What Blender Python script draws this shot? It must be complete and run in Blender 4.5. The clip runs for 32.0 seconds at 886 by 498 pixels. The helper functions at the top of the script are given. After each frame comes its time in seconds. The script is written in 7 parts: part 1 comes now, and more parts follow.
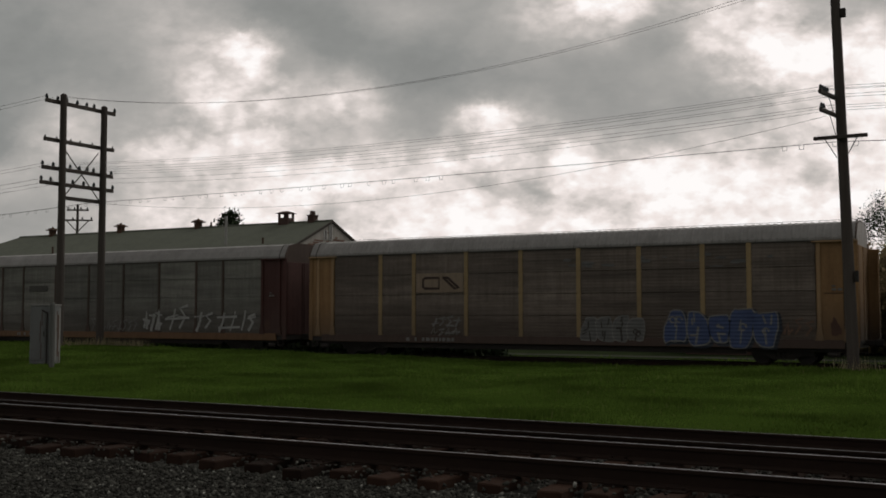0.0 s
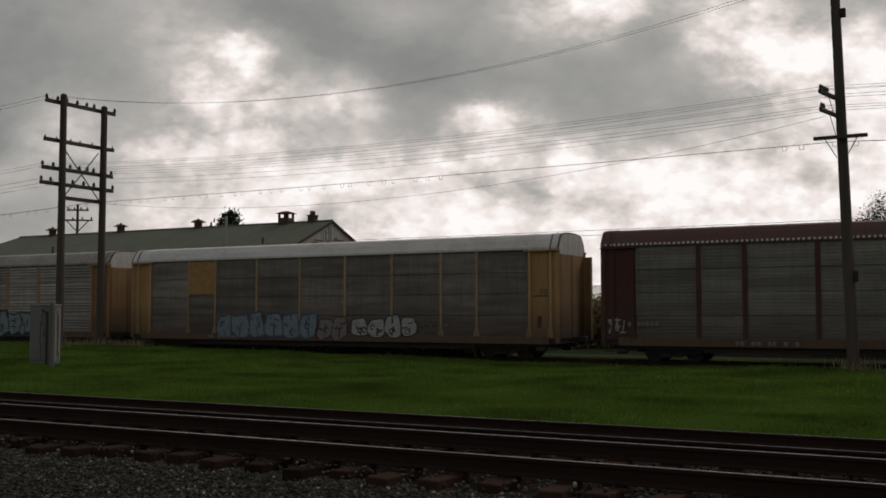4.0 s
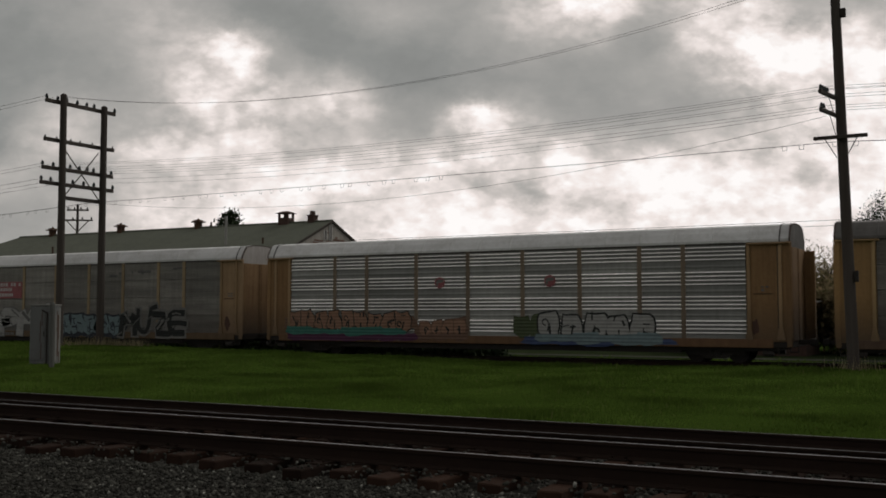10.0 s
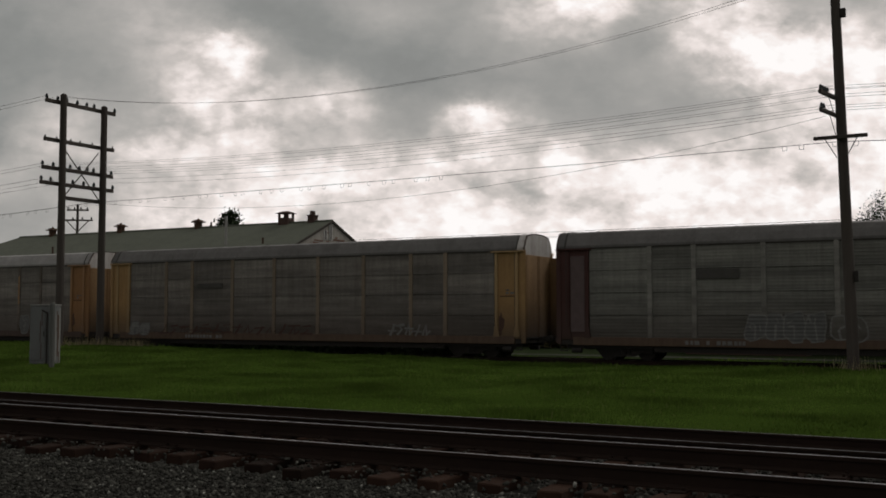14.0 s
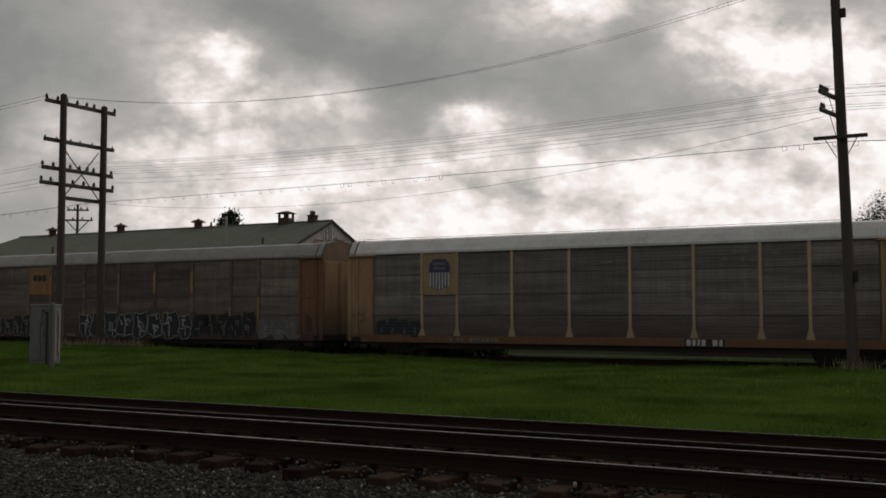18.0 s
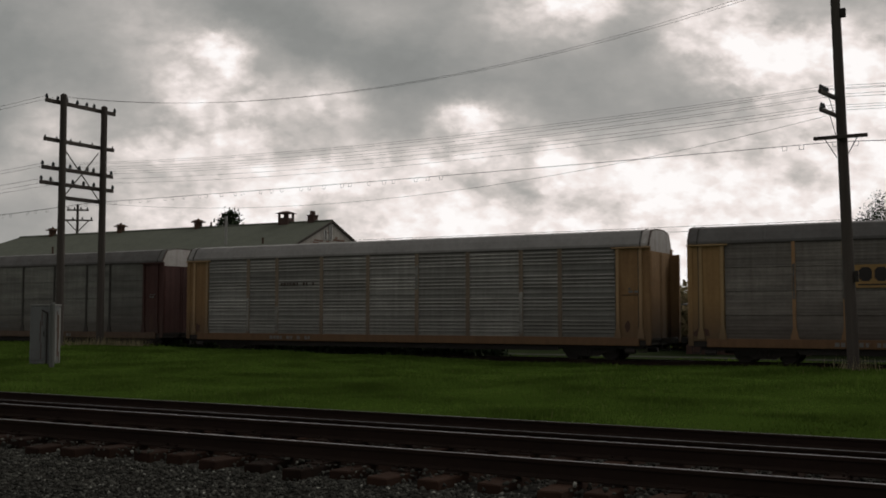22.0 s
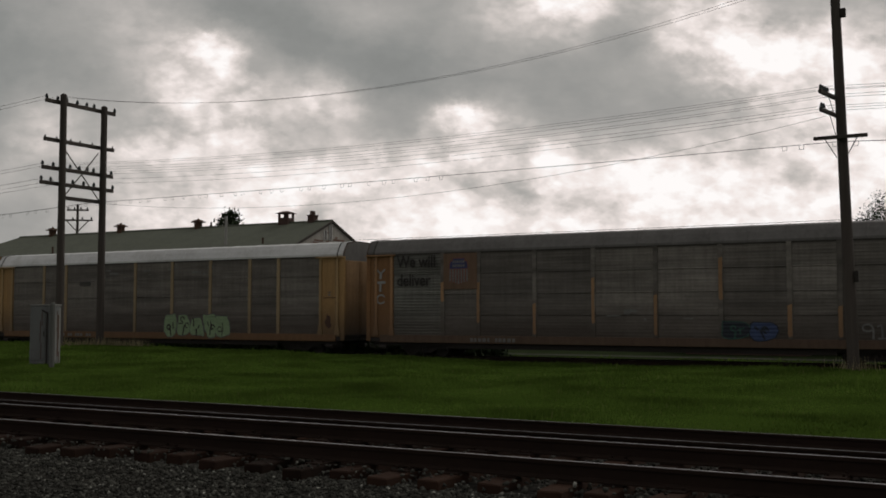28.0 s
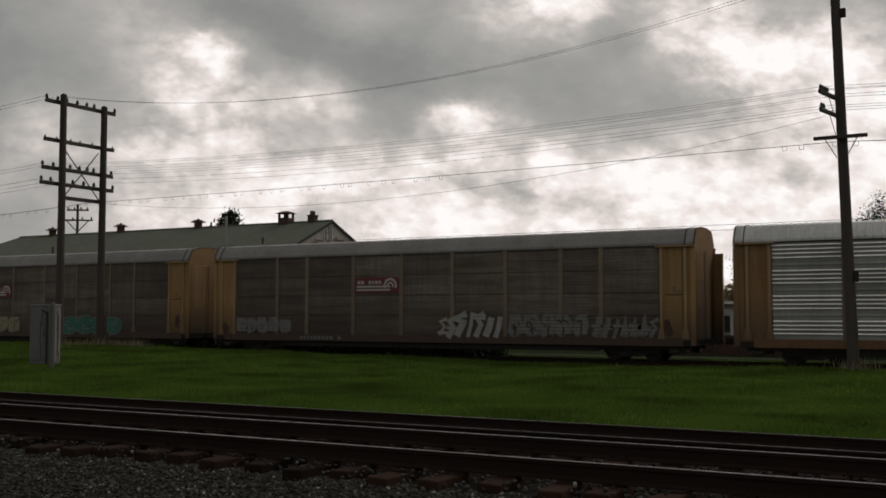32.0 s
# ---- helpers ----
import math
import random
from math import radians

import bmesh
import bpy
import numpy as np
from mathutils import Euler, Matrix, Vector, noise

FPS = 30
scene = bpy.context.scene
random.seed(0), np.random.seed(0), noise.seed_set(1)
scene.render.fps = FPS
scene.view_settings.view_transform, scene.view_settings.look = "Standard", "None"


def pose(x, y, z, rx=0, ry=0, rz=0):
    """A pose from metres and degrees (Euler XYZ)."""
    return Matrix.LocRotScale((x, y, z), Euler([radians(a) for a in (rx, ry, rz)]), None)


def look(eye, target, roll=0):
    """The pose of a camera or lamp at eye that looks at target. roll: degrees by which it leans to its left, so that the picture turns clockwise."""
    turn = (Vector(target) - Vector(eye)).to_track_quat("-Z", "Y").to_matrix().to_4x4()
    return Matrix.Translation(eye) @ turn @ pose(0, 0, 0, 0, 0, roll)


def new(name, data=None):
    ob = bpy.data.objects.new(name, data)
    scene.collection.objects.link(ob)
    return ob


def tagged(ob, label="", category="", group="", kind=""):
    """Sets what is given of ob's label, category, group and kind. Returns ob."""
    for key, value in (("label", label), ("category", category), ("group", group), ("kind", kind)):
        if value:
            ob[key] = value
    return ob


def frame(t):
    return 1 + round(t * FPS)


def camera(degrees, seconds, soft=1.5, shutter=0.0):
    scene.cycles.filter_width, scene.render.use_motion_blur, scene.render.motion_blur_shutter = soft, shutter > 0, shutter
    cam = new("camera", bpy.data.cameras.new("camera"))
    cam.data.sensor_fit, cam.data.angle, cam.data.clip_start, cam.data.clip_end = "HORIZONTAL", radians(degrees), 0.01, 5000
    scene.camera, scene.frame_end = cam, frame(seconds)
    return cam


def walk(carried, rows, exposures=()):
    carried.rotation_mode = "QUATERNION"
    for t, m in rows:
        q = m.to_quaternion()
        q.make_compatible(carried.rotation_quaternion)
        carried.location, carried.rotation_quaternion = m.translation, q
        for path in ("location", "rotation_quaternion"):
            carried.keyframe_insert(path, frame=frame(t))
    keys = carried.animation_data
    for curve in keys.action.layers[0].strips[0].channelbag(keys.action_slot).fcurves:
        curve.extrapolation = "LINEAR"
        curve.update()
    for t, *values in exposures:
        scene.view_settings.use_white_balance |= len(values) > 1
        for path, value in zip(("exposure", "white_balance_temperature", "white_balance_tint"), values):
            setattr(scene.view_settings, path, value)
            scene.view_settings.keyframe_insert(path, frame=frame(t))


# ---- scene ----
# Camera on a low tripod beside the near track. x runs along the tracks, y away from the camera, z = 0 at the near rail heads.
EYE = Vector((0.0, 0.0, 1.32))
YAW, PITCH = radians(29.397), radians(3.572)
AHEAD = Vector((-math.sin(YAW) * math.cos(PITCH), math.cos(YAW) * math.cos(PITCH), math.sin(PITCH)))
cam = camera(45.93, 32.0, soft=1.75, shutter=0.05)
STAND = look(EYE, EYE + AHEAD)
walk(cam, [(0.0, STAND), (32.0, STAND)], [(0.0, 0.0), (32.0, 0.0)])

# ---- light ----
SUN_AZ, SUN_EL = radians(62), radians(44)


def sky_world():
    world = bpy.data.worlds.new("overcast_sky")
    scene.world = world
    world.use_nodes = True
    nt = world.node_tree
    nt.nodes.clear()
    out = nt.nodes.new("ShaderNodeOutputWorld")
    back = nt.nodes.new("ShaderNodeBackground")
    sky = nt.nodes.new("ShaderNodeTexSky")
    sky.sky_type = "NISHITA"
    sky.sun_disc = False
    sky.sun_elevation = SUN_EL
    sky.sun_rotation = math.pi / 2 - SUN_AZ
    coord = nt.nodes.new("ShaderNodeTexCoord")
    cloud = nt.nodes.new("ShaderNodeTexNoise")
    cloud.inputs["Scale"].default_value = 3.0
    cloud.inputs["Detail"].default_value = 6.0
    ramp = nt.nodes.new("ShaderNodeValToRGB")
    ramp.color_ramp.elements[0].position, ramp.color_ramp.elements[0].color = 0.3, (1.9, 1.82, 1.72, 1)
    ramp.color_ramp.elements[1].position, ramp.color_ramp.elements[1].color = 0.75, (4.4, 4.2, 3.95, 1)
    mix = nt.nodes.new("ShaderNodeMixRGB")
    mix.inputs["Fac"].default_value = 0.94
    nt.links.new(coord.outputs["Generated"], cloud.inputs["Vector"])
    nt.links.new(cloud.outputs["Fac"], ramp.inputs["Fac"])
    nt.links.new(sky.outputs["Color"], mix.inputs["Color1"])
    nt.links.new(ramp.outputs["Color"], mix.inputs["Color2"])
    nt.links.new(mix.outputs["Color"], back.inputs["Color"])
    back.inputs["Strength"].default_value = 0.13
    nt.links.new(back.outputs["Background"], out.inputs["Surface"])


sky_world()
sun_data = bpy.data.lights.new("sun", "SUN")
sun_data.energy, sun_data.angle, sun_data.color = 1.1, radians(30), (1.0, 0.95, 0.88)
sun = new("sun", sun_data)
SUN_WAY = Vector((math.cos(SUN_AZ) * math.cos(SUN_EL), math.sin(SUN_AZ) * math.cos(SUN_EL), math.sin(SUN_EL)))
sun.matrix_world = look(SUN_WAY * 100, (0, 0, 0))


# ---- materials ----
def nodes_of(name):
    m = bpy.data.materials.new(name)
    m.use_nodes = True
    nt = m.node_tree
    return m, nt, nt.nodes["Principled BSDF"]


def node(nt, kind, **values):
    n = nt.nodes.new("ShaderNode" + kind)
    for key, value in values.items():
        n.inputs[key.replace("_", " ")].default_value = value
    return n


def ramp_node(nt, *stops):
    r = nt.nodes.new("ShaderNodeValToRGB")
    el = r.color_ramp.elements
    while len(el) < len(stops):
        el.new(0.5)
    for e, (at, col) in zip(el, stops):
        e.position, e.color = at, (*col, 1)
    return r


def scaled(nt, sx, sy, sz, shift=True):
    """Object coordinates, stretched; shifted at random from object to object."""
    co = nt.nodes.new("ShaderNodeTexCoord")
    mp = nt.nodes.new("ShaderNodeMapping")
    mp.inputs["Scale"].default_value = (sx, sy, sz)
    nt.links.new(co.outputs["Object"], mp.inputs["Vector"])
    if shift:
        info = nt.nodes.new("ShaderNodeObjectInfo")
        mul = nt.nodes.new("ShaderNodeMath")
        mul.operation = "MULTIPLY"
        mul.inputs[1].default_value = 37.0
        nt.links.new(info.outputs["Random"], mul.inputs[0])
        nt.links.new(mul.outputs[0], mp.inputs["Location"])
    return mp.outputs["Vector"]


def worn(name, base, dirt=(0.05, 0.04, 0.032), amount=0.5, streak=0.5, rough=0.6, metal=0.0, grain=6.0, bump=0.15, vary=0.12, spec=0.3, band=0.0, grime=0.0):
    """Paint or metal with patchy dirt, run-down streaks, and a random tone for each object."""
    m, nt, bsdf = nodes_of(name)
    L = nt.links.new
    big = node(nt, "TexNoise", Scale=0.9, Detail=6.0, Roughness=0.65)
    L(scaled(nt, 1, 1, 1), big.inputs["Vector"])
    run = node(nt, "TexNoise", Scale=1.0, Detail=5.0, Roughness=0.7)
    L(scaled(nt, 5, 5, 0.25), run.inputs["Vector"])
    fine = node(nt, "TexNoise", Scale=grain, Detail=8.0, Roughness=0.75)
    L(scaled(nt, 1, 1, 1, False), fine.inputs["Vector"])
    add = nt.nodes.new("ShaderNodeMixRGB")
    add.inputs["Fac"].default_value = streak
    L(big.outputs["Fac"], add.inputs["Color1"])
    L(run.outputs["Fac"], add.inputs["Color2"])
    add2 = nt.nodes.new("ShaderNodeMixRGB")
    add2.inputs["Fac"].default_value = 0.3
    L(add.outputs["Color"], add2.inputs["Color1"])
    L(fine.outputs["Fac"], add2.inputs["Color2"])
    lo = 0.62 - 0.42 * amount
    fac = ramp_node(nt, (lo, (0, 0, 0)), (min(lo + 0.28, 1), (1, 1, 1)))
    L(add2.outputs["Color"], fac.inputs["Fac"])
    info = nt.nodes.new("ShaderNodeObjectInfo")
    tone = nt.nodes.new("ShaderNodeMapRange")
    tone.inputs["To Min"].default_value, tone.inputs["To Max"].default_value = 1 - vary, 1 + vary
    L(info.outputs["Random"], tone.inputs["Value"])
    hsv = node(nt, "HueSaturation", Color=(*base, 1))
    L(tone.outputs["Result"], hsv.inputs["Value"])
    if band:
        # long smears along the sheet and a different tone for each row of sheets
        smear = node(nt, "TexNoise", Scale=1.0, Detail=4.0, Roughness=0.6)
        L(scaled(nt, 0.22, 1, 2.6), smear.inputs["Vector"])
        bmap = nt.nodes.new("ShaderNodeMapRange")
        bmap.inputs["From Min"].default_value, bmap.inputs["From Max"].default_value = 0.3, 0.7
        bmap.inputs["To Min"].default_value, bmap.inputs["To Max"].default_value = 1 - band, 1 + band
        L(smear.outputs["Fac"], bmap.inputs["Value"])
        place = nt.nodes.new("ShaderNodeTexCoord")
        height = nt.nodes.new("ShaderNodeSeparateXYZ")
        L(place.outputs["Object"], height.inputs[0])
        tier = nt.nodes.new("ShaderNodeMath")
        tier.operation = "MULTIPLY_ADD"
        tier.inputs[1].default_value, tier.inputs[2].default_value = 1.0204, -0.06
        L(height.outputs[2], tier.inputs[0])
        whole = nt.nodes.new("ShaderNodeMath")
        whole.operation = "FLOOR"
        L(tier.outputs[0], whole.inputs[0])
        key = nt.nodes.new("ShaderNodeCombineXYZ")
        L(whole.outputs[0], key.inputs[0])
        L(info.outputs["Random"], key.inputs[1])
        dice = nt.nodes.new("ShaderNodeTexWhiteNoise")
        dice.noise_dimensions = "2D"
        L(key.outputs[0], dice.inputs["Vector"])
        rowmap = nt.nodes.new("ShaderNodeMapRange")
        rowmap.inputs["To Min"].default_value, rowmap.inputs["To Max"].default_value = 1 - band * 0.5, 1 + band * 0.5
        L(dice.outputs["Value"], rowmap.inputs["Value"])
        both = nt.nodes.new("ShaderNodeMath")
        both.operation = "MULTIPLY"
        L(tone.outputs["Result"], both.inputs[0])
        L(bmap.outputs["Result"], both.inputs[1])
        tiers = nt.nodes.new("ShaderNodeMath")
        tiers.operation = "MULTIPLY"
        L(both.outputs[0], tiers.inputs[0])
        L(rowmap.outputs["Result"], tiers.inputs[1])
        L(tiers.outputs[0], hsv.inputs["Value"])
    mix = nt.nodes.new("ShaderNodeMixRGB")
    mix.inputs["Color2"].default_value = (*dirt, 1)
    scale_f = nt.nodes.new("ShaderNodeMath")
    scale_f.operation = "MULTIPLY"
    scale_f.inputs[1].default_value = min(1.0, 0.35 + amount * 0.65)
    L(fac.outputs["Color"], scale_f.inputs[0])
    L(scale_f.outputs[0], mix.inputs["Fac"])
    L(hsv.outputs["Color"], mix.inputs["Color1"])
    last = mix.outputs["Color"]
    if grime:
        # road grime and rust thrown up along the foot of the sheet, with a ragged upper edge
        co = nt.nodes.new("ShaderNodeTexCoord")
        sep = nt.nodes.new("ShaderNodeSeparateXYZ")
        L(co.outputs["Object"], sep.inputs[0])
        edge = nt.nodes.new("ShaderNodeMath")
        edge.operation = "MULTIPLY_ADD"
        edge.inputs[1].default_value = 1.6
        L(run.outputs["Fac"], edge.inputs[0])
        L(sep.outputs[2], edge.inputs[2])
        span = nt.nodes.new("ShaderNodeMapRange")
        span.inputs["From Min"].default_value, span.inputs["From Max"].default_value = 1.85, 3.5
        span.inputs["To Min"].default_value, span.inputs["To Max"].default_value = grime, 0.0
        L(edge.outputs[0], span.inputs["Value"])
        foot = nt.nodes.new("ShaderNodeMixRGB")
        foot.inputs["Color2"].default_value = (0.034, 0.024, 0.018, 1)
        L(span.outputs["Result"], foot.inputs["Fac"])
        L(last, foot.inputs["Color1"])
        last = foot.outputs["Color"]
    L(last, bsdf.inputs["Base Color"])
    rr = nt.nodes.new("ShaderNodeMapRange")
    rr.inputs["To Min"].default_value, rr.inputs["To Max"].default_value = rough, min(1, rough + 0.3)
    L(fac.outputs["Color"], rr.inputs["Value"])
    L(rr.outputs["Result"], bsdf.inputs["Roughness"])
    bsdf.inputs["Metallic"].default_value = metal
    bsdf.inputs["Specular IOR Level"].default_value = spec
    bp = node(nt, "Bump", Strength=bump, Distance=0.01)
    L(fine.outputs["Fac"], bp.inputs["Height"])
    L(bp.outputs["Normal"], bsdf.inputs["Normal"])
    return m


MATS = {}


def mat(name, *args, **kw):
    if name not in MATS:
        MATS[name] = worn(name, *args, **kw)
    return MATS[name]


SOOT = (0.035, 0.028, 0.022)
RUST = (0.09, 0.045, 0.025)
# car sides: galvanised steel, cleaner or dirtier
# on ribbed sheets only the upward rib faces take this, as painted light
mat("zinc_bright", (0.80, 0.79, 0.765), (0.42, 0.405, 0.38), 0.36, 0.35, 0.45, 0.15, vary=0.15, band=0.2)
mat("zinc_fog", (0.158, 0.153, 0.139), (0.066, 0.061, 0.053), 0.5, 0.6, 0.62, 0.06, vary=0.2, band=0.32, grime=0.5)
mat("zinc_grey", (0.222, 0.217, 0.200), (0.105, 0.096, 0.085), 0.5, 0.35, 0.6, 0.08, vary=0.2, band=0.3, grime=0.45)
mat("zinc_mid", (0.42, 0.41, 0.39), (0.19, 0.18, 0.165), 0.42, 0.35, 0.5, 0.12, vary=0.18, band=0.22)
mat("zinc_green", (0.120, 0.119, 0.106), (0.05, 0.047, 0.041), 0.5, 0.6, 0.65, 0.05, vary=0.2, band=0.35, grime=0.6)
mat("zinc_dark", (0.136, 0.125, 0.112), (0.054, 0.047, 0.04), 0.55, 0.6, 0.7, 0.05, vary=0.22, band=0.4, grime=0.7)
mat("zinc_brown", (0.112, 0.094, 0.079), (0.05, 0.039, 0.032), 0.6, 0.6, 0.75, 0.03, vary=0.25, band=0.45, grime=0.7)
mat("zinc_red", (0.093, 0.060, 0.053), (0.042, 0.029, 0.025), 0.6, 0.6, 0.75, 0.03, vary=0.25, band=0.45, grime=0.6)
# darker: the flat, finely perforated stretches, and painted shade on rib fronts and undersides
mat("sieve_shade_bright", (0.21, 0.213, 0.203), (0.10, 0.098, 0.09), 0.45, 0.6, 0.7, 0.05, vary=0.2, band=0.25)
mat("sieve_shade_grey", (0.155, 0.153, 0.142), (0.072, 0.067, 0.060), 0.5, 0.6, 0.7, 0.05, vary=0.2, band=0.3)
mat("sieve_shade_green", (0.09, 0.0888, 0.0792), (0.042, 0.039, 0.0336), 0.5, 0.6, 0.7, 0.05, vary=0.2, band=0.3)
# car paints
mat("paint_yellow", (0.27, 0.163, 0.062), (0.10, 0.055, 0.028), 0.5, 0.8, 0.6, grime=0.75)
mat("edge_yellow", (0.285, 0.192, 0.09), (0.14, 0.085, 0.045), 0.42, 0.8, 0.6, grime=0.6)
mat("edge_tan", (0.245, 0.16, 0.082), (0.13, 0.08, 0.045), 0.42, 0.8, 0.6, grime=0.6)
mat("edge_orange", (0.27, 0.15, 0.07), (0.12, 0.065, 0.035), 0.45, 0.8, 0.6, grime=0.6)
mat("paint_tan", (0.2087, 0.1228, 0.0521), (0.0798, 0.043, 0.0215), 0.55, 0.75, 0.65, grime=0.6)
mat("paint_rustbrown", (0.1178, 0.0713, 0.0434), (0.0496, 0.031, 0.0205), 0.5, 0.7, 0.65, grime=0.5)
mat("paint_orange", (0.204, 0.102, 0.036), RUST, 0.55, 0.6, 0.6, grime=0.5)
mat("paint_maroon", (0.048, 0.0154, 0.0125), (0.024, 0.012, 0.0096), 0.5, 0.6, 0.6, grime=0.5)
mat("paint_rust", (0.150, 0.077, 0.038), (0.06, 0.034, 0.022), 0.55, 0.75, 0.65, grime=0.7)
mat("paint_brown", (0.0495, 0.0303, 0.0231), SOOT, 0.5, 0.6, 0.65)
mat("end_rust", (0.225, 0.135, 0.060), (0.08, 0.046, 0.026), 0.52, 0.85, 0.7, grime=0.85)
mat("end_maroon", (0.048, 0.0165, 0.0135), (0.02, 0.012, 0.01), 0.5, 0.7, 0.7)
mat("post_red", (0.092, 0.036, 0.033), (0.05, 0.025, 0.022), 0.5, 0.7, 0.6, grime=0.4)
mat("paint_red", (0.165, 0.026, 0.032), (0.05, 0.016, 0.016), 0.5, 0.7, 0.55)
mat("paint_white", (0.3849, 0.3849, 0.3725), (0.1552, 0.1366, 0.1179), 0.3, 0.7, 0.5)
mat("cap_worn", (0.38, 0.365, 0.35), (0.15, 0.122, 0.105), 0.5, 0.8, 0.6, grain=3.0, grime=0.4)
mat("paint_pale", (0.252, 0.252, 0.238), (0.112, 0.098, 0.084), 0.45, 0.7, 0.6)
mat("paint_dark", (0.027, 0.024, 0.0216), SOOT, 0.5, 0.6, 0.65)
mat("paint_sand", (0.27, 0.18, 0.098), (0.105, 0.062, 0.034), 0.48, 0.8, 0.65, grime=0.6)
mat("zinc_pale", (0.50, 0.50, 0.48), (0.23, 0.23, 0.215), 0.4, 0.35, 0.5, 0.12, vary=0.16, band=0.2)
mat("post_yellow", (0.24, 0.172, 0.082), (0.085, 0.062, 0.04), 0.5, 0.7, 0.6, grime=0.4)
mat("post_tan", (0.25, 0.185, 0.105), (0.085, 0.064, 0.044), 0.5, 0.7, 0.6, grime=0.4)
mat("post_cream", (0.35, 0.27, 0.165), (0.15, 0.11, 0.07), 0.42, 0.7, 0.6, grime=0.3)
mat("post_amber", (0.255, 0.148, 0.074), (0.115, 0.07, 0.04), 0.45, 0.7, 0.6, grime=0.4)
mat("post_olive", (0.155, 0.119, 0.085), (0.08, 0.06, 0.042), 0.45, 0.7, 0.6, grime=0.4)
mat("post_orange", (0.23, 0.13, 0.06), (0.11, 0.065, 0.035), 0.4, 0.7, 0.6, grime=0.4)
# car roofs
mat("roof_white", (0.445, 0.45, 0.45), (0.2, 0.18, 0.155), 0.4, 0.3, 0.5, 0.1, band=0.1)
mat("roof_pale", (0.31, 0.31, 0.305), (0.15, 0.14, 0.127), 0.45, 0.3, 0.5, 0.1)
mat("roof_grey", (0.2075, 0.202, 0.1938), (0.1037, 0.0983, 0.0928), 0.5, 0.3, 0.55, 0.1)
mat("roof_dull", (0.1015, 0.0972, 0.0931), (0.0465, 0.0422, 0.0401), 0.5, 0.3, 0.6, 0.05)
mat("roof_brown", (0.056, 0.027, 0.023), (0.10, 0.085, 0.078), 0.22, 0.6, 0.65)
# running gear and track
mat("iron_black", (0.0155, 0.014, 0.0125), (0.026, 0.019, 0.0145), 0.5, 0.3, 0.75)
mat("rail_rust", (0.021, 0.0138, 0.0108), (0.011, 0.0082, 0.007), 0.5, 0.1, 0.9, 0.0, 6.0, 0.15, 0.1, 0.05)
mat("tie_wood", (0.0280, 0.0148, 0.0098), (0.0055, 0.0047, 0.0040), 0.55, 0.2, 0.95, 0.0, 14.0, 0.6, 0.5, 0.08)
mat("pole_wood", (0.054, 0.045, 0.039), (0.02, 0.0175, 0.0155), 0.5, 0.85, 0.9, 0.0, 18.0, 0.4)
mat("glass_dark", (0.015, 0.02, 0.02), (0.01, 0.01, 0.01), 0.3, 0.2, 0.25)
mat("wire_black", (0.018, 0.018, 0.018), (0.03, 0.03, 0.03), 0.3, 0.1, 0.6)
mat("cabinet_silver", (0.1116, 0.1153, 0.1153), (0.0484, 0.0446, 0.0409), 0.4, 0.7, 0.5, 0.2)
mat("cabinet_pale", (0.17, 0.17, 0.163), (0.08, 0.074, 0.066), 0.45, 0.8, 0.6)
mat("post_grey", (0.078, 0.08, 0.074), (0.036, 0.035, 0.032), 0.5, 0.85, 0.85, grain=14.0, bump=0.3)
mat("rust_iron", (0.07, 0.0375, 0.0225), (0.03, 0.0175, 0.0125), 0.5, 0.5, 0.85)
mat("shingle_green", (0.074, 0.081, 0.060), (0.040, 0.044, 0.033), 0.5, 0.5, 0.9, 0.0, 3.0, 0.3, 0.3)
# brick of chimneys and plinth; on the long building's walls it paints in shade
mat("brick_and_shade", (0.0585, 0.0338, 0.027), (0.0225, 0.0158, 0.0135), 0.5, 0.3, 0.9)
mat("stucco_pale", (0.30, 0.287, 0.262), (0.115, 0.092, 0.076), 0.58, 0.5, 0.85)
mat("brick_red", (0.150, 0.086, 0.066), (0.092, 0.062, 0.048), 0.4, 0.3, 0.9)
mat("bark", (0.035, 0.0275, 0.0225), (0.015, 0.0125, 0.01), 0.5, 0.6, 0.95)
mat("yard_road", (0.064, 0.066, 0.056), (0.02, 0.024, 0.013), 0.55, 0.0, 0.95, 0.0, 1.2, 0.5, 0.1, 0.0)
# weedy gravel, its colour lowered to hold the shade beneath the train
mat("yard_gravel_shaded", (0.027, 0.035, 0.017), (0.007, 0.011, 0.0045), 0.6, 0.0, 0.95, 0.0, 2.5, 0.6, 0.1, 0.0)
mat("window_dark", (0.02, 0.02, 0.02), (0.03, 0.028, 0.025), 0.3, 0.2, 0.3)
mat("fence_white", (0.42, 0.42, 0.408), (0.24, 0.228, 0.21), 0.3, 0.6, 0.7)

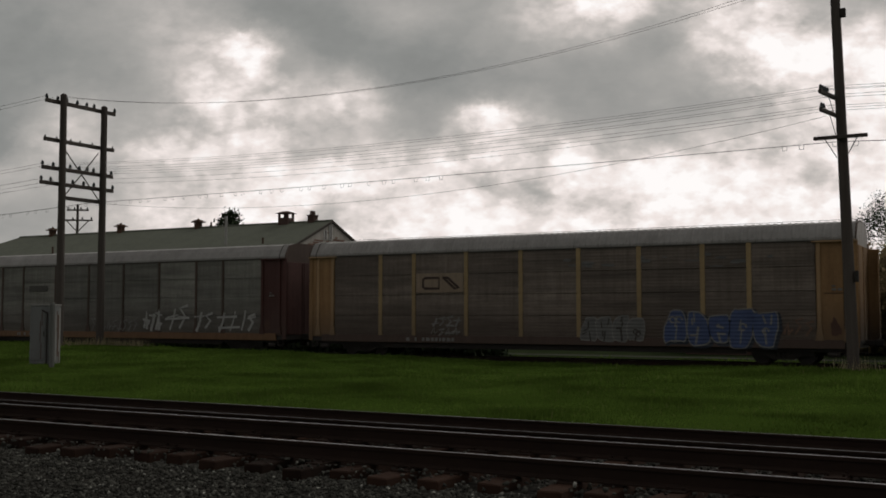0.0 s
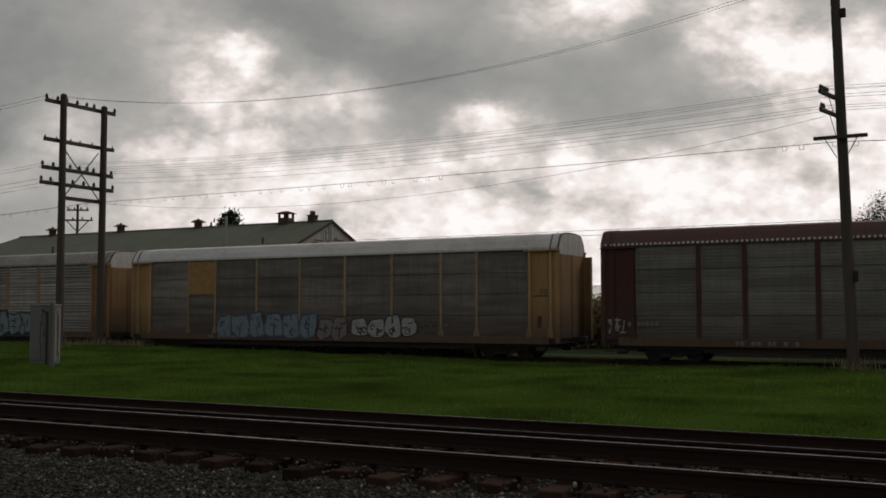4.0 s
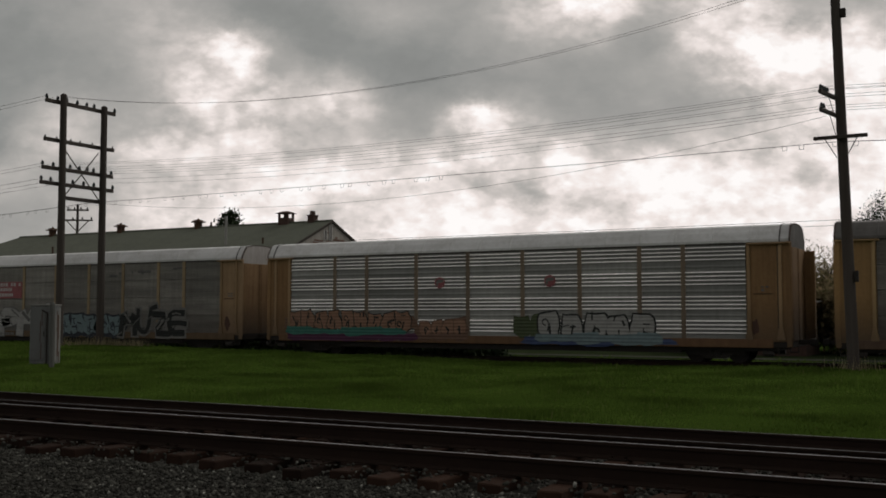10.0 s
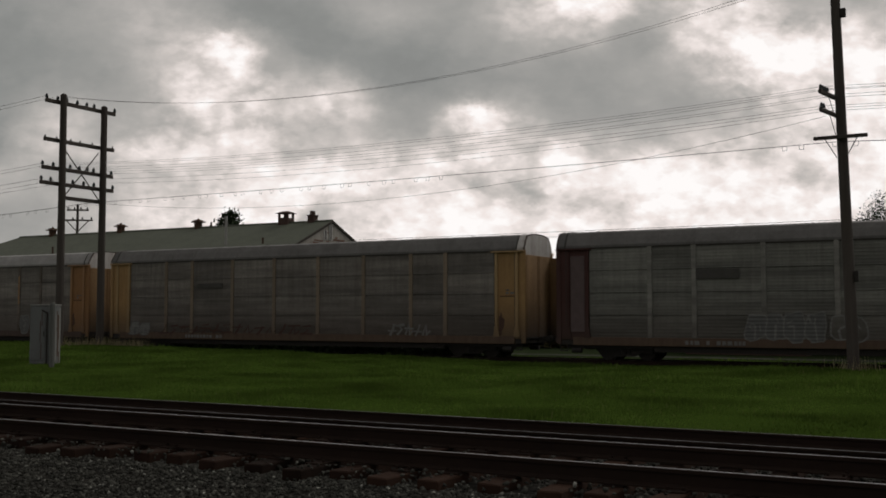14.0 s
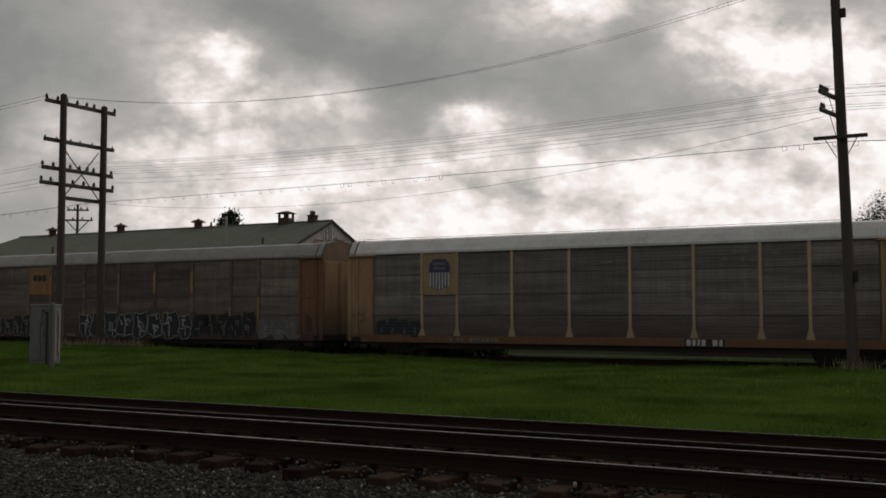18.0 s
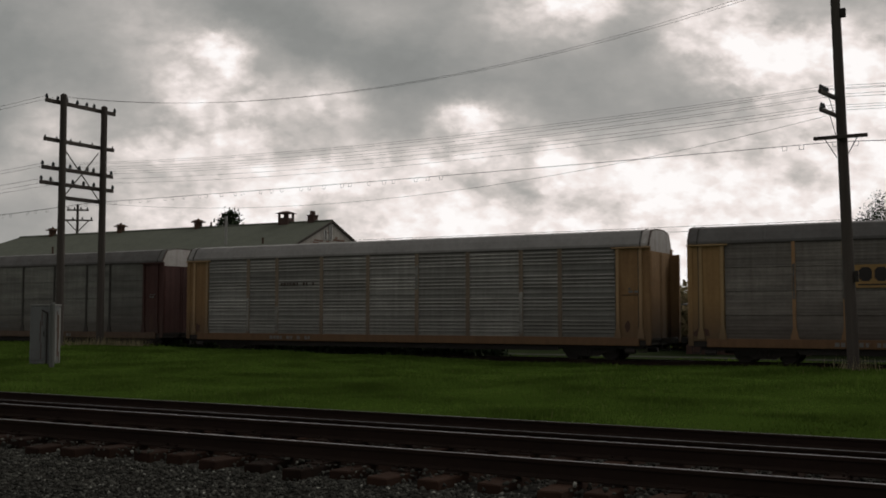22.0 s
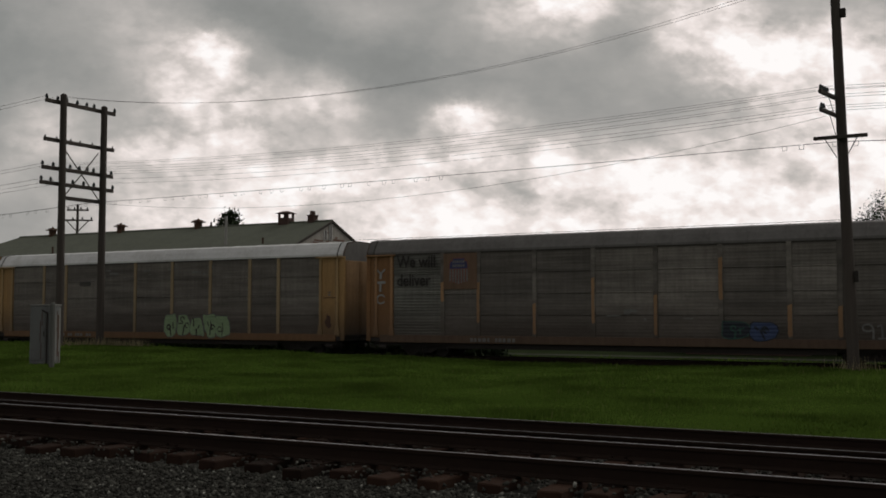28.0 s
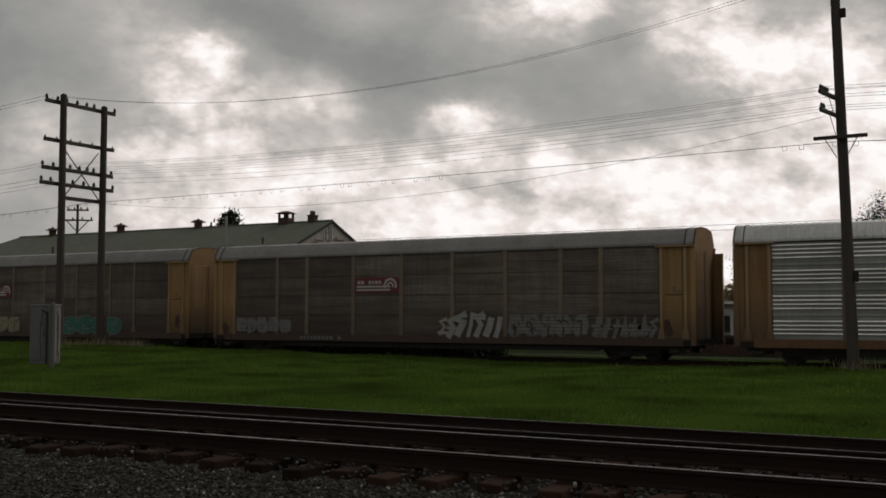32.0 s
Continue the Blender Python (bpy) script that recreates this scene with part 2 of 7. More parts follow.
# flat sprayed or stencilled colours: thin, slightly uneven coats
def coat(name, col, rough=0.65, thin=0.25):
    m, nt, bsdf = nodes_of(name)
    n = node(nt, "TexNoise", Scale=3.0, Detail=7.0, Roughness=0.7)
    nt.links.new(scaled(nt, 1, 1, 1), n.inputs["Vector"])
    r = ramp_node(nt, (0.35, tuple(c * (1 - thin) for c in col)), (0.65, col))
    nt.links.new(n.outputs["Fac"], r.inputs["Fac"])
    nt.links.new(r.outputs["Color"], bsdf.inputs["Base Color"])
    bsdf.inputs["Roughness"].default_value = rough
    bsdf.inputs["Specular IOR Level"].default_value = 0.25
    if name.startswith("spray"):
        # the paint follows the ribs of the sheet below
        wave = nt.nodes.new("ShaderNodeTexWave")
        wave.bands_direction = "Z"
        wave.inputs["Scale"].default_value = 2.0 * math.pi / 20.0 / 0.155
        wave.inputs["Distortion"].default_value = 0.3
        nt.links.new(scaled(nt, 1, 1, 1, False), wave.inputs["Vector"])
        bp = node(nt, "Bump", Strength=0.4, Distance=0.03)
        nt.links.new(wave.outputs["Fac"], bp.inputs["Height"])
        nt.links.new(bp.outputs["Normal"], bsdf.inputs["Normal"])
    MATS[name] = m


for coat_name, col in dict(spray_white=(0.25, 0.25, 0.24), spray_pale=(0.135, 0.133, 0.126), spray_blue=(0.036, 0.054, 0.12), spray_sky=(0.125, 0.17, 0.18),
                           spray_peach=(0.20, 0.115, 0.075), spray_moss=(0.05, 0.065, 0.03), panel_rose=(0.085, 0.060, 0.058), spray_teal=(0.03, 0.12, 0.096), spray_deep=(0.025, 0.07, 0.055), spray_purple=(0.06, 0.018, 0.045), spray_black=(0.011, 0.0135, 0.0125),
                           spray_green=(0.18, 0.252, 0.144), spray_brown=(0.114, 0.066, 0.045), spray_grey=(0.09, 0.09, 0.087), spray_yellow=(0.2, 0.18, 0.11), spray_navy=(0.017, 0.022, 0.03),
                           sign_yellow=(0.25, 0.155, 0.055), sign_dark=(0.021, 0.018, 0.0168), patch_dark=(0.05, 0.047, 0.042), sign_red=(0.17, 0.045, 0.045), sign_pink=(0.372, 0.132, 0.132), sign_maroon=(0.12, 0.033, 0.03), sign_rose=(0.23, 0.075, 0.08),
                           sign_stripe=(0.15, 0.06, 0.045), sign_white=(0.36, 0.36, 0.348), sign_navy=(0.036, 0.041, 0.105), sign_brown=(0.03, 0.018, 0.015), stain_rust=(0.054, 0.027, 0.018)).items():
    coat(coat_name, col)


def polished_rail(name, lo, hi, metal, rough):
    m, nt, bsdf = nodes_of(name)
    n = node(nt, "TexNoise", Scale=2.0, Detail=5.0)
    nt.links.new(scaled(nt, 0.3, 8, 1), n.inputs["Vector"])
    r = ramp_node(nt, (0.3, (lo, lo * 0.98, lo)), (0.7, (hi, hi * 0.98, hi)))
    nt.links.new(n.outputs["Fac"], r.inputs["Fac"])
    nt.links.new(r.outputs["Color"], bsdf.inputs["Base Color"])
    bsdf.inputs["Metallic"].default_value = metal
    bsdf.inputs["Roughness"].default_value = rough
    MATS[name] = m


polished_rail("rail_polished", 0.16, 0.36, 1.0, 0.3)
polished_rail("rail_dull", 0.08, 0.2, 0.6, 0.5)


def island_tones(name, stops, rough=0.9, scale=5.0):
    """A tone for each separate piece of a joined mesh."""
    m, nt, bsdf = nodes_of(name)
    geo = nt.nodes.new("ShaderNodeNewGeometry")
    r = ramp_node(nt, *stops)
    nt.links.new(geo.outputs["Random Per Island"], r.inputs["Fac"])
    n = node(nt, "TexNoise", Scale=scale, Detail=4.0)
    nt.links.new(scaled(nt, 1, 1, 1, False), n.inputs["Vector"])
    tone = nt.nodes.new("ShaderNodeMapRange")
    tone.inputs["From Min"].default_value, tone.inputs["From Max"].default_value = 0.33, 0.67
    tone.inputs["To Min"].default_value, tone.inputs["To Max"].default_value = 0.55, 1.45
    nt.links.new(n.outputs["Fac"], tone.inputs["Value"])
    hsv = nt.nodes.new("ShaderNodeHueSaturation")
    nt.links.new(r.outputs["Color"], hsv.inputs["Color"])
    nt.links.new(tone.outputs["Result"], hsv.inputs["Value"])
    nt.links.new(hsv.outputs["Color"], bsdf.inputs["Base Color"])
    bsdf.inputs["Roughness"].default_value = rough
    bsdf.inputs["Specular IOR Level"].default_value = 0.08
    if name in ("grass_blade", "leaf_hedge", "leaf_spring"):
        # thin leaves pass light on
        bsdf.inputs["Specular IOR Level"].default_value = 0.0
        thin = nt.nodes.new("ShaderNodeBsdfTranslucent")
        nt.links.new(hsv.outputs["Color"], thin.inputs["Color"])
        both = nt.nodes.new("ShaderNodeAddShader")
        nt.links.new(bsdf.outputs["BSDF"], both.inputs[0])
        nt.links.new(thin.outputs["BSDF"], both.inputs[1])
        nt.links.new(both.outputs["Shader"], next(n for n in nt.nodes if n.bl_idname == "ShaderNodeOutputMaterial").inputs["Surface"])
    if name == "grass_blade":
        # a sward shades softly
        soft = nt.nodes.new("ShaderNodeVectorMath")
        soft.operation = "MULTIPLY_ADD"
        soft.inputs[1].default_value = (0.3, 0.3, 0.3)
        soft.inputs[2].default_value = (0.0, 0.0, 0.8)
        nt.links.new(geo.outputs["Normal"], soft.inputs[0])
        nt.links.new(soft.outputs[0], bsdf.inputs["Normal"])
        tone.inputs["To Min"].default_value, tone.inputs["To Max"].default_value = 0.6, 1.4
    MATS[name] = m


island_tones("gravel_stone", ((0.0, (0.0200, 0.0193, 0.0165)), (0.6, (0.0405, 0.0402, 0.0345)), (0.95, (0.0690, 0.0680, 0.0590)), (1.0, (0.2006, 0.2007, 0.1790))), 0.95, 9.0)
island_tones("grass_blade", ((0.0, (0.0276, 0.0470, 0.0084)), (0.5, (0.0337, 0.0560, 0.0098)), (0.95, (0.0408, 0.0655, 0.0119)), (1.0, (0.0646, 0.0712, 0.0247))), 0.8, 0.35)
island_tones("leaf_dark", ((0.0, (0.012, 0.021, 0.0108)), (1.0, (0.03, 0.042, 0.018))), 0.8, 1.0)
island_tones("leaf_hedge", ((0.0, (0.045, 0.040, 0.020)), (0.6, (0.080, 0.066, 0.036)), (1.0, (0.12, 0.092, 0.055))), 0.85, 1.0)
island_tones("leaf_spring", ((0.0, (0.0720, 0.0640, 0.0384)), (1.0, (0.1520, 0.1280, 0.0800))), 0.8, 1.0)


def ground_material():
    m, nt, bsdf = nodes_of("ground_soil")
    a = node(nt, "TexNoise", Scale=0.35, Detail=8.0, Roughness=0.7)
    b = node(nt, "TexNoise", Scale=9.0, Detail=6.0)
    v = scaled(nt, 1, 1, 1, False)
    nt.links.new(v, a.inputs["Vector"])
    nt.links.new(v, b.inputs["Vector"])
    mx = nt.nodes.new("ShaderNodeMixRGB")
    mx.inputs["Fac"].default_value = 0.4
    nt.links.new(a.outputs["Fac"], mx.inputs["Color1"])
    nt.links.new(b.outputs["Fac"], mx.inputs["Color2"])
    r = ramp_node(nt, (0.3, (0.024, 0.042, 0.0068)), (0.55, (0.031, 0.053, 0.0088)), (0.75, (0.042, 0.057, 0.013)))
    nt.links.new(mx.outputs["Color"], r.inputs["Fac"])
    nt.links.new(r.outputs["Color"], bsdf.inputs["Base Color"])
    bsdf.inputs["Roughness"].default_value = 0.95
    bsdf.inputs["Specular IOR Level"].default_value = 0.0
    bp = node(nt, "Bump", Strength=0.12, Distance=0.03)
    nt.links.new(b.outputs["Fac"], bp.inputs["Height"])
    nt.links.new(bp.outputs["Normal"], bsdf.inputs["Normal"])
    MATS["ground_soil"] = m
    m, nt, bsdf = nodes_of("ballast_bed")
    vor = nt.nodes.new("ShaderNodeTexVoronoi")
    vor.inputs["Scale"].default_value = 18.0
    n = node(nt, "TexNoise", Scale=0.8, Detail=6.0)
    v = scaled(nt, 1, 1, 1, False)
    nt.links.new(v, vor.inputs["Vector"])
    nt.links.new(v, n.inputs["Vector"])
    mx = nt.nodes.new("ShaderNodeMixRGB")
    mx.inputs["Fac"].default_value = 0.35
    nt.links.new(vor.outputs["Color"], mx.inputs["Color1"])
    nt.links.new(n.outputs["Fac"], mx.inputs["Color2"])
    r = ramp_node(nt, (0.2, (0.0112, 0.0102, 0.0084)), (0.6, (0.0245, 0.0228, 0.0196)), (0.9, (0.040, 0.0375, 0.0322)))
    nt.links.new(mx.outputs["Color"], r.inputs["Fac"])
    nt.links.new(r.outputs["Color"], bsdf.inputs["Base Color"])
    bsdf.inputs["Roughness"].default_value = 0.95
    bsdf.inputs["Specular IOR Level"].default_value = 0.05
    bp = node(nt, "Bump", Strength=0.9, Distance=0.04)
    nt.links.new(vor.outputs["Distance"], bp.inputs["Height"])
    nt.links.new(bp.outputs["Normal"], bsdf.inputs["Normal"])
    MATS["ballast_bed"] = m


ground_material()


# ---- building helpers ----
def mesh_of(bm, name, material):
    me = bpy.data.meshes.new(name)
    bm.to_mesh(me)
    bm.free()
    if material:
        me.materials.append(MATS[material])
    return me


def part(name, bm, material, parent, label="", at=None):
    """One mesh object under a thing or a part."""
    me = mesh_of(bm, name, material) if isinstance(bm, bmesh.types.BMesh) else bm
    ob = new(name, me)
    ob.parent = parent
    if at is not None:
        ob.matrix_basis = at
    if label:
        ob["label"] = label
    return ob


def thing(name, at, label, category, group="", kind=""):
    ob = new(name)
    ob.empty_display_size = 0.2
    ob.matrix_basis = at
    return tagged(ob, label, category, group, kind)


def solid(name, bm, material, label, category, group="", kind="", at=None):
    ob = new(name, mesh_of(bm, name, material))
    if at is not None:
        ob.matrix_basis = at
    return tagged(ob, label, category, group, kind)


def box(bm, x0, x1, y0, y1, z0, z1, bevel=0.0, m=None):
    r = bmesh.ops.create_cube(bm, size=1.0)
    vs = r["verts"]
    mat4 = Matrix.Translation(((x0 + x1) / 2, (y0 + y1) / 2, (z0 + z1) / 2)) @ Matrix.Diagonal((abs(x1 - x0), abs(y1 - y0), abs(z1 - z0), 1))
    bmesh.ops.transform(bm, matrix=(m @ mat4) if m else mat4, verts=vs)
    if bevel > 0:
        es = list({e for v in vs for e in v.link_edges})
        bmesh.ops.bevel(bm, geom=es, offset=bevel, segments=1, affect="EDGES")
    return bm


def rod(bm, a, b, r0, r1=None, seg=8):
    """A tapered round bar from a to b."""
    a, b = Vector(a), Vector(b)
    r1 = r0 if r1 is None else r1
    d = b - a
    q = d.to_track_quat("Z", "Y").to_matrix().to_4x4()
    bmesh.ops.create_cone(bm, cap_ends=True, segments=seg, radius1=r0, radius2=r1, depth=d.length, matrix=Matrix.Translation((a + b) / 2) @ q)
    return bm


def prism(bm, outline, x0, x1):
    """An outline of (y, z) drawn out along x, with closed ends."""
    v0 = [bm.verts.new((x0, y, z)) for y, z in outline]
    v1 = [bm.verts.new((x1, y, z)) for y, z in outline]
    n = len(outline)
    for i in range(n):
        j = (i + 1) % n
        bm.faces.new((v0[i], v0[j], v1[j], v1[i]))
    bm.faces.new(v0[::-1])
    bm.faces.new(v1)
    bmesh.ops.recalc_face_normals(bm, faces=bm.faces)
    return bm


def BM():
    return bmesh.new()


def raw_mesh(name, verts, faces_per, material):
    """A mesh from arrays: verts (n, 3) and faces (m, k), all with k corners."""
    me = bpy.data.meshes.new(name)
    verts = np.asarray(verts, np.float32)
    faces_per = np.asarray(faces_per, np.int32)
    m, k = faces_per.shape
    me.vertices.add(len(verts))
    me.vertices.foreach_set("co", verts.ravel())
    me.loops.add(m * k)
    me.loops.foreach_set("vertex_index", faces_per.ravel())
    me.polygons.add(m)
    me.polygons.foreach_set("loop_start", np.arange(0, m * k, k, dtype=np.int32))
    me.polygons.foreach_set("loop_total", np.full(m, k, np.int32))
    me.update(calc_edges=True)
    me.validate()
    me.materials.append(MATS[material])
    return me


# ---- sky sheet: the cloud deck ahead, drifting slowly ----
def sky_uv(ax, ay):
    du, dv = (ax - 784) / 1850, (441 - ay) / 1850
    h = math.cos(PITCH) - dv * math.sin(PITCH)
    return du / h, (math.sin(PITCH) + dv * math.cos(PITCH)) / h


def cloud_material():
    m = bpy.data.materials.new("cloud_deck")
    m.use_nodes = True
    nt = m.node_tree
    nt.nodes.clear()
    L = nt.links.new

    def mth(op, a, b=None, c=None):
        n = nt.nodes.new("ShaderNodeMath")
        n.operation = op
        for i, v in enumerate((a, b, c)):
            if v is None:
                continue
            if isinstance(v, (int, float)):
                n.inputs[i].default_value = v
            else:
                L(v, n.inputs[i])
        return n.outputs[0]

    co = nt.nodes.new("ShaderNodeTexCoord")
    sep = nt.nodes.new("ShaderNodeSeparateXYZ")
    L(co.outputs["Object"], sep.inputs[0])
    u0 = mth("DIVIDE", sep.outputs[0], sep.outputs[1])
    v0 = mth("DIVIDE", sep.outputs[2], sep.outputs[1])

    def noise_at(su, sv, scale, detail, rough, seed, uu, vv):
        cb = nt.nodes.new("ShaderNodeCombineXYZ")
        L(mth("MULTIPLY", uu, su), cb.inputs[0])
        L(mth("MULTIPLY", vv, sv), cb.inputs[1])
        cb.inputs[2].default_value = seed
        n = nt.nodes.new("ShaderNodeTexNoise")
        n.inputs["Scale"].default_value, n.inputs["Detail"].default_value, n.inputs["Roughness"].default_value = scale, detail, rough
        L(cb.outputs[0], n.inputs["Vector"])
        return n.outputs["Fac"]

    # ragged edges: the deck is warped at a wide and at a close scale
    wu = mth("SUBTRACT", noise_at(1, 1.2, 34, 6, 0.62, 3.1, u0, v0), 0.5)
    wv = mth("SUBTRACT", noise_at(1, 1.2, 34, 6, 0.62, 8.7, u0, v0), 0.5)
    u = mth("MULTIPLY_ADD", wu, 0.034, u0)
    v = mth("MULTIPLY_ADD", wv, 0.026, v0)
    at = nt.nodes.new("ShaderNodeCombineXYZ")
    L(u, at.inputs[0])
    L(v, at.inputs[1])

    def vec(op, a, b):
        n = nt.nodes.new("ShaderNodeVectorMath")
        n.operation = op
        L(a, n.inputs[0])
        if isinstance(b, tuple):
            n.inputs[1].default_value = b
        else:
            L(b, n.inputs[1])
        return n.outputs["Value" if op == "DOT_PRODUCT" else "Vector"]

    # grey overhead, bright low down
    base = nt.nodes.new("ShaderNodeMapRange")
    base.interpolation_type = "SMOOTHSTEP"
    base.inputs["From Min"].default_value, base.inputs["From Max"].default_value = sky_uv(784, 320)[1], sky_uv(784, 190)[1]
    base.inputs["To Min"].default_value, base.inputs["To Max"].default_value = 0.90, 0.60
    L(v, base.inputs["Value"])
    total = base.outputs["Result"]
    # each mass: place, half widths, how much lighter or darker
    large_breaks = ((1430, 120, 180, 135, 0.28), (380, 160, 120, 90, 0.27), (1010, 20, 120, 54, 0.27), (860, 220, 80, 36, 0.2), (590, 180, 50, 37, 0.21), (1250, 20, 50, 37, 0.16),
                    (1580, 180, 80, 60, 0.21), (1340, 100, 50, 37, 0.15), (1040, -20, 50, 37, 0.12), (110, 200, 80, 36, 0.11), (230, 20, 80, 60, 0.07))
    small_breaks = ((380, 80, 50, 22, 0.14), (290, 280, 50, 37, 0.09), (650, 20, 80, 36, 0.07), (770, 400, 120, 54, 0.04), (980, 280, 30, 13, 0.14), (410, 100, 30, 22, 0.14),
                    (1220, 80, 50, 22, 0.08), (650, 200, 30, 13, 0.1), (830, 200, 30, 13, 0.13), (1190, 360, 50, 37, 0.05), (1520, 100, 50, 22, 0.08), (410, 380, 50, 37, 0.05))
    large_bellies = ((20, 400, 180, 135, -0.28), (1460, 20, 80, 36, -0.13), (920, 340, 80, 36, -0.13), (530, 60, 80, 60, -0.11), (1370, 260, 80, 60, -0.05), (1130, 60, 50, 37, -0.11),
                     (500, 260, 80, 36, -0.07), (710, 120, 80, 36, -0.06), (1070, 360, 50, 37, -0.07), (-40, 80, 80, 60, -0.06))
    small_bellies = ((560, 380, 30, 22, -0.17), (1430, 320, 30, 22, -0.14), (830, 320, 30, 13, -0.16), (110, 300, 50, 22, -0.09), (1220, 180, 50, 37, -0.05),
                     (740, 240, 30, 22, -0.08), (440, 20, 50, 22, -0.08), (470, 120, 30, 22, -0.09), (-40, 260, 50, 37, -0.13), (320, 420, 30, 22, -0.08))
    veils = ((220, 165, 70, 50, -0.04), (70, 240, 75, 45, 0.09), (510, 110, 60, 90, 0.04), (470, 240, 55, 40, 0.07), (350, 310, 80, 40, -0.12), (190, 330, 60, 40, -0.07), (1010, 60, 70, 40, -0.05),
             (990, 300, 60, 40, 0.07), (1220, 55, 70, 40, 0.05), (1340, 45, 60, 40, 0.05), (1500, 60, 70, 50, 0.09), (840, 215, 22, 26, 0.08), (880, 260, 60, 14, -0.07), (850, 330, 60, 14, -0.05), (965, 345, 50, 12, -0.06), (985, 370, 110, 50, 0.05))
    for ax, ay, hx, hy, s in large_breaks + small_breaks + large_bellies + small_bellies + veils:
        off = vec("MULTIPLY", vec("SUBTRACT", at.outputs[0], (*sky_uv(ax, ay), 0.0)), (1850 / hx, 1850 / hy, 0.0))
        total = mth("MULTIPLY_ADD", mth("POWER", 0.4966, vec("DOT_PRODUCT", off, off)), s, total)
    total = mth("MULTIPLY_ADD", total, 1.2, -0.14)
    floor = mth("SMOOTH_MAX", total, 0.535, 0.08)
    # the grey deck is smooth, the bright clouds billow
    puff = nt.nodes.new("ShaderNodeMapRange")
    puff.interpolation_type = "SMOOTHSTEP"
    puff.inputs["From Min"].default_value, puff.inputs["From Max"].default_value = 0.60, 0.88
    puff.inputs["To Min"].default_value, puff.inputs["To Max"].default_value = 0.12, 1.0
    L(floor, puff.inputs["Value"])
    puff = puff.outputs["Result"]
    total = floor
    for scale, seed, strength, detail, edge in ((17, 6.0, 0.07, 5, 0.10), (42, 9.0, 0.065, 4, 0.10), (110, 2.0, 0.03, 3, 0.2)):
        step = nt.nodes.new("ShaderNodeMapRange")
        step.interpolation_type = "SMOOTHSTEP"
        step.inputs["From Min"].default_value, step.inputs["From Max"].default_value = 0.5 - edge, 0.5 + edge
        step.inputs["To Min"].default_value, step.inputs["To Max"].default_value = -0.5, 0.5
        L(noise_at(1, 1.6, scale, detail, 0.5, seed, u0, v0), step.inputs["Value"])
        total = mth("MULTIPLY_ADD", mth("MULTIPLY", step.outputs["Result"], puff), strength, total)
    # rounded billows with darker creases between them
    for scale, seed, strength in ((24, 0.0, 0.2), (58, 4.0, 0.12)):
        cb = nt.nodes.new("ShaderNodeCombineXYZ")
        L(u, cb.inputs[0])
        L(mth("MULTIPLY", v, 1.6), cb.inputs[1])
        cb.inputs[2].default_value = seed
        vor = nt.nodes.new("ShaderNodeTexVoronoi")
        vor.feature = "SMOOTH_F1"
        vor.inputs["Scale"].default_value = scale
        vor.inputs["Smoothness"].default_value = 0.55
        L(cb.outputs[0], vor.inputs["Vector"])
        bump = mth("SUBTRACT", 0.42, vor.outputs["Distance"])
        total = mth("MULTIPLY_ADD", mth("MULTIPLY", bump, puff), strength, total)
    r = ramp_node(nt, (0.45, (0.168, 0.173, 0.168)), (0.55, (0.262, 0.266, 0.257)), (0.66, (0.41, 0.394, 0.375)), (0.78, (0.615, 0.566, 0.537)), (0.90, (0.865, 0.785, 0.755)), (1.0, (1.0, 0.965, 0.95)))
    L(total, r.inputs["Fac"])
    em = nt.nodes.new("ShaderNodeEmission")
    L(r.outputs["Color"], em.inputs["Color"])
    out = nt.nodes.new("ShaderNodeOutputMaterial")
    L(em.outputs[0], out.inputs["Surface"])
    m.cycles.emission_sampling = "NONE"
    MATS["cloud_deck"] = m


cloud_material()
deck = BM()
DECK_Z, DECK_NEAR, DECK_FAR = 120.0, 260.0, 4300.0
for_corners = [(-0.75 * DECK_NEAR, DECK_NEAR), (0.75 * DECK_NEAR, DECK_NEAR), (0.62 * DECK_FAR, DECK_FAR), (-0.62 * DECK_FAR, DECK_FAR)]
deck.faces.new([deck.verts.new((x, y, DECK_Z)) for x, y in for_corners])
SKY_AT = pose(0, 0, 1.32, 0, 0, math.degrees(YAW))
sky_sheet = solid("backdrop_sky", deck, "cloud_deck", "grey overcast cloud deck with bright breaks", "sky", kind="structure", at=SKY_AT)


# ---- ground ----
def smooth(a, b, x):
    t = np.clip((x - a) / (b - a), 0, 1)
    return t * t * (3 - 2 * t)


def ridge(x):
    """Height of the grass verge just before the far track."""
    return np.interp(x, [-90, -50, -35, -27, -17, -6, 30], [-0.1, -0.26, -0.47, -0.58, -0.80, -0.66, -0.6])


def ground_z(x, y):
    x, y = np.asarray(x, float), np.asarray(y, float)
    z = np.full(np.broadcast(x, y).shape, -0.42)
    z = z - 0.5 * smooth(3.0, 4.2, y) * (1 - smooth(8.0, 9.5, y))
    z = z + (-0.82 + 0.42) * smooth(11.6, 13.2, y)
    z = z + 0.16 * smooth(17.0, 19.5, y)
    verge = ridge(x)
    z = z + (verge + 0.66) * smooth(19, 38, y)
    z = np.where(y > 40.8, verge + (-1.0 - verge) * smooth(40.8, 43.2, y), z)
    hump = 0.03 * np.sin(x * 0.9 + y * 0.7) * np.sin(y * 1.1 - x * 0.35)
    return z + np.where((y > 18) & (y < 41), hump, 0)


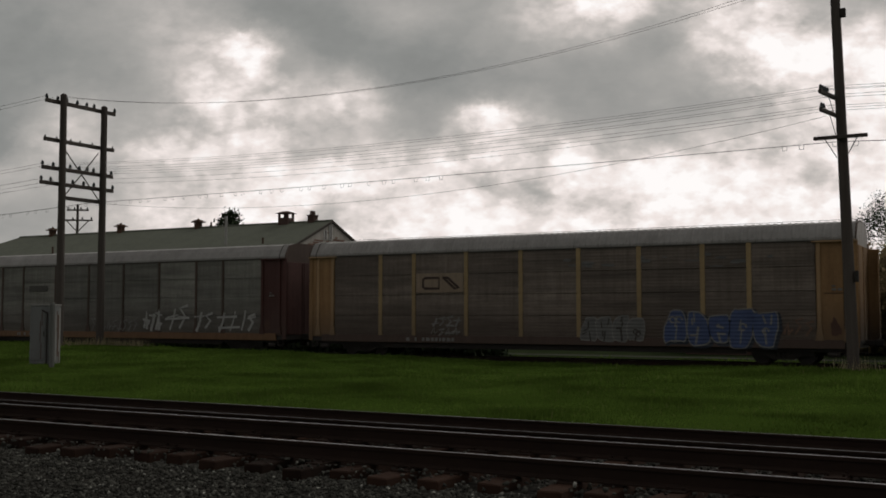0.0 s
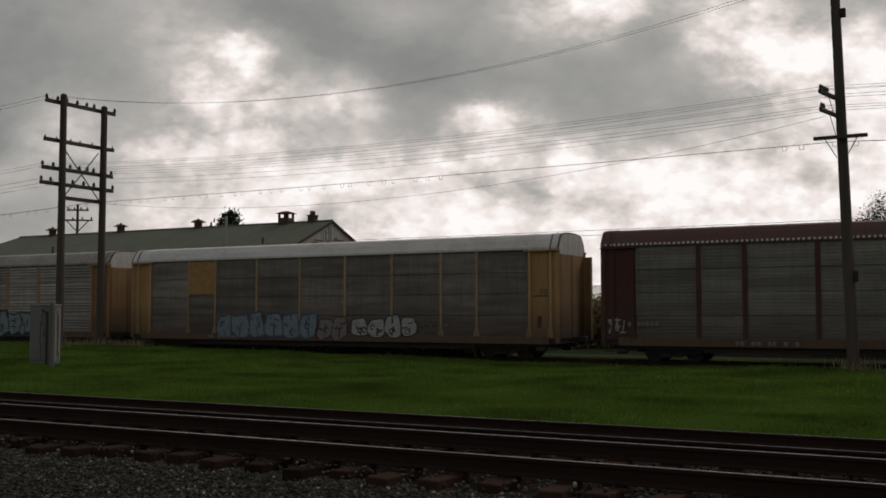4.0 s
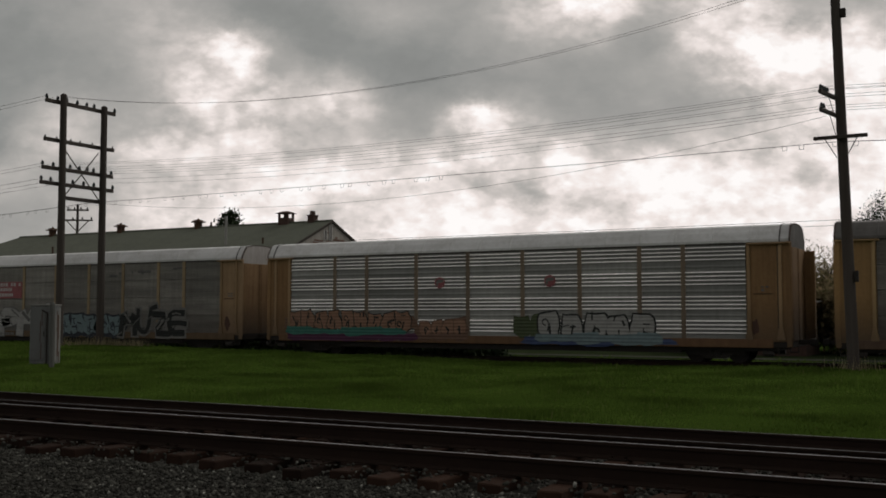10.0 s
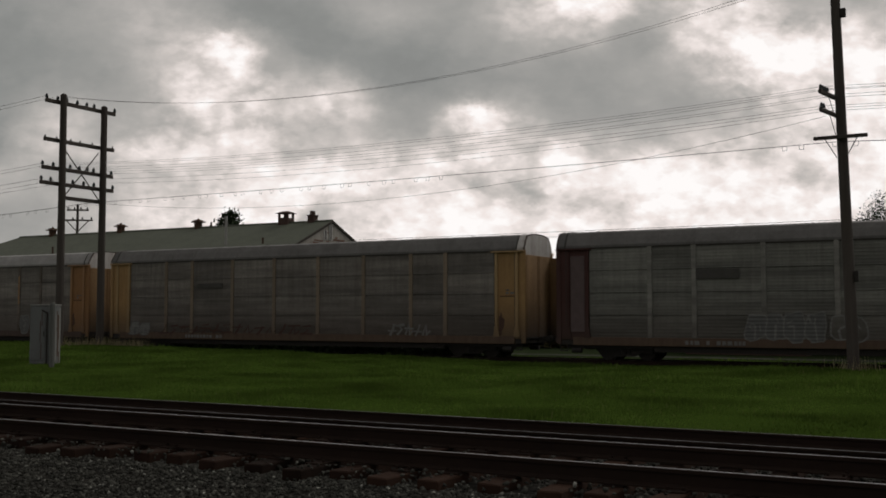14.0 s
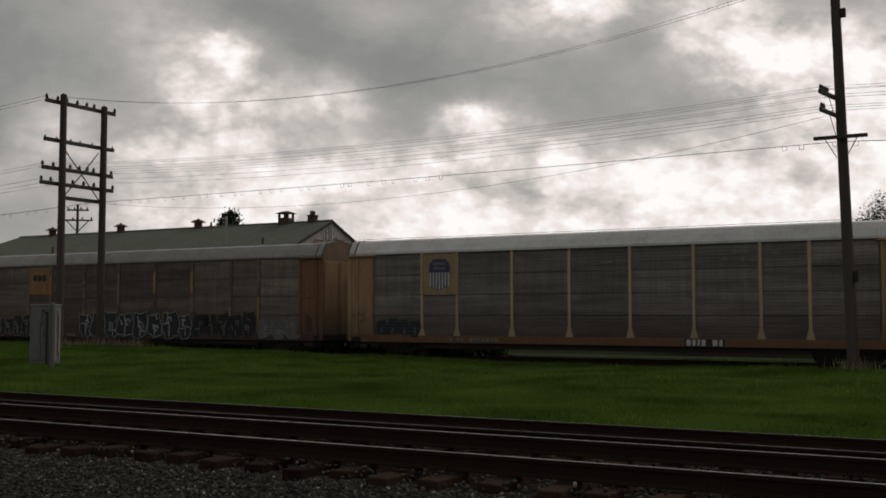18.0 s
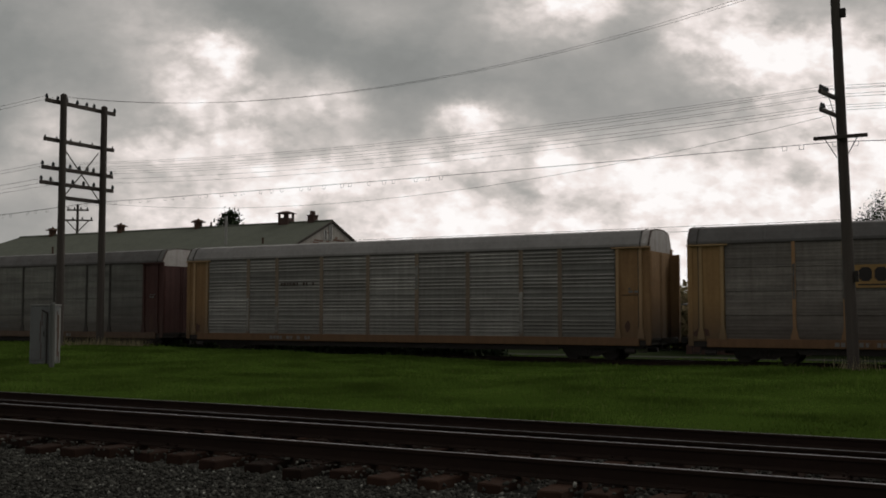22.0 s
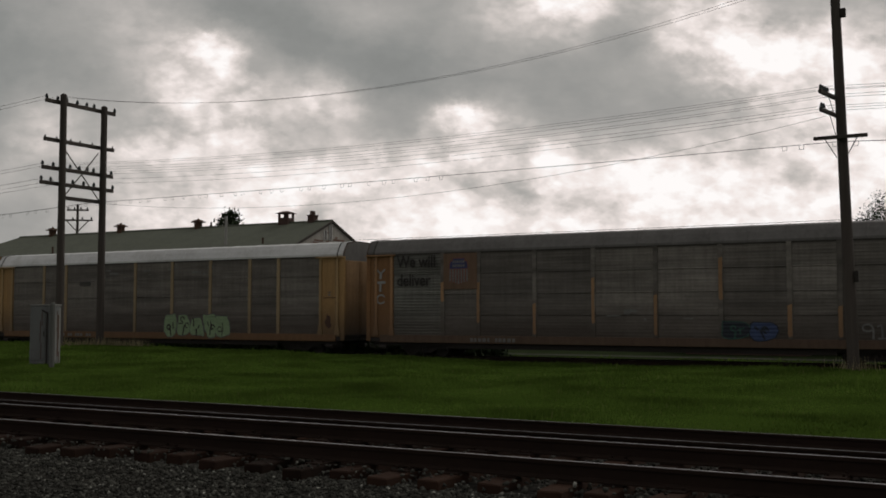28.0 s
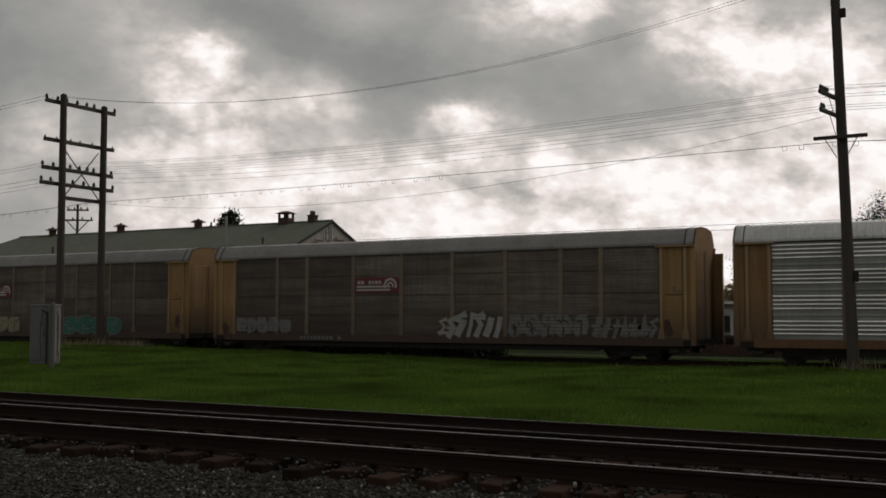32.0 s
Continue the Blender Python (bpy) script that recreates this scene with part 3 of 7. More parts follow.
def ground_sheet():
    def lines(lo, hi, near_lo, near_hi, step):
        near = list(np.arange(near_lo, near_hi + 0.01, step))
        a, b, s = [near_lo], [near_hi], step
        while a[-1] > lo:
            s *= 1.6
            a.append(max(a[-1] - s, lo))
        s = step
        while b[-1] < hi:
            s *= 1.6
            b.append(min(b[-1] + s, hi))
        return np.array(a[:0:-1] + near + b[1:])

    xs, ys = lines(-4500, 4500, -70, 20, 1.0), lines(-4500, 4500, 4, 48, 0.5)
    gx, gy = np.meshgrid(xs, ys)
    gz = ground_z(gx, gy)
    v = np.stack([gx, gy, gz], -1).reshape(-1, 3)
    w = len(xs)
    i = (np.arange(len(ys) - 1)[:, None] * w + np.arange(w - 1)[None]).ravel()
    ob = new("ground", raw_mesh("ground", v, np.stack([i, i + 1, i + w + 1, i + w], 1), "ground_soil"))
    for p in ob.data.polygons:
        p.use_smooth = True
    tagged(ob, "green grassy trackside ground reaching the horizon", "ground", kind="structure")


ground_sheet()

# ---- tracks ----
RAIL_H = 0.172
GAUGE = 1.505
TRACKS = (("near", 8.88, 0.0), ("second", 14.48, -0.44), ("far", 44.20, -0.70))


def rail_outline(h=RAIL_H):
    half = [(0.0, h), (0.030, h), (0.036, h - 0.006), (0.036, h - 0.036), (0.010, h - 0.046), (0.009, 0.035), (0.070, 0.014), (0.070, 0.0)]
    return half + [(-y, z) for y, z in half[:0:-1]]


def track(y0, ztop, tie_from, tie_to, name, shine="rail_polished", shoulder=3.0):
    bed = BM()
    zt = ztop - RAIL_H
    yc = y0 + GAUGE / 2
    prism(bed, [(yc - shoulder, zt - 0.62), (yc - 1.36, zt - 0.112), (yc + 1.75, zt - 0.09), (yc + 3.0, zt - 0.62)], -900, 700)
    solid("ballast_" + name, bed, "ballast_bed", "dark grey crushed stone ballast under the track", "ballast", kind="structure")
    for k in (0, 1):
        rail = thing("rail", pose(0, y0 + k * GAUGE, zt), "long steel rail with a bright worn head and rusty sides", "rail", "railway rails")
        web = BM()
        prism(web, [(y, min(z, RAIL_H - 0.004)) for y, z in rail_outline()], -900, 700)
        part("rail_web", web, "rail_rust", rail)
        head = BM()
        prism(head, [(-0.013, RAIL_H - 0.004), (0.013, RAIL_H - 0.004), (0.010, RAIL_H - 0.001), (-0.010, RAIL_H - 0.001)], -900, 700)
        part("rail_head", head, shine, rail, "bright polished running surface")
    # wooden ties
    rng = random.Random(len(name))
    tie = BM()
    box(tie, -0.115, 0.115, -1.30, 1.30, -0.17, 0.0, 0.012)
    me = mesh_of(tie, "crosstie", "tie_wood")
    plate = BM()
    box(plate, -0.10, 0.10, -0.17, 0.17, 0.0, 0.016)
    for sx in (-0.07, 0.07):
        for sy in (-0.09, 0.09):
            box(plate, sx - 0.012, sx + 0.012, sy - 0.012, sy + 0.012, 0.016, 0.045)
    pl = mesh_of(plate, "tie_plate", "rail_rust")
    bed_ob = thing("track_" + name, pose(0, yc, zt), "row of weathered wooden crossties", "crossties", kind="structure")
    x = tie_from
    while x < tie_to:
        ob = part("crosstie", me, None, bed_ob, at=pose(x + rng.uniform(-0.06, 0.06), rng.uniform(-0.14, 0.14), -0.004 - rng.uniform(0, 0.02), rng.uniform(-0.8, 0.8), rng.uniform(-2, 2), rng.uniform(-2.5, 2.5)))
        if name == "near":
            for k in (0, 1):
                part("tie_plate", pl, None, ob, at=pose(0, (k - 0.5) * GAUGE, 0))
        x += 0.53
    rest = BM()
    for lo, hi in ((tie_from - 150, tie_from - 0.3), (tie_to + 0.3, tie_to + 100)):
        x = lo
        while x < hi:
            box(rest, x - 0.115, x + 0.115, -1.3, 1.3, -0.17, -0.004)
            x += 0.53
    part("crosstie_row", rest, "tie_wood", bed_ob)["kind"] = "stuff"


track(TRACKS[0][1], TRACKS[0][2], -26, 6, "near", shoulder=4.7)
track(TRACKS[1][1], TRACKS[1][2], -38, 6, "second", "rail_dull")
track(TRACKS[2][1], TRACKS[2][2], -50, 6, "far", "rail_dull")


def gravel():
    rng = np.random.default_rng(4)
    ico = bmesh.new()
    bmesh.ops.create_icosphere(ico, subdivisions=1, radius=1.0)
    iv = np.array([v.co for v in ico.verts])
    it = np.array([[v.index for v in f.verts] for f in ico.faces])
    ico.free()
    spots = []
    # shoulder of the near track and the cribs between its ties, then thinner towards the second track
    for n, x0, x1, y0, y1, z, size in ((46000, -15, 1, 5.1, 8.55, None, 0.0138), (7000, -20, 3, 8.4, 11.2, -0.25, 0.019), (350, -15, 1, 8.3, 8.75, -0.175, 0.014), (2600, -26, 3, 11.2, 13.4, None, 0.024), (2500, -26, 3, 13.9, 17.4, -0.69, 0.024)):
        x, y = rng.uniform(x0, x1, n), rng.uniform(y0, y1, n)
        if z is None:
            yc = TRACKS[0][1] + GAUGE / 2
            zz = np.maximum(-0.285 - 0.503 * np.clip((np.abs(y - yc) - 1.4) / np.where(y < yc, 3.3, 1.6), 0, 1), ground_z(x, y))
        else:
            zz = np.full(n, z)
        s = np.minimum(size * rng.lognormal(0, 0.35, n), size * 1.8)
        spots.append(np.stack([x, y, zz + s * 0.3, s], 1))
    p = np.concatenate(spots)
    n = len(p)
    stretch = rng.uniform(0.6, 1.35, (n, 1, 3))
    jit = rng.uniform(0.6, 1.4, (n, len(iv), 1))
    local = iv[None] * stretch * jit * p[:, None, 3:4]
    a = rng.uniform(0, 6.28, n)
    c, s = np.cos(a)[:, None], np.sin(a)[:, None]
    rx = local[..., 0] * c - local[..., 1] * s
    ry = local[..., 0] * s + local[..., 1] * c
    v = np.stack([rx + p[:, 0:1], ry + p[:, 1:2], local[..., 2] * 0.8 + p[:, 2:3]], -1).reshape(-1, 3)
    f = (it[None] + (np.arange(n) * len(iv))[:, None, None]).reshape(-1, 3)
    tagged(new("gravel", raw_mesh("gravel", v, f, "gravel_stone")), "loose grey crushed stones beside the track", "gravel", kind="stuff")


gravel()


def grass():
    rng = np.random.default_rng(9)
    groups = []
    for n, x0, x1, y0, y1, h, w in ((190000, -40, 4, 16.9, 27, 0.07, 0.010), (190000, -62, 8, 26, 41.6, 0.085, 0.016), (9000, -34, 6, 47.8, 53.0, 0.10, 0.03), (9000, -30, 3, 16.6, 17.6, 0.11, 0.010)):
        x, y = rng.uniform(x0, x1, n), rng.uniform(y0, y1, n)
        keep = (x > -1.28 * y - 4) & (x < 0.12 * y + 3)
        x, y = x[keep], y[keep]
        clump = 0.5 + 0.5 * np.sin(x * 0.8 + 1.3 * np.sin(y * 0.6)) * np.sin(y * 0.9 + 0.8 * np.sin(x * 0.5))
        tuft = 0.5 + 0.5 * np.sin(x * 3.1 + 2 * np.sin(y * 1.7)) * np.sin(y * 2.7 + 1.5 * np.sin(x * 2.3))
        if y0 > 45:
            # weeds in patches between the stones of the yard
            sparse = clump > 0.5
            x, y, clump, tuft = x[sparse], y[sparse], clump[sparse], tuft[sparse]
        hh = h * (0.35 + 0.6 * clump + 0.7 * clump * tuft) * rng.lognormal(0, 0.35, len(x))
        groups.append(np.stack([x, y, hh, np.full(len(x), w)], 1))
    p = np.concatenate(groups)
    n = len(p)
    z = ground_z(p[:, 0], p[:, 1])
    a = rng.uniform(0, 6.28, n)
    lean = rng.uniform(0.1, 0.55, n) * p[:, 2]
    side = np.stack([np.cos(a), np.sin(a), 0 * a], 1) * (p[:, 3] * rng.uniform(0.7, 1.4, n))[:, None]
    bend = np.stack([-np.sin(a), np.cos(a), 0 * a], 1)
    root = np.stack([p[:, 0], p[:, 1], z - 0.02], 1)
    mid = root + bend * (lean * 0.35)[:, None] + np.array([0, 0, 1]) * (p[:, 2] * 0.6)[:, None]
    tip = root + bend * lean[:, None] + np.array([0, 0, 1]) * p[:, 2][:, None]
    v = np.stack([root - side, root + side, mid + side * 0.7, tip, mid - side * 0.7], 1).reshape(-1, 3)
    b = (np.arange(n) * 5)[:, None]
    f = np.concatenate([b + np.array([[0, 1, 2]]), b + np.array([[0, 2, 4]]), b + np.array([[4, 2, 3]])])
    tagged(new("grass", raw_mesh("grass", v, f, "grass_blade")), "uneven fresh green grass of the verge", "grass", kind="stuff")


def dry_weeds():
    """Dry stalks round the feet of the poles."""
    rng = np.random.default_rng(21)
    spots = np.array([(-44.6, 38.0), (-44.0, 39.3), (-44.4, 40.7), (-42.8, 40.2), (-41.6, 40.6), (-5.6, 40.0), (-46.0, 39.0)])
    c = spots[rng.integers(0, len(spots), 900)] + rng.normal(0, 0.45, (900, 2))
    n = len(c)
    h = rng.uniform(0.15, 0.6, n)
    a = rng.uniform(0, 6.28, n)
    side = np.stack([np.cos(a), np.sin(a), 0 * a], 1) * 0.012
    root = np.stack([c[:, 0], c[:, 1], ground_z(c[:, 0], c[:, 1]) - 0.02], 1)
    tip = root + np.stack([-np.sin(a) * h * 0.35, np.cos(a) * h * 0.35, h], 1)
    v = np.stack([root - side, root + side, tip], 1).reshape(-1, 3)
    tagged(new("dry_weeds", raw_mesh("dry_weeds", v, np.arange(3 * n).reshape(-1, 3), "leaf_spring")), "dry brown weed stalks at the pole feet", "weeds", kind="stuff")


dry_weeds()


grass()


# ---- poles and wires ----
def insulator(bm, x, y, z, s=1.0):
    rod(bm, (x, y, z - 0.02), (x, y, z + 0.08 * s), 0.03 * s, seg=5)
    rod(bm, (x, y, z + 0.03 * s), (x, y, z + 0.13 * s), 0.066 * s, 0.058 * s, 8)
    rod(bm, (x, y, z + 0.13 * s), (x, y, z + 0.19 * s), 0.05 * s, 0.026 * s, 8)


def h_frame():
    h = thing("h_frame_pole", pose(-44.5, 0, 0), "tall dark wooden telegraph H-frame with five crossarms in the grass", "telegraph pole")
    for y, top in ((38.0, 12.95), (40.75, 12.75)):
        bm = BM()
        base = float(ground_z(-44.5, y)) - 0.1
        rod(bm, (0, y, base), (-0.05 if y < 39 else 0.0, y, top), 0.215, 0.175, 12)
        rod(bm, (-0.05 if y < 39 else 0.0, y, top), (-0.05 if y < 39 else 0.0, y, top + 0.09), 0.175, 0.05, 12)
        part("post", bm, "pole_wood", h)
    rng = random.Random(3)
    for z, y0, y1, pins in ((12.55, 37.0, 41.75, 8), (10.5, 36.95, 41.7, 7), (9.0, 36.85, 41.65, 9), (8.2, 36.75, 41.7, 8), (7.5, 38.05, 41.15, 0)):
        bm = BM()
        box(bm, -0.31, -0.17, y0, y1, z - 0.1, z + 0.1, 0.012)
        arm = part("crossarm", bm, "pole_wood", h)
        for k in range(pins):
            y = y0 + 0.12 + (y1 - y0 - 0.24) * k / (pins - 1) + rng.uniform(-0.12, 0.12)
            bm = BM()
            insulator(bm, -0.24, y, z + 0.09, 1.3 if z != 10.5 else 0.7)
            part("insulator", bm, "glass_dark", arm, "dark glass pin insulator")
    for a, b in (((-0.2, 38.15, 10.2), (-0.2, 40.65, 7.6)), ((-0.22, 40.6, 10.2), (-0.22, 38.15, 7.4))):
        bm = BM()
        rod(bm, a, b, 0.035, seg=6)
        part("brace", bm, "pole_wood", h)


def roadside_pole():
    base = Vector((-5.65, 40.0, float(ground_z(-5.65, 40.0)) - 0.1))
    top = Vector((-6.0, 39.85, 14.1))
    g = thing("telegraph_pole", pose(0, 0, 0), "leaning dark wooden telegraph pole in the grass", "telegraph pole")
    bm = BM()
    rod(bm, base, top, 0.215, 0.165, 14)
    part("post", bm, "pole_wood", g)

    def on(z):
        return base.lerp(top, (z - base.z) / (top.z - base.z))

    away = Vector((math.sin(radians(10.5)), math.cos(radians(10.5)), 0))
    turn = Matrix.Rotation(-radians(10.5), 4, "Z")
    for z, n in ((9.2, 4), (8.55, 2)):
        c = on(z)
        bm = BM()
        box(bm, -0.055, 0.055, -1.55, 0.25, -0.07, 0.07, 0.01)
        arm = part("side_arm", bm, "pole_wood", g, at=Matrix.Translation(c + Vector((-0.17, 0, 0))) @ turn)
        for k in range(n):
            bm = BM()
            insulator(bm, 0, -1.45 + k * 0.22, 0.07, 1.0)
            part("insulator", bm, "glass_dark", arm, "dark glass pin insulator")
        bm = BM()
        rod(bm, c + Vector((-0.17, -0.1, -0.75)), c + Vector((-0.17, 0, 0)) - away * 0.7, 0.014, seg=5)
        part("brace", bm, "iron_black", g)
    c = on(7.72)
    bm = BM()
    box(bm, -0.95, 0.9, -0.30, -0.18, -0.065, 0.065, 0.01)
    part("crossarm", bm, "pole_wood", g, at=Matrix.Translation(c))
    for s in (-1, 1):
        bm = BM()
        rod(bm, c + Vector((s * 0.55, -0.24, -0.05)), c + Vector((s * 0.16, -0.2, -0.75)), 0.016, seg=5)
        part("brace", bm, "iron_black", g)
    c = on(12.3)
    bm = BM()
    box(bm, 0.1, 0.34, -0.1, 0.1, -0.16, 0.16, 0.02)
    part("bracket", bm, "iron_black", g, at=Matrix.Translation(c))
    c = on(2.68)
    bm = BM()
    box(bm, 0.20, 0.34, -0.22, -0.02, -0.2, 0.2, 0.02)
    part("meter_box", bm, "iron_black", g, "small black box on the post", at=Matrix.Translation(c))
    return on


h_frame()
pole_on = roadside_pole()


def wire(name, a, b, sag, r=0.0085, hangers=0, label="thin dark overhead wire between the poles", n=40):
    a, b = Vector(a), Vector(b)
    pts = [a.lerp(b, i / n) - Vector((0, 0, 4 * sag * (i / n) * (1 - i / n))) for i in range(n + 1)]
    bm = BM()
    across = (b - a).normalized().cross(Vector((0, 0, 1))).normalized()
    rings = []
    for p in pts:
        rings.append([bm.verts.new(p + across * (r * math.cos(k * 2.094)) + Vector((0, 0, r * math.sin(k * 2.094)))) for k in range(3)])
    for r0, r1 in zip(rings, rings[1:]):
        for k in range(3):
            bm.faces.new((r0[k], r0[(k + 1) % 3], r1[(k + 1) % 3], r1[k]))
    ob = solid(name, bm, "wire_black", label, "wire", "overhead wires")
    for k in range(hangers):
        f = (k + 0.5 + 0.25 * math.sin(k * 2.3)) / hangers
        if a.x < -40 and -22 < a.x + (b.x - a.x) * f < -8:
            continue
        p = a.lerp(b, f) - Vector((0, 0, 4 * sag * f * (1 - f)))
        bm = BM()
        w = (b - a).normalized() * 0.09
        d = Vector((0, 0, -0.17))
        for s, e in ((p - w, p - w * 0.8 + d), (p - w * 0.8 + d, p + w * 0.8 + d), (p + w * 0.8 + d, p + w)):
            rod(bm, s, e, 0.007, seg=4)
        part("hanger", bm, "wire_black", ob)


HX = -44.7
for y, z, sag in ((37.9, 12.86, 2.0), (38.3, 12.93, 1.97)):
    wire("overhead_wire", (HX, y, z), tuple(pole_on(14.0) + Vector((0, y - 38.1, 0))), sag, 0.008)
# eight telegraph wires: place on the crossarms, height there, height at the side arms, sag
for i, (y, z, zb, sag) in enumerate(((38.4, 9.36, 9.37, 0.53), (38.82, 9.34, 9.33, 0.53), (39.24, 9.24, 9.33, 0.59), (39.66, 9.19, 9.19, 0.59),
                                     (40.08, 9.1, 8.97, 0.56), (40.5, 9.04, 8.72, 0.5), (40.92, 8.8, 8.67, 0.5), (41.34, 8.62, 8.61, 0.56))):
    c = Vector((-6.25, 38.48 + 0.22 * (i % 4), zb))
    wire("overhead_wire", (HX, y, z), tuple(c), sag, 0.0065)
    wire("overhead_wire", tuple(c), (34, 38.6 + 0.2 * (i % 4), zb + 0.1 * (i % 4)), 0.5, 0.008)
wire("overhead_wire", (HX, 40.9, 7.44), (-6.23, 38.9, 8.38), 1.35, 0.008)
wire("messenger_cable", (HX, 40.2, 7.42), tuple(pole_on(7.55) + Vector((0, -0.25, 0))), 0.08, 0.013, 48, "dark messenger cable with small wire hangers")
wire("messenger_cable", tuple(pole_on(7.55) + Vector((0, -0.25, 0))), (34, 39.75, 7.4), 0.5, 0.016, 40, "dark messenger cable with small wire hangers")
wire("messenger_cable", (HX, 40.2, 7.42), (-86, 40.0, 7.2), 0.5, 0.016, 42, "dark messenger cable with small wire hangers")
for z, y in ((12.8, 37.1), (12.75, 37.45), (9.2, 36.95), (9.15, 37.3), (8.4, 36.9), (8.35, 37.6), (8.35, 38.4)):
    wire("overhead_wire", (HX, y, z), (-86, y, z - 0.3), 0.6, 0.009)
for y, z in ((70.0, 7.55), (70.6, 7.25)):
    wire("far_wire", (-90, y, z - 0.1), (60, y, z + 0.1), 0.25, 0.016, label="thin power wire beyond the train")


# ---- long brick building behind the train ----
def long_building():
    X0, X1, YC, HALF, ZR, ZE = -83.5, -44.2, 62.0, 8.2, 8.1, 4.45
    g = thing("long_building", pose(0, 0, 0), "long low building with a green shingled roof and stained pale gable", "building")
    drop = (ZR - ZE) / HALF

    def slope(side):
        bm = BM()
        a = [(X1 + 0.06, YC, ZR), (X0 + 5.6, YC, ZR), (X0 - 0.35, YC + side * (HALF + 0.5), ZE - 0.5 * drop), (X1 + 0.06, YC + side * (HALF + 0.5), ZE - 0.5 * drop)]
        up = [bm.verts.new(p) for p in a]
        lo = [bm.verts.new((x, y, z - 0.18)) for x, y, z in a]
        bm.faces.new(up)
        bm.faces.new(lo[::-1])
        for i in range(4):
            j = (i + 1) % 4
            bm.faces.new((up[i], up[j], lo[j], lo[i]))
        bmesh.ops.recalc_face_normals(bm, faces=bm.faces)
        return bm

    for side in (-1, 1):
        part("roof_slope", slope(side), "shingle_green", g)
    bm = BM()
    vs = [bm.verts.new(p) for p in ((X0 + 5.6, YC, ZR), (X0 - 0.35, YC - HALF - 0.5, ZE - 0.22), (X0 - 0.35, YC + HALF + 0.5, ZE - 0.22), (X0 + 5.6, YC, ZR - 0.3))]
    bm.faces.new((vs[0], vs[2], vs[1]))
    bm.faces.new((vs[3], vs[1], vs[2]))
    part("roof_hip", bm, "shingle_green", g)
    bm = BM()
    rod(bm, (X0 + 5.6, YC, ZR + 0.02), (X1 + 0.08, YC, ZR + 0.02), 0.08, seg=6)
    part("ridge_cap", bm, "shingle_green", g)
    # walls; their dark colour stands in for shade seen below the train
    for y in (YC - HALF, YC + HALF - 0.3):
        bm = BM()
        box(bm, X0, X1, y, y + 0.3, -1.0, ZE - 0.1)
        part("side_wall", bm, "brick_and_shade", g)
    for x in (X0, X1 - 0.3):
        bm = BM()
        if x > X0:
            low = BM()
            box(low, x, x + 0.3, YC - HALF, YC + HALF, -1, 2.8)
            part("end_wall", low, "brick_and_shade", g)
            prism(bm, [(YC - HALF, 2.8), (YC + HALF, 2.8), (YC + HALF, ZE - 0.1), (YC, ZR - 0.2), (YC - HALF, ZE - 0.1)], x, x + 0.3)
        else:
            box(bm, x, x + 0.3, YC - HALF, YC + HALF, -1, ZE - 0.1)
        part("end_wall", bm, "stucco_pale", g)
    # bricks showing through the worn plaster of the gable
    rng = random.Random(12)
    bm = BM()
    box(bm, 0, 0.05, -0.16, 0.16, -0.06, 0.06, 0.008)
    me = mesh_of(bm, "brick", "brick_red")
    for row in range(26):
        z = 3.2 + row * 0.16
        w = (ZR - 0.5 - z) / drop
        for k in range(int(2 * w / 0.36)):
            y = YC - w + (k + 0.5 + 0.5 * (row % 2)) * 0.36
            dens = 0.95 if 6.1 < z < 6.75 else 0.2
            if rng.random() < dens * (0.5 + 0.5 * math.sin(y * 1.3 + z)) + 0.12 and abs(y - YC) < w - 0.2:
                part("brick", me, None, g, at=pose(X1 - 0.03 + rng.uniform(0, 0.01), y, z))
    for y, z1 in ((-0.82, 7.32), (-0.19, 7.72)):
        bm = BM()
        box(bm, X1, X1 + 0.06, YC + y - 0.08, YC + y + 0.08, 6.7, z1)
        slot = part("louvre", bm, "pole_wood", g, "dark narrow gable louvre")
        for e in (-0.13, 0.13):
            bm = BM()
            box(bm, X1, X1 + 0.07, YC + y + e - 0.045, YC + y + e + 0.045, 6.66, z1 + 0.04, 0.008)
            part("frame", bm, "fence_white", slot)
    for side in (-1, 1):
        bm = BM()
        a, b = Vector((X1 + 0.09, YC, ZR - 0.06)), Vector((X1 + 0.09, YC + side * (HALF + 0.5), ZE - 0.5 * drop - 0.06))
        d = b - a
        box(bm, -0.025, 0.025, 0, d.length, -0.08, 0.08, m=Matrix.Translation(a) @ Matrix.Rotation(math.atan2(d.z, abs(d.y)) * side, 4, "X") @ Matrix.Diagonal((1, side, 1, 1)))
        bmesh.ops.recalc_face_normals(bm, faces=bm.faces)
        part("barge_board", bm, "pole_wood", g)
    # ridge vents, chimneys and pipes
    for x in (-73.7, -65.5, -57.05):
        bm = BM()
        box(bm, -0.22, 0.22, -0.22, 0.22, -0.3, 0.42)
        box(bm, -0.42, 0.42, -0.42, 0.42, 0.42, 0.52, 0.03)
        box(bm, -0.26, 0.26, -0.26, 0.26, 0.52, 0.62)
        rod(bm, (0, 0, 0.6), (0, 0, 0.78), 0.16, 0.02, 8)
        part("ridge_vent", bm, "rust_iron", g, "dark capped ridge vent", at=pose(x, YC, ZR))
    bm = BM()
    box(bm, -0.45, 0.45, -0.4, 0.4, -0.8, 0.35)
    for sx in (-0.38, 0.38):
        for sy in (-0.33, 0.33):
            box(bm, sx - 0.07, sx + 0.07, sy - 0.07, sy + 0.07, 0.35, 0.68)
    chimney = part("chimney", bm, "brick_and_shade", g, "square dark brick chimney with a raised hood", at=pose(-48.45, YC + 0.1, ZR + 0.05))
    bm = BM()
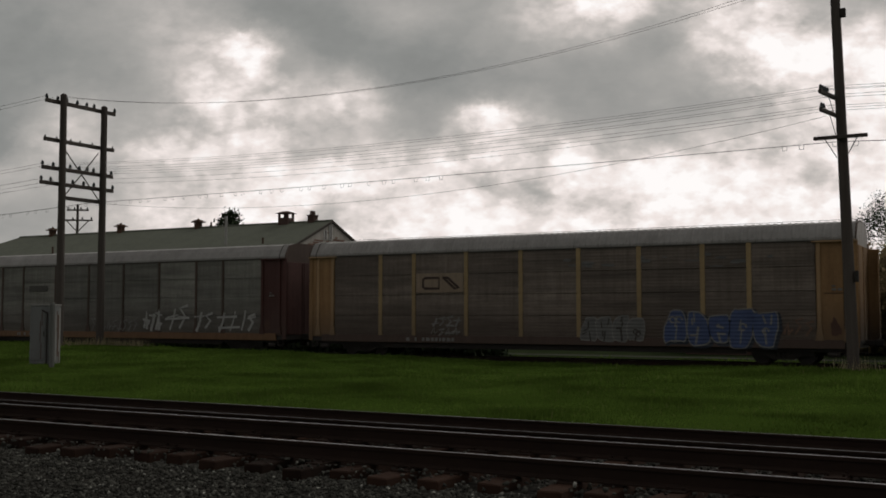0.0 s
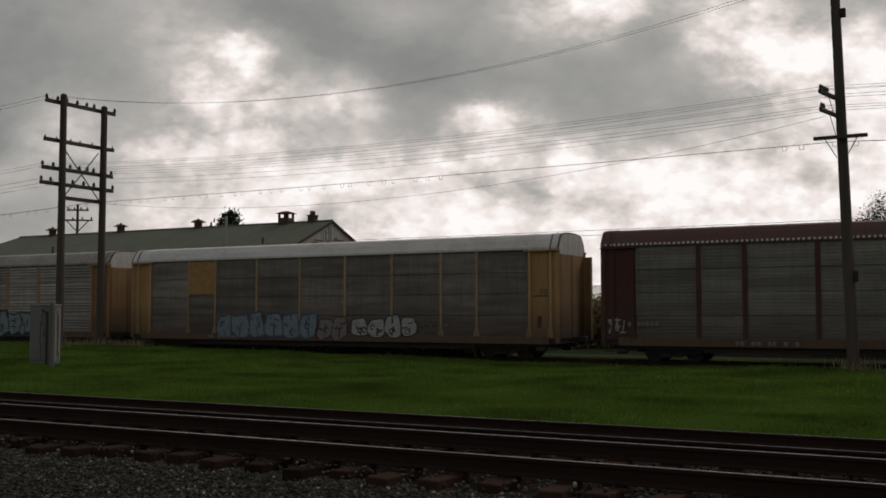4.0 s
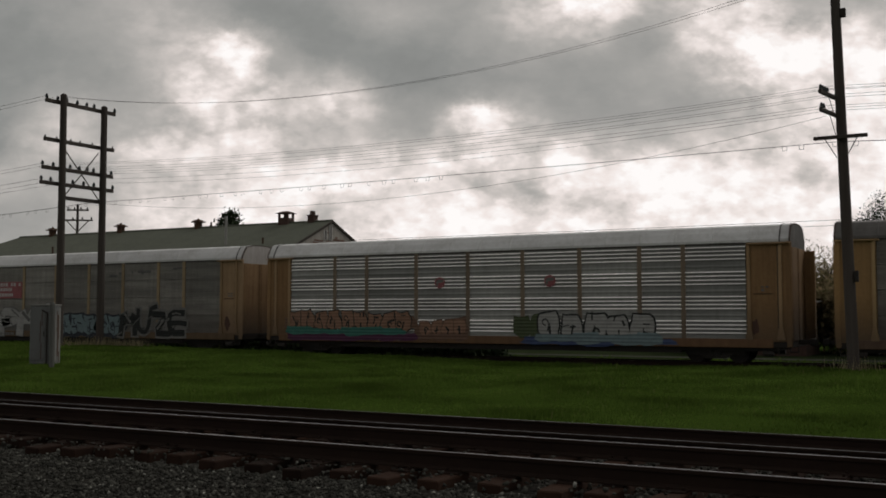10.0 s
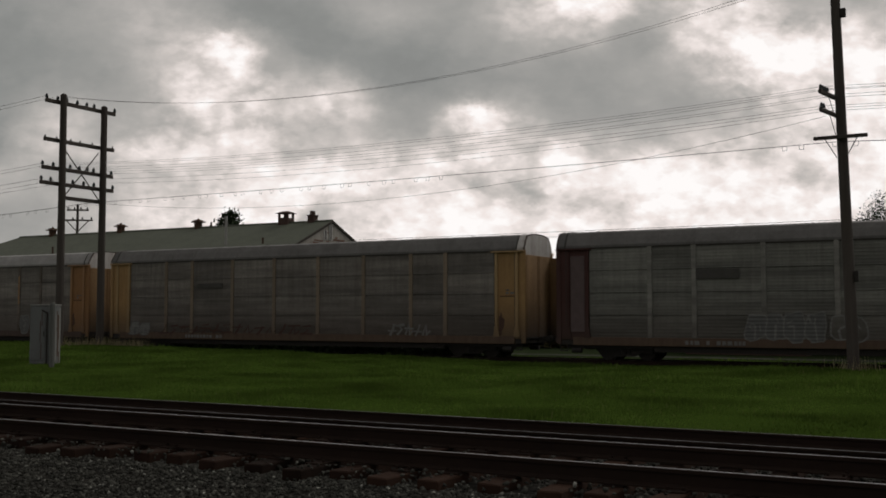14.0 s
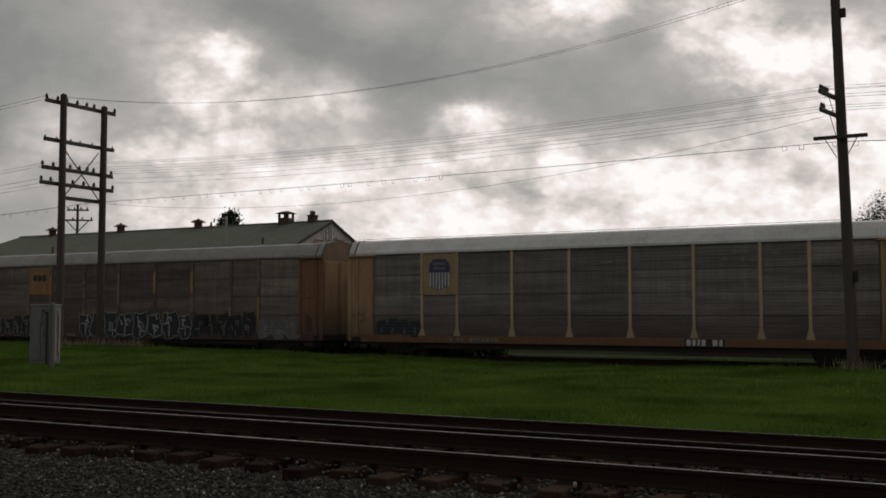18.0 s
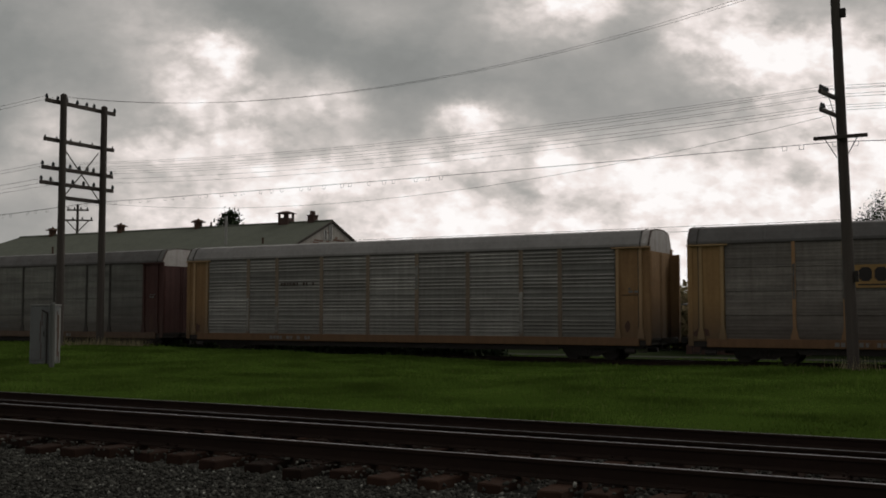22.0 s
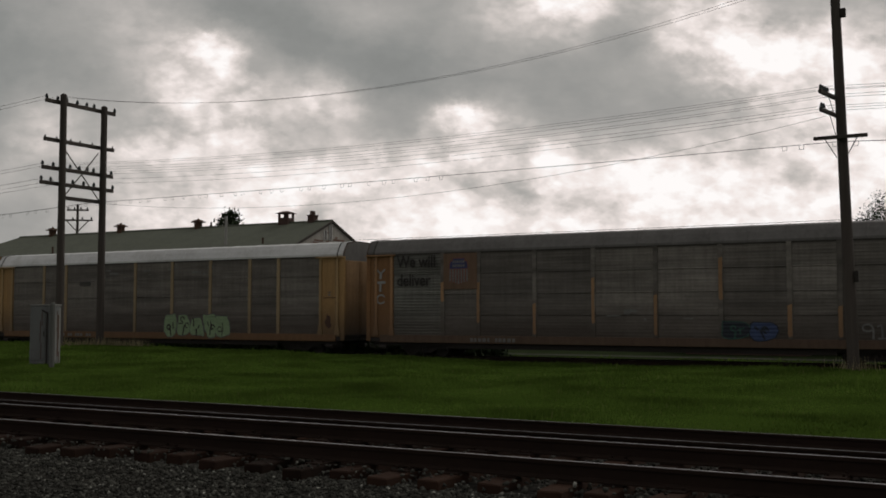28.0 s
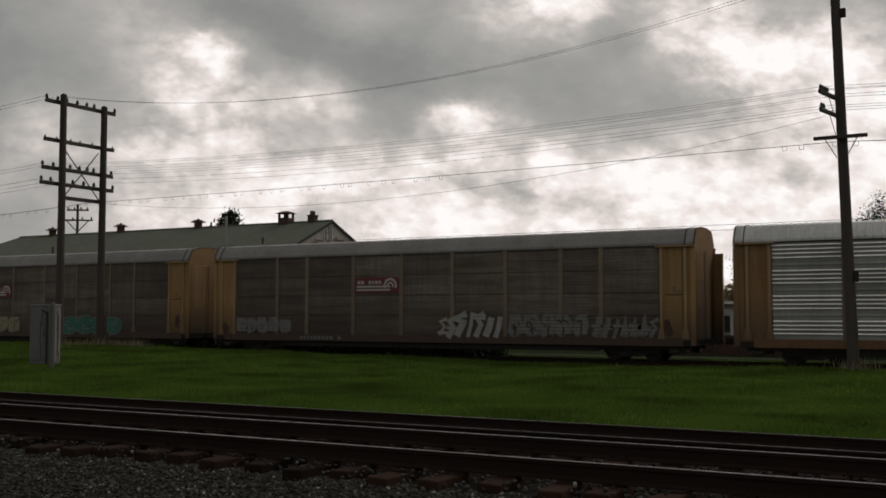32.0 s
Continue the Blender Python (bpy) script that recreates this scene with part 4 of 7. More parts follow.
    v = [bm.verts.new(p) for p in ((-0.62, -0.55, 0.68), (0.62, -0.55, 0.68), (0.62, 0.55, 0.68), (-0.62, 0.55, 0.68))]
    w = [bm.verts.new(p) for p in ((-0.2, -0.15, 0.86), (0.2, -0.15, 0.86), (0.2, 0.15, 0.86), (-0.2, 0.15, 0.86))]
    bm.faces.new(v[::-1])
    bm.faces.new(w)
    for i in range(4):
        bm.faces.new((v[i], v[(i + 1) % 4], w[(i + 1) % 4], w[i]))
    part("hood", bm, "brick_and_shade", chimney)
    bm = BM()
    box(bm, -0.27, 0.27, -0.27, 0.27, -0.6, 0.42)
    box(bm, -0.32, 0.32, -0.32, 0.32, 0.32, 0.42, 0.02)
    box(bm, -0.15, 0.15, -0.15, 0.15, 0.42, 0.72, 0.02)
    part("chimney", bm, "brick_and_shade", g, "small dark brick chimney", at=pose(-46.0, YC + 0.1, ZR + 0.1))
    bm = BM()
    rod(bm, (-50.7, 58.0, 6.1), (-50.7, 58.0, 8.4), 0.10, seg=10)
    part("vent_pipe", bm, "paint_pale", g, "pale metal vent pipe")
    for x, y, h in ((-55.7, 62.0, 0.4), (-47.3, 58.0, 0.4), (-67.7, 57.0, 0.8)):
        bm = BM()
        rod(bm, (x, y, ZR - drop * abs(y - YC) - 0.2), (x, y, ZR - drop * abs(y - YC) + h), 0.07, seg=8)
        part("vent_pipe", bm, "rust_iron", g)


long_building()


def far_pole():
    g = thing("far_utility_pole", pose(-98, 86, -1), "distant dark utility pole with two crossarms", "utility pole")
    bm = BM()
    rod(bm, (0, 0, 0), (0, 0, 15.3), 0.2, 0.14, 8)
    part("post", bm, "pole_wood", g)
    turn = Matrix.Rotation(YAW + 0.1, 4, "Z")
    for z, w in ((14.6, 1.25), (13.4, 1.75)):
        bm = BM()
        box(bm, -w, w, -0.09, 0.09, -0.09, 0.09, m=Matrix.Translation((0, 0, z)) @ turn)
        arm = part("crossarm", bm, "pole_wood", g)
        for k in range(4):
            bm = BM()
            p = turn @ Vector((-w + 0.15 + k * (2 * w - 0.3) / 3, 0, 0))
            insulator(bm, p.x, p.y, z + 0.08, 1.6)
            part("insulator", bm, "glass_dark", arm)
        if z < 14:
            for s in (-1, 1):
                bm = BM()
                p = turn @ Vector((s * w * 0.75, 0, 0))
                rod(bm, (p.x, p.y, z), (0, 0, z - 1.4), 0.06, seg=5)
                part("brace", bm, "pole_wood", g)
    bm = BM()
    rod(bm, (0.25, -0.1, 10.5), (0.25, -0.1, 11.2), 0.2, seg=8)
    part("transformer", bm, "iron_black", g)


far_pole()


# ---- signal cabinet in the grass ----
def cabinet():
    zg = float(ground_z(-32.6, 27.2))
    g = thing("signal_cabinet", pose(-32.62, 27.2, zg, 0, 0, 29.4), "tall silver-grey signal cabinet with rust stains, standing in the grass", "cabinet")
    bm = BM()
    box(bm, -0.46, 0.48, -0.3, 0.3, 0.06, 2.24, 0.02)
    body = part("body", bm, "cabinet_silver", g)
    bm = BM()
    box(bm, -0.48, 0.50, -0.33, 0.33, 2.24, 2.30, 0.015)
    part("lid", bm, "cabinet_pale", body, "paler flat lid")
    bm = BM()
    box(bm, -0.43, 0.14, -0.325, -0.3, 0.2, 2.2, 0.008)
    d = part("door", bm, "cabinet_silver", body)
    bm = BM()
    rod(bm, (0.08, -0.34, 1.1), (0.08, -0.34, 1.3), 0.018, seg=6)
    part("handle", bm, "iron_black", d)
    for z in (0.5, 1.2, 1.95):
        bm = BM()
        rod(bm, (-0.435, -0.33, z - 0.06), (-0.435, -0.33, z + 0.06), 0.018, seg=6)
        part("hinge", bm, "cabinet_silver", d)
    for x, z0, z1 in ((-0.06, 0.9, 1.7), (0.0, 1.5, 2.0), (-0.02, 0.25, 0.9)):
        bm = BM()
        box(bm, x - 0.014, x + 0.014, -0.3275, -0.324, z0, z1)
        part("stain_streak", bm, "stain_rust", d)
    # the flaking side: pale old paint and rust runs
    for y, w, z0, z1, look_of in ((0.18, 0.09, 0.1, 2.16, "cabinet_pale"), (-0.2, 0.05, 0.2, 1.9, "cabinet_pale"), (0.0, 0.05, 0.35, 1.3, "rust_iron"), (0.04, 0.06, 1.0, 1.9, "rust_iron"), (-0.1, 0.03, 1.3, 2.05, "rust_iron"), (0.12, 0.03, 0.12, 0.5, "rust_iron")):
        bm = BM()
        t = 0.484 if look_of == "cabinet_pale" else 0.488
        box(bm, 0.476, t, y - w, y + w, z0, z1)
        part("rust_streak" if look_of == "rust_iron" else "pale_paint", bm, look_of, body)
    bm = BM()
    rod(bm, (0.21, -0.37, 0.05), (0.21, -0.37, 1.98), 0.03, seg=8)
    rod(bm, (0.21, -0.37, 1.98), (0.0, -0.36, 2.08), 0.03, seg=8)
    part("cable_riser", bm, "iron_black", g, "black bent cable riser pipe")
    for x in (-0.36, 0.38):
        bm = BM()
        box(bm, x - 0.05, x + 0.05, -0.2, 0.2, 0.0, 0.1)
        part("foot", bm, "iron_black", g)
    zp = float(ground_z(-31.17, 26.3))
    p = thing("marker_post", pose(-31.17, 26.3, zp - 0.15, 0, 0, 29.4), "weathered grey wooden post beside the signal cabinet", "post")
    bm = BM()
    rod(bm, (0, 0, 0), (0, 0, 1.70 - zp + 0.15), 0.095, 0.09, 12)
    rod(bm, (0, 0, 1.70 - zp + 0.15), (0, 0, 1.76 - zp + 0.15), 0.09, 0.055, 12)
    part("shaft", bm, "post_grey", p)


cabinet()


# ---- trees and the far side ----
def leaves(rng, centres, per, spread, size):
    c = np.repeat(np.asarray(centres, float), per, axis=0)
    n = len(c)
    p = c + rng.normal(0, spread, (n, 3))
    a = rng.normal(0, 1, (n, 3))
    b = rng.normal(0, 1, (n, 3))
    a /= np.linalg.norm(a, axis=1)[:, None]
    b -= a * (a * b).sum(1)[:, None]
    b /= np.linalg.norm(b, axis=1)[:, None]
    s = size * rng.uniform(0.6, 1.4, (n, 1))
    v = np.stack([p - a * s, p + b * s * 0.6, p + a * s, p - b * s * 0.6], 1).reshape(-1, 3)
    return v, np.arange(4 * n).reshape(-1, 4)


def tree(name, x, y, z, h, wide, label, leaf, per, spread, size, seed, crown_from=0.3, cone=False):
    rnd = random.Random(seed)
    rng = np.random.default_rng(seed)
    g = thing(name, pose(x, y, z), label, "tree")
    bm = BM()
    rod(bm, (0, 0, -0.2), (0, 0, h * (0.96 if cone else 0.55)), h * 0.022, h * 0.006 if cone else h * 0.014, 8)
    tips = []

    def limb(p, d, length, r, depth):
        e = p + d * length
        rod(bm, p, e, r, r * 0.55, 5)
        if depth == 0:
            tips.append(e)
            return
        tips.append(p.lerp(e, 0.7))
        for _ in range(3 if depth > 1 else 4):
            q = Vector((rnd.gauss(0, 0.55), rnd.gauss(0, 0.55), rnd.gauss(0.12, 0.4)))
            limb(p.lerp(e, rnd.uniform(0.5, 1.0)), (d + q).normalized(), length * rnd.uniform(0.45, 0.7), r * 0.5, depth - 1)

    if cone:
        for k in range(46):
            f = crown_from + (1 - crown_from) * k / 46
            a = k * 2.4
            r = wide * (1 - f) ** 0.5 * rnd.uniform(0.55, 1.1) + 0.15
            e = Vector((math.cos(a) * r, math.sin(a) * r, h * f - 0.1 * r))
            rod(bm, (0, 0, h * f), e, 0.03, 0.01, 4)
            tips += [e, e * 0.6 + Vector((0, 0, h * f * 0.4))]
    else:
        for k in range(7):
            a = k * 2.4 + rnd.uniform(-0.4, 0.4)
            f = crown_from + 0.25 * k / 7
            d = Vector((math.cos(a) * wide, math.sin(a) * wide, h * 0.42)).normalized()
            limb(Vector((0, 0, h * f)), d, h * 0.34 * rnd.uniform(0.8, 1.15), h * 0.011, 2)
    part("trunk", bm, "bark", g)
    v, f = leaves(rng, tips, per, spread, size)
    part("crown", raw_mesh("crown", v, f, leaf), None, g)
    return g


tree("conifer_tree", -79.8, 92, -1, 13.9, 3.7, "dark evergreen tree behind the long building", "leaf_dark", 70, 0.36, 0.17, 2, 0.3, True)
tree("bare_tree", -4.4, 70, -1, 10.2, 4.2, "sparse budding tree beyond the tracks", "leaf_dark", 330, 0.32, 0.055, 5)
tree("bare_tree", -15.0, 78, -1, 7.6, 4.0, "sparse budding tree beyond the tracks", "leaf_spring", 60, 0.45, 0.07, 8)
tree("bare_tree", -11.0, 74, -1, 7.4, 4.0, "sparse budding tree beyond the tracks", "leaf_spring", 60, 0.45, 0.07, 9)
tree("leafy_tree", -5.6, 62, -1, 6.6, 2.6, "dark leafy tree beyond the tracks", "leaf_hedge", 170, 0.55, 0.13, 6, 0.12)
tree("leafy_tree", -118, 84, -1, 13.2, 3.2, "dark leafy tree beyond the tracks", "leaf_dark", 30, 0.7, 0.2, 7, 0.2)
for k, (x, y, h) in enumerate(((-4.0, 64, 6.2), (-7.4, 65, 6.0), (-9.2, 66, 5.6), (-11.6, 67, 5.4), (-14.5, 66, 5.0), (-17.6, 66, 4.9), (-20.5, 68, 4.8), (-24, 70, 4.8), (-28, 68, 4.4), (-34, 70, 4.4))):
    tree("bush", x, y, -1, h, 2.8, "brown-green spring shrub behind the tracks", "leaf_hedge", 150, 0.6, 0.15, 20 + k, 0.04)


def white_shed():
    g = thing("white_shed", pose(0, 60, -1), "low white board shed with dark narrow windows beyond the tracks", "shed")
    bm = BM()
    box(bm, -17.6, -10.9, 0.0, 4.0, 0.0, 1.12)
    part("plinth", bm, "brick_and_shade", g)
    wall = BM()
    box(wall, -17.5, -11.0, 0.12, 3.9, 1.12, 2.86)
    part("wall", wall, "stucco_pale", g)
    rnd = random.Random(2)
    board = BM()
    box(board, -0.085, 0.085, -0.02, 0.0, 0.0, 0.62, 0.006)
    me = mesh_of(board, "board", "fence_white")
    for k in range(36):
        part("board", me, None, g, at=pose(-17.4 + k * 0.18, 0.11, 2.26 + rnd.uniform(-0.01, 0.01)))
    for k in range(9):
        x = -17.2 + k * 0.72
        bm = BM()
        box(bm, x, x + 0.16, 0.05, 0.11, 1.12, 2.26, 0.01)
        part("mullion", bm, "fence_white", g)
        bm = BM()
        box(bm, x + 0.20, x + 0.68, 0.09, 0.11, 1.3, 2.22)
        part("window", bm, "window_dark", g)
    bm = BM()
    prism(bm, [(-0.25, 2.84), (4.2, 3.05), (4.2, 3.12), (-0.25, 2.92)], -17.8, -10.7)
    part("roof", bm, "roof_dull", g)


white_shed()


def shade_brush_bank():
    """Low dark leaves added along the back of the far track, in place of shade."""
    rng = np.random.default_rng(33)
    spots = np.stack([rng.uniform(-78, -24.5, 1500), rng.uniform(49.2, 50.8, 1500), rng.uniform(-0.95, 0.1, 1500)], 1)
    v, f = leaves(rng, spots, 22, 0.22, 0.13)
    tagged(new("brush", raw_mesh("brush", v, f, "leaf_dark")), "added low dark leaves standing in for shade behind the far track", "brush", kind="stuff")


shade_brush_bank()
# yard sheet whose dark colour carries the shadow seen under the wagons
yard = BM()
prism(yard, [(47.6, -1.2), (70.0, -1.2), (70.0, -0.985), (47.6, -0.985)], -140, 30)
solid("ballast_yard", yard, "yard_gravel_shaded", "weedy gravel yard, darkened for train shade, between the far track and the building", "yard", kind="structure")
lane = BM()
prism(lane, [(54.6, -1.0), (56.2, -1.0), (56.1, -0.978), (54.7, -0.978)], -140, 30)
solid("road_lane", lane, "yard_road", "narrow pale gravel lane through the yard", "lane", kind="structure")

# ---- the train: covered car-carrier wagons ----
BODY = 26.8          # length of a body
PITCH_X = 28.1       # from car to car
SIDE = 1.5           # half width
POSTS = (1.72, 4.48, 6.40, 9.27, 12.10, 14.93, 17.72, 20.48, 22.40, 25.00)
Z_SILL0, Z_SILL1, Z_TOP = 0.66, 1.00, 4.93
SHARED = {}


def shared(key, material, make):
    """One mesh for all alike parts."""
    k = (key, material)
    if k not in SHARED:
        SHARED[k] = mesh_of(make(), key.split(":")[0], material)
    return SHARED[k]


def panel_profile(style):
    """(out, z) points from bottom to top."""
    pts = [(0.0, Z_SILL1 + 0.02)]
    if style.startswith("ribs"):
        for low in (1.24, 2.25, 3.27, 4.30):
            for k in range(4):
                z = low + k * 0.165
                pts += [(0.0, z - 0.052), (0.044, z - 0.042), (0.048, z - 0.016), (0.0, z + 0.034)]
            if low < 4.2:
                pts += [(0.0, low + 0.66), (0.026, low + 0.715), (0.026, low + 0.745), (0.0, low + 0.80)]
    else:
        out = 0.018 if style == "mid" else 0.0065
        z = 1.12
        while z < 4.85:
            seam = any(abs(z - s) < 0.07 for s in (2.02, 3.0, 3.98))
            if seam:
                pts += [(0.0, z - 0.045), (-0.025, z - 0.03), (-0.025, z + 0.02), (0.016, z + 0.035), (0.016, z + 0.055), (0.0, z + 0.075)]
            else:
                pts += [(0.0, z - 0.04), (out, z - 0.015), (out, z + 0.01), (0.0, z + 0.04)]
            z += 0.14
    pts = [p for i, p in enumerate(pts) if i == 0 or p[1] > pts[i - 1][1]]
    return pts + [(0.0, Z_TOP)]


EDGE = {"paint_yellow": "edge_yellow", "paint_tan": "edge_tan", "paint_sand": "edge_tan", "paint_orange": "edge_orange"}
SIEVE_SHADE = {"zinc_mid": "sieve_shade_grey", "zinc_pale": "sieve_shade_grey", "zinc_bright": "sieve_shade_bright", "zinc_grey": "sieve_shade_grey", "zinc_green": "sieve_shade_green"}


def panel_mesh(width, style):
    """A side sheet; flat stretches, and rib faces not turned upward as painted shade, take the second material."""
    bm = BM()
    pr = panel_profile(style)
    back = [(0.06, Z_TOP), (0.06, Z_SILL1 + 0.02)]
    prism(bm, [(-o, z) for o, z in pr] + back, 0.0, width)
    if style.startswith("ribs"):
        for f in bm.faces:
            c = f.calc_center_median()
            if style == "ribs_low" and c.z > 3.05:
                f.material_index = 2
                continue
            # only upward rib faces stay bright; the others carry shade in their colour
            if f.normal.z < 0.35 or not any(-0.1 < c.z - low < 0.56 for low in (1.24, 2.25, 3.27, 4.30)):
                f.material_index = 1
    return bm


def post_mesh(flared):
    bm = BM()
    if flared:
        box(bm, -0.066, 0.066, -0.05, 0.01, 1.45, Z_TOP + 0.02, 0.008)
        v = [bm.verts.new((x, y, z)) for y in (-0.05, 0.01) for x, z in ((-0.17, 1.0), (0.17, 1.0), (0.17, 1.05), (0.066, 1.46), (-0.066, 1.46), (-0.17, 1.05))]
        bm.faces.new(v[:6])
        bm.faces.new(v[6:][::-1])
        for i in range(6):
            bm.faces.new((v[i], v[(i + 1) % 6], v[6 + (i + 1) % 6], v[6 + i]))
        bmesh.ops.recalc_face_normals(bm, faces=bm.faces)
    else:
        box(bm, -0.10, 0.10, -0.05, 0.01, 1.0, Z_TOP + 0.02, 0.008)
    return bm


ROOF = [(-1.54, 4.97), (-1.54, 5.07), (-1.36, 5.40), (-1.19, 5.63), (-0.6, 5.74), (0.0, 5.76)]
ROOF = ROOF + [(-y, z) for y, z in ROOF[-2::-1]]


def roof_mesh(ribbed, tail):
    """An arched sheet with cross ribs, in one skin."""
    bm = BM()
    step, w, up = (0.30, 0.07, 0.024) if ribbed else (1.52, 0.05, 0.014)
    n = int(BODY / step)
    cuts = [(0.26, 0.0)]
    for k in range(1, n):
        x = 0.24 + k * (BODY - 0.52 + tail) / n
        cuts += [(x - w, 0.0), (x - w * 0.4, up), (x + w * 0.4, up), (x + w, 0.0)]
    cuts.append((BODY - 0.28 + tail, 0.0))
    rows = []
    for x, b in cuts:
        rows.append([bm.verts.new((x, y * (1 + b * 0.66), z + b)) for y, z in ROOF] + [bm.verts.new((x, y * 0.96, z - 0.06)) for y, z in ROOF[::-1]])
    m = len(rows[0])
    for r0, r1 in zip(rows, rows[1:]):
        for i in range(m):
            bm.faces.new((r0[i], r0[(i + 1) % m], r1[(i + 1) % m], r1[i]))
    bm.faces.new(rows[0])
    bm.faces.new(rows[-1][::-1])
    bmesh.ops.recalc_face_normals(bm, faces=bm.faces)
    return bm


def roof_end_mesh():
    """The arched sheet that closes a roof end, with its lip."""
    bm = BM()
    prism(bm, ROOF + [(1.5, 4.74), (-1.5, 4.74)], -0.04, 0.03)
    return bm


def roof_lip_mesh(x0=-0.03, x1=0.035, grow=1.012):
    bm = BM()
    lip = [(y * grow, z + (grow - 1) * 1.5) for y, z in ROOF]
    prism(bm, lip + [(y * 0.985, z - 0.025) for y, z in ROOF[::-1]], x0, x1)
    return bm


def end_panel_mesh(width, right):
    bm = BM()
    box(bm, 0.0, width, -0.012, 0.05, Z_SILL1 - 0.1, Z_TOP + 0.02, 0.006)
    # shallow door recess framed by raised strips
    a, b = (0.16, width - 0.52) if right else (0.55, width - 0.06)
    for x0, x1, z0, z1 in ((a, a + 0.05, 1.05, 4.80), (b - 0.05, b, 1.05, 4.80), (a + 0.05, b - 0.05, 4.74, 4.80), (a + 0.05, b - 0.05, 2.86, 2.90)):
        box(bm, x0, x1, -0.026, -0.012, z0, z1)
    return bm


def pilaster_mesh():
    """A narrow upright with a flared foot."""
    bm = BM()
    box(bm, -0.07, 0.07, -0.085, -0.012, 1.5, Z_TOP - 0.03, 0.008)
    v = [bm.verts.new((x, y, z)) for y in (-0.085, -0.012) for x, z in ((-0.15, 0.98), (0.15, 0.98), (0.15, 1.1), (0.07, 1.5), (-0.07, 1.5), (-0.15, 1.1))]
    bm.faces.new(v[:6])
    bm.faces.new(v[6:][::-1])
    for i in range(6):
        bm.faces.new((v[i], v[(i + 1) % 6], v[6 + (i + 1) % 6], v[6 + i]))
    bmesh.ops.recalc_face_normals(bm, faces=bm.faces)
    return bm


def end_mesh():
    """An end door leaf with its stiffening ribs."""
    bm = BM()
    box(bm, -0.05, 0.05, 0.015, 1.47, 0.95, 4.75, 0.01)
    for z in (2.2, 3.5):
        box(bm, 0.05, 0.062, 0.3, 1.1, z - 0.05, z + 0.05)
    for y in (0.08, 1.36):
        box(bm, 0.05, 0.08, y - 0.05, y + 0.05, 0.98, 4.73)
    return bm


def end_guard_mesh():
    """The upright guard beside the end doors, lower than the roof."""
    bm = BM()
    box(bm, 0.06, 0.48, 1.34, 1.42, 0.8, 4.70, 0.01)
    box(bm, 0.42, 0.48, 1.22, 1.34, 0.8, 4.70, 0.01)
    for z in (1.3, 2.1, 2.9, 3.7, 4.4):
        box(bm, 0.10, 0.42, 1.30, 1.335, z - 0.03, z + 0.03)
    return bm


def step_mesh():
    """Stirrup steps and brake gear hung under a body end."""
    bm = BM()
    box(bm, 0.15, 1.25, 0.02, 0.3, 0.66, 0.9, 0.02)
    for x in (0.22, 0.56):
        box(bm, x - 0.02, x + 0.02, 0.02, 0.06, 0.38, 0.7)
    box(bm, 0.2, 0.58, 0.0, 0.08, 0.38, 0.43)
    rod(bm, (0.75, 0.1, 0.42), (1.2, 0.1, 0.42), 0.11, seg=8)
    return bm


def under_mesh():
    bm = BM()
    prism(bm, [(-0.42, 0.96), (-0.42, 0.48), (0.42, 0.48), (0.42, 0.96)], 1.0, BODY - 1.0)
    for x in (5.4, 8.0, 10.6, 13.4, 16.2, 18.8, 21.4):
        box(bm, x - 0.12, x + 0.12, -1.4, 1.4, 0.6, 0.95)
    box(bm, 0.2, BODY - 0.2, -1.44, 1.44, 0.9, 0.99)
    for y in (-1.28, 1.28):
        box(bm, 4.6, BODY - 4.6, y - 0.05, y + 0.05, 0.40, 0.92)
        box(bm, 0.6, BODY - 0.6, y - 0.04, y + 0.04, 0.52, 0.92)
    return bm


def truck(parent, x):
    t = part("truck", shared("bolster", "iron_black", lambda: box(BM(), -0.25, 0.25, -1.15, 1.15, 0.42, 0.85, 0.03)), None, parent, at=pose(x, 0, 0))

    def frame_side():
        bm = BM()
        v = ((-1.25, 0.52), (-1.25, 0.33), (-0.7, 0.33), (-0.42, 0.18), (0.42, 0.18), (0.7, 0.33), (1.25, 0.33), (1.25, 0.52), (0.55, 0.78), (-0.55, 0.78))
        vs0 = [bm.verts.new((a, -0.09, z)) for a, z in v]
        vs1 = [bm.verts.new((a, 0.09, z)) for a, z in v]
        bm.faces.new(vs0)
        bm.faces.new(vs1[::-1])
        for i in range(len(v)):
            j = (i + 1) % len(v)
            bm.faces.new((vs0[i], vs0[j], vs1[j], vs1[i]))
        for k in (-0.18, 0.0, 0.18):
            rod(bm, (k, -0.11, 0.28), (k, -0.11, 0.66), 0.07, seg=7)
        bmesh.ops.recalc_face_normals(bm, faces=bm.faces)
        return bm

    def wheel():
        bm = BM()
        rod(bm, (0, -0.065, 0), (0, 0.065, 0), 0.42, seg=24)
        rod(bm, (0, 0.065, 0), (0, 0.095, 0), 0.445, seg=24)
        rod(bm, (0, -0.16, 0), (0, -0.065, 0), 0.11, seg=10)
        return bm

    for y in (-1.0, 1.0):
        part("side_frame", shared("side_frame", "iron_black", frame_side), None, t, at=pose(0, y, 0))
        for dx in (-0.88, 0.88):
            part("wheel", shared("wheel", "iron_black", wheel), None, t, at=pose(dx, y * 0.75, 0.42, 0, 0, 0 if y < 0 else 180))
    for dx in (-0.88, 0.88):
        part("axle", shared("axle", "iron_black", lambda: rod(BM(), (0, -0.72, 0), (0, 0.72, 0), 0.08)), None, t, at=pose(dx, 0, 0.42))


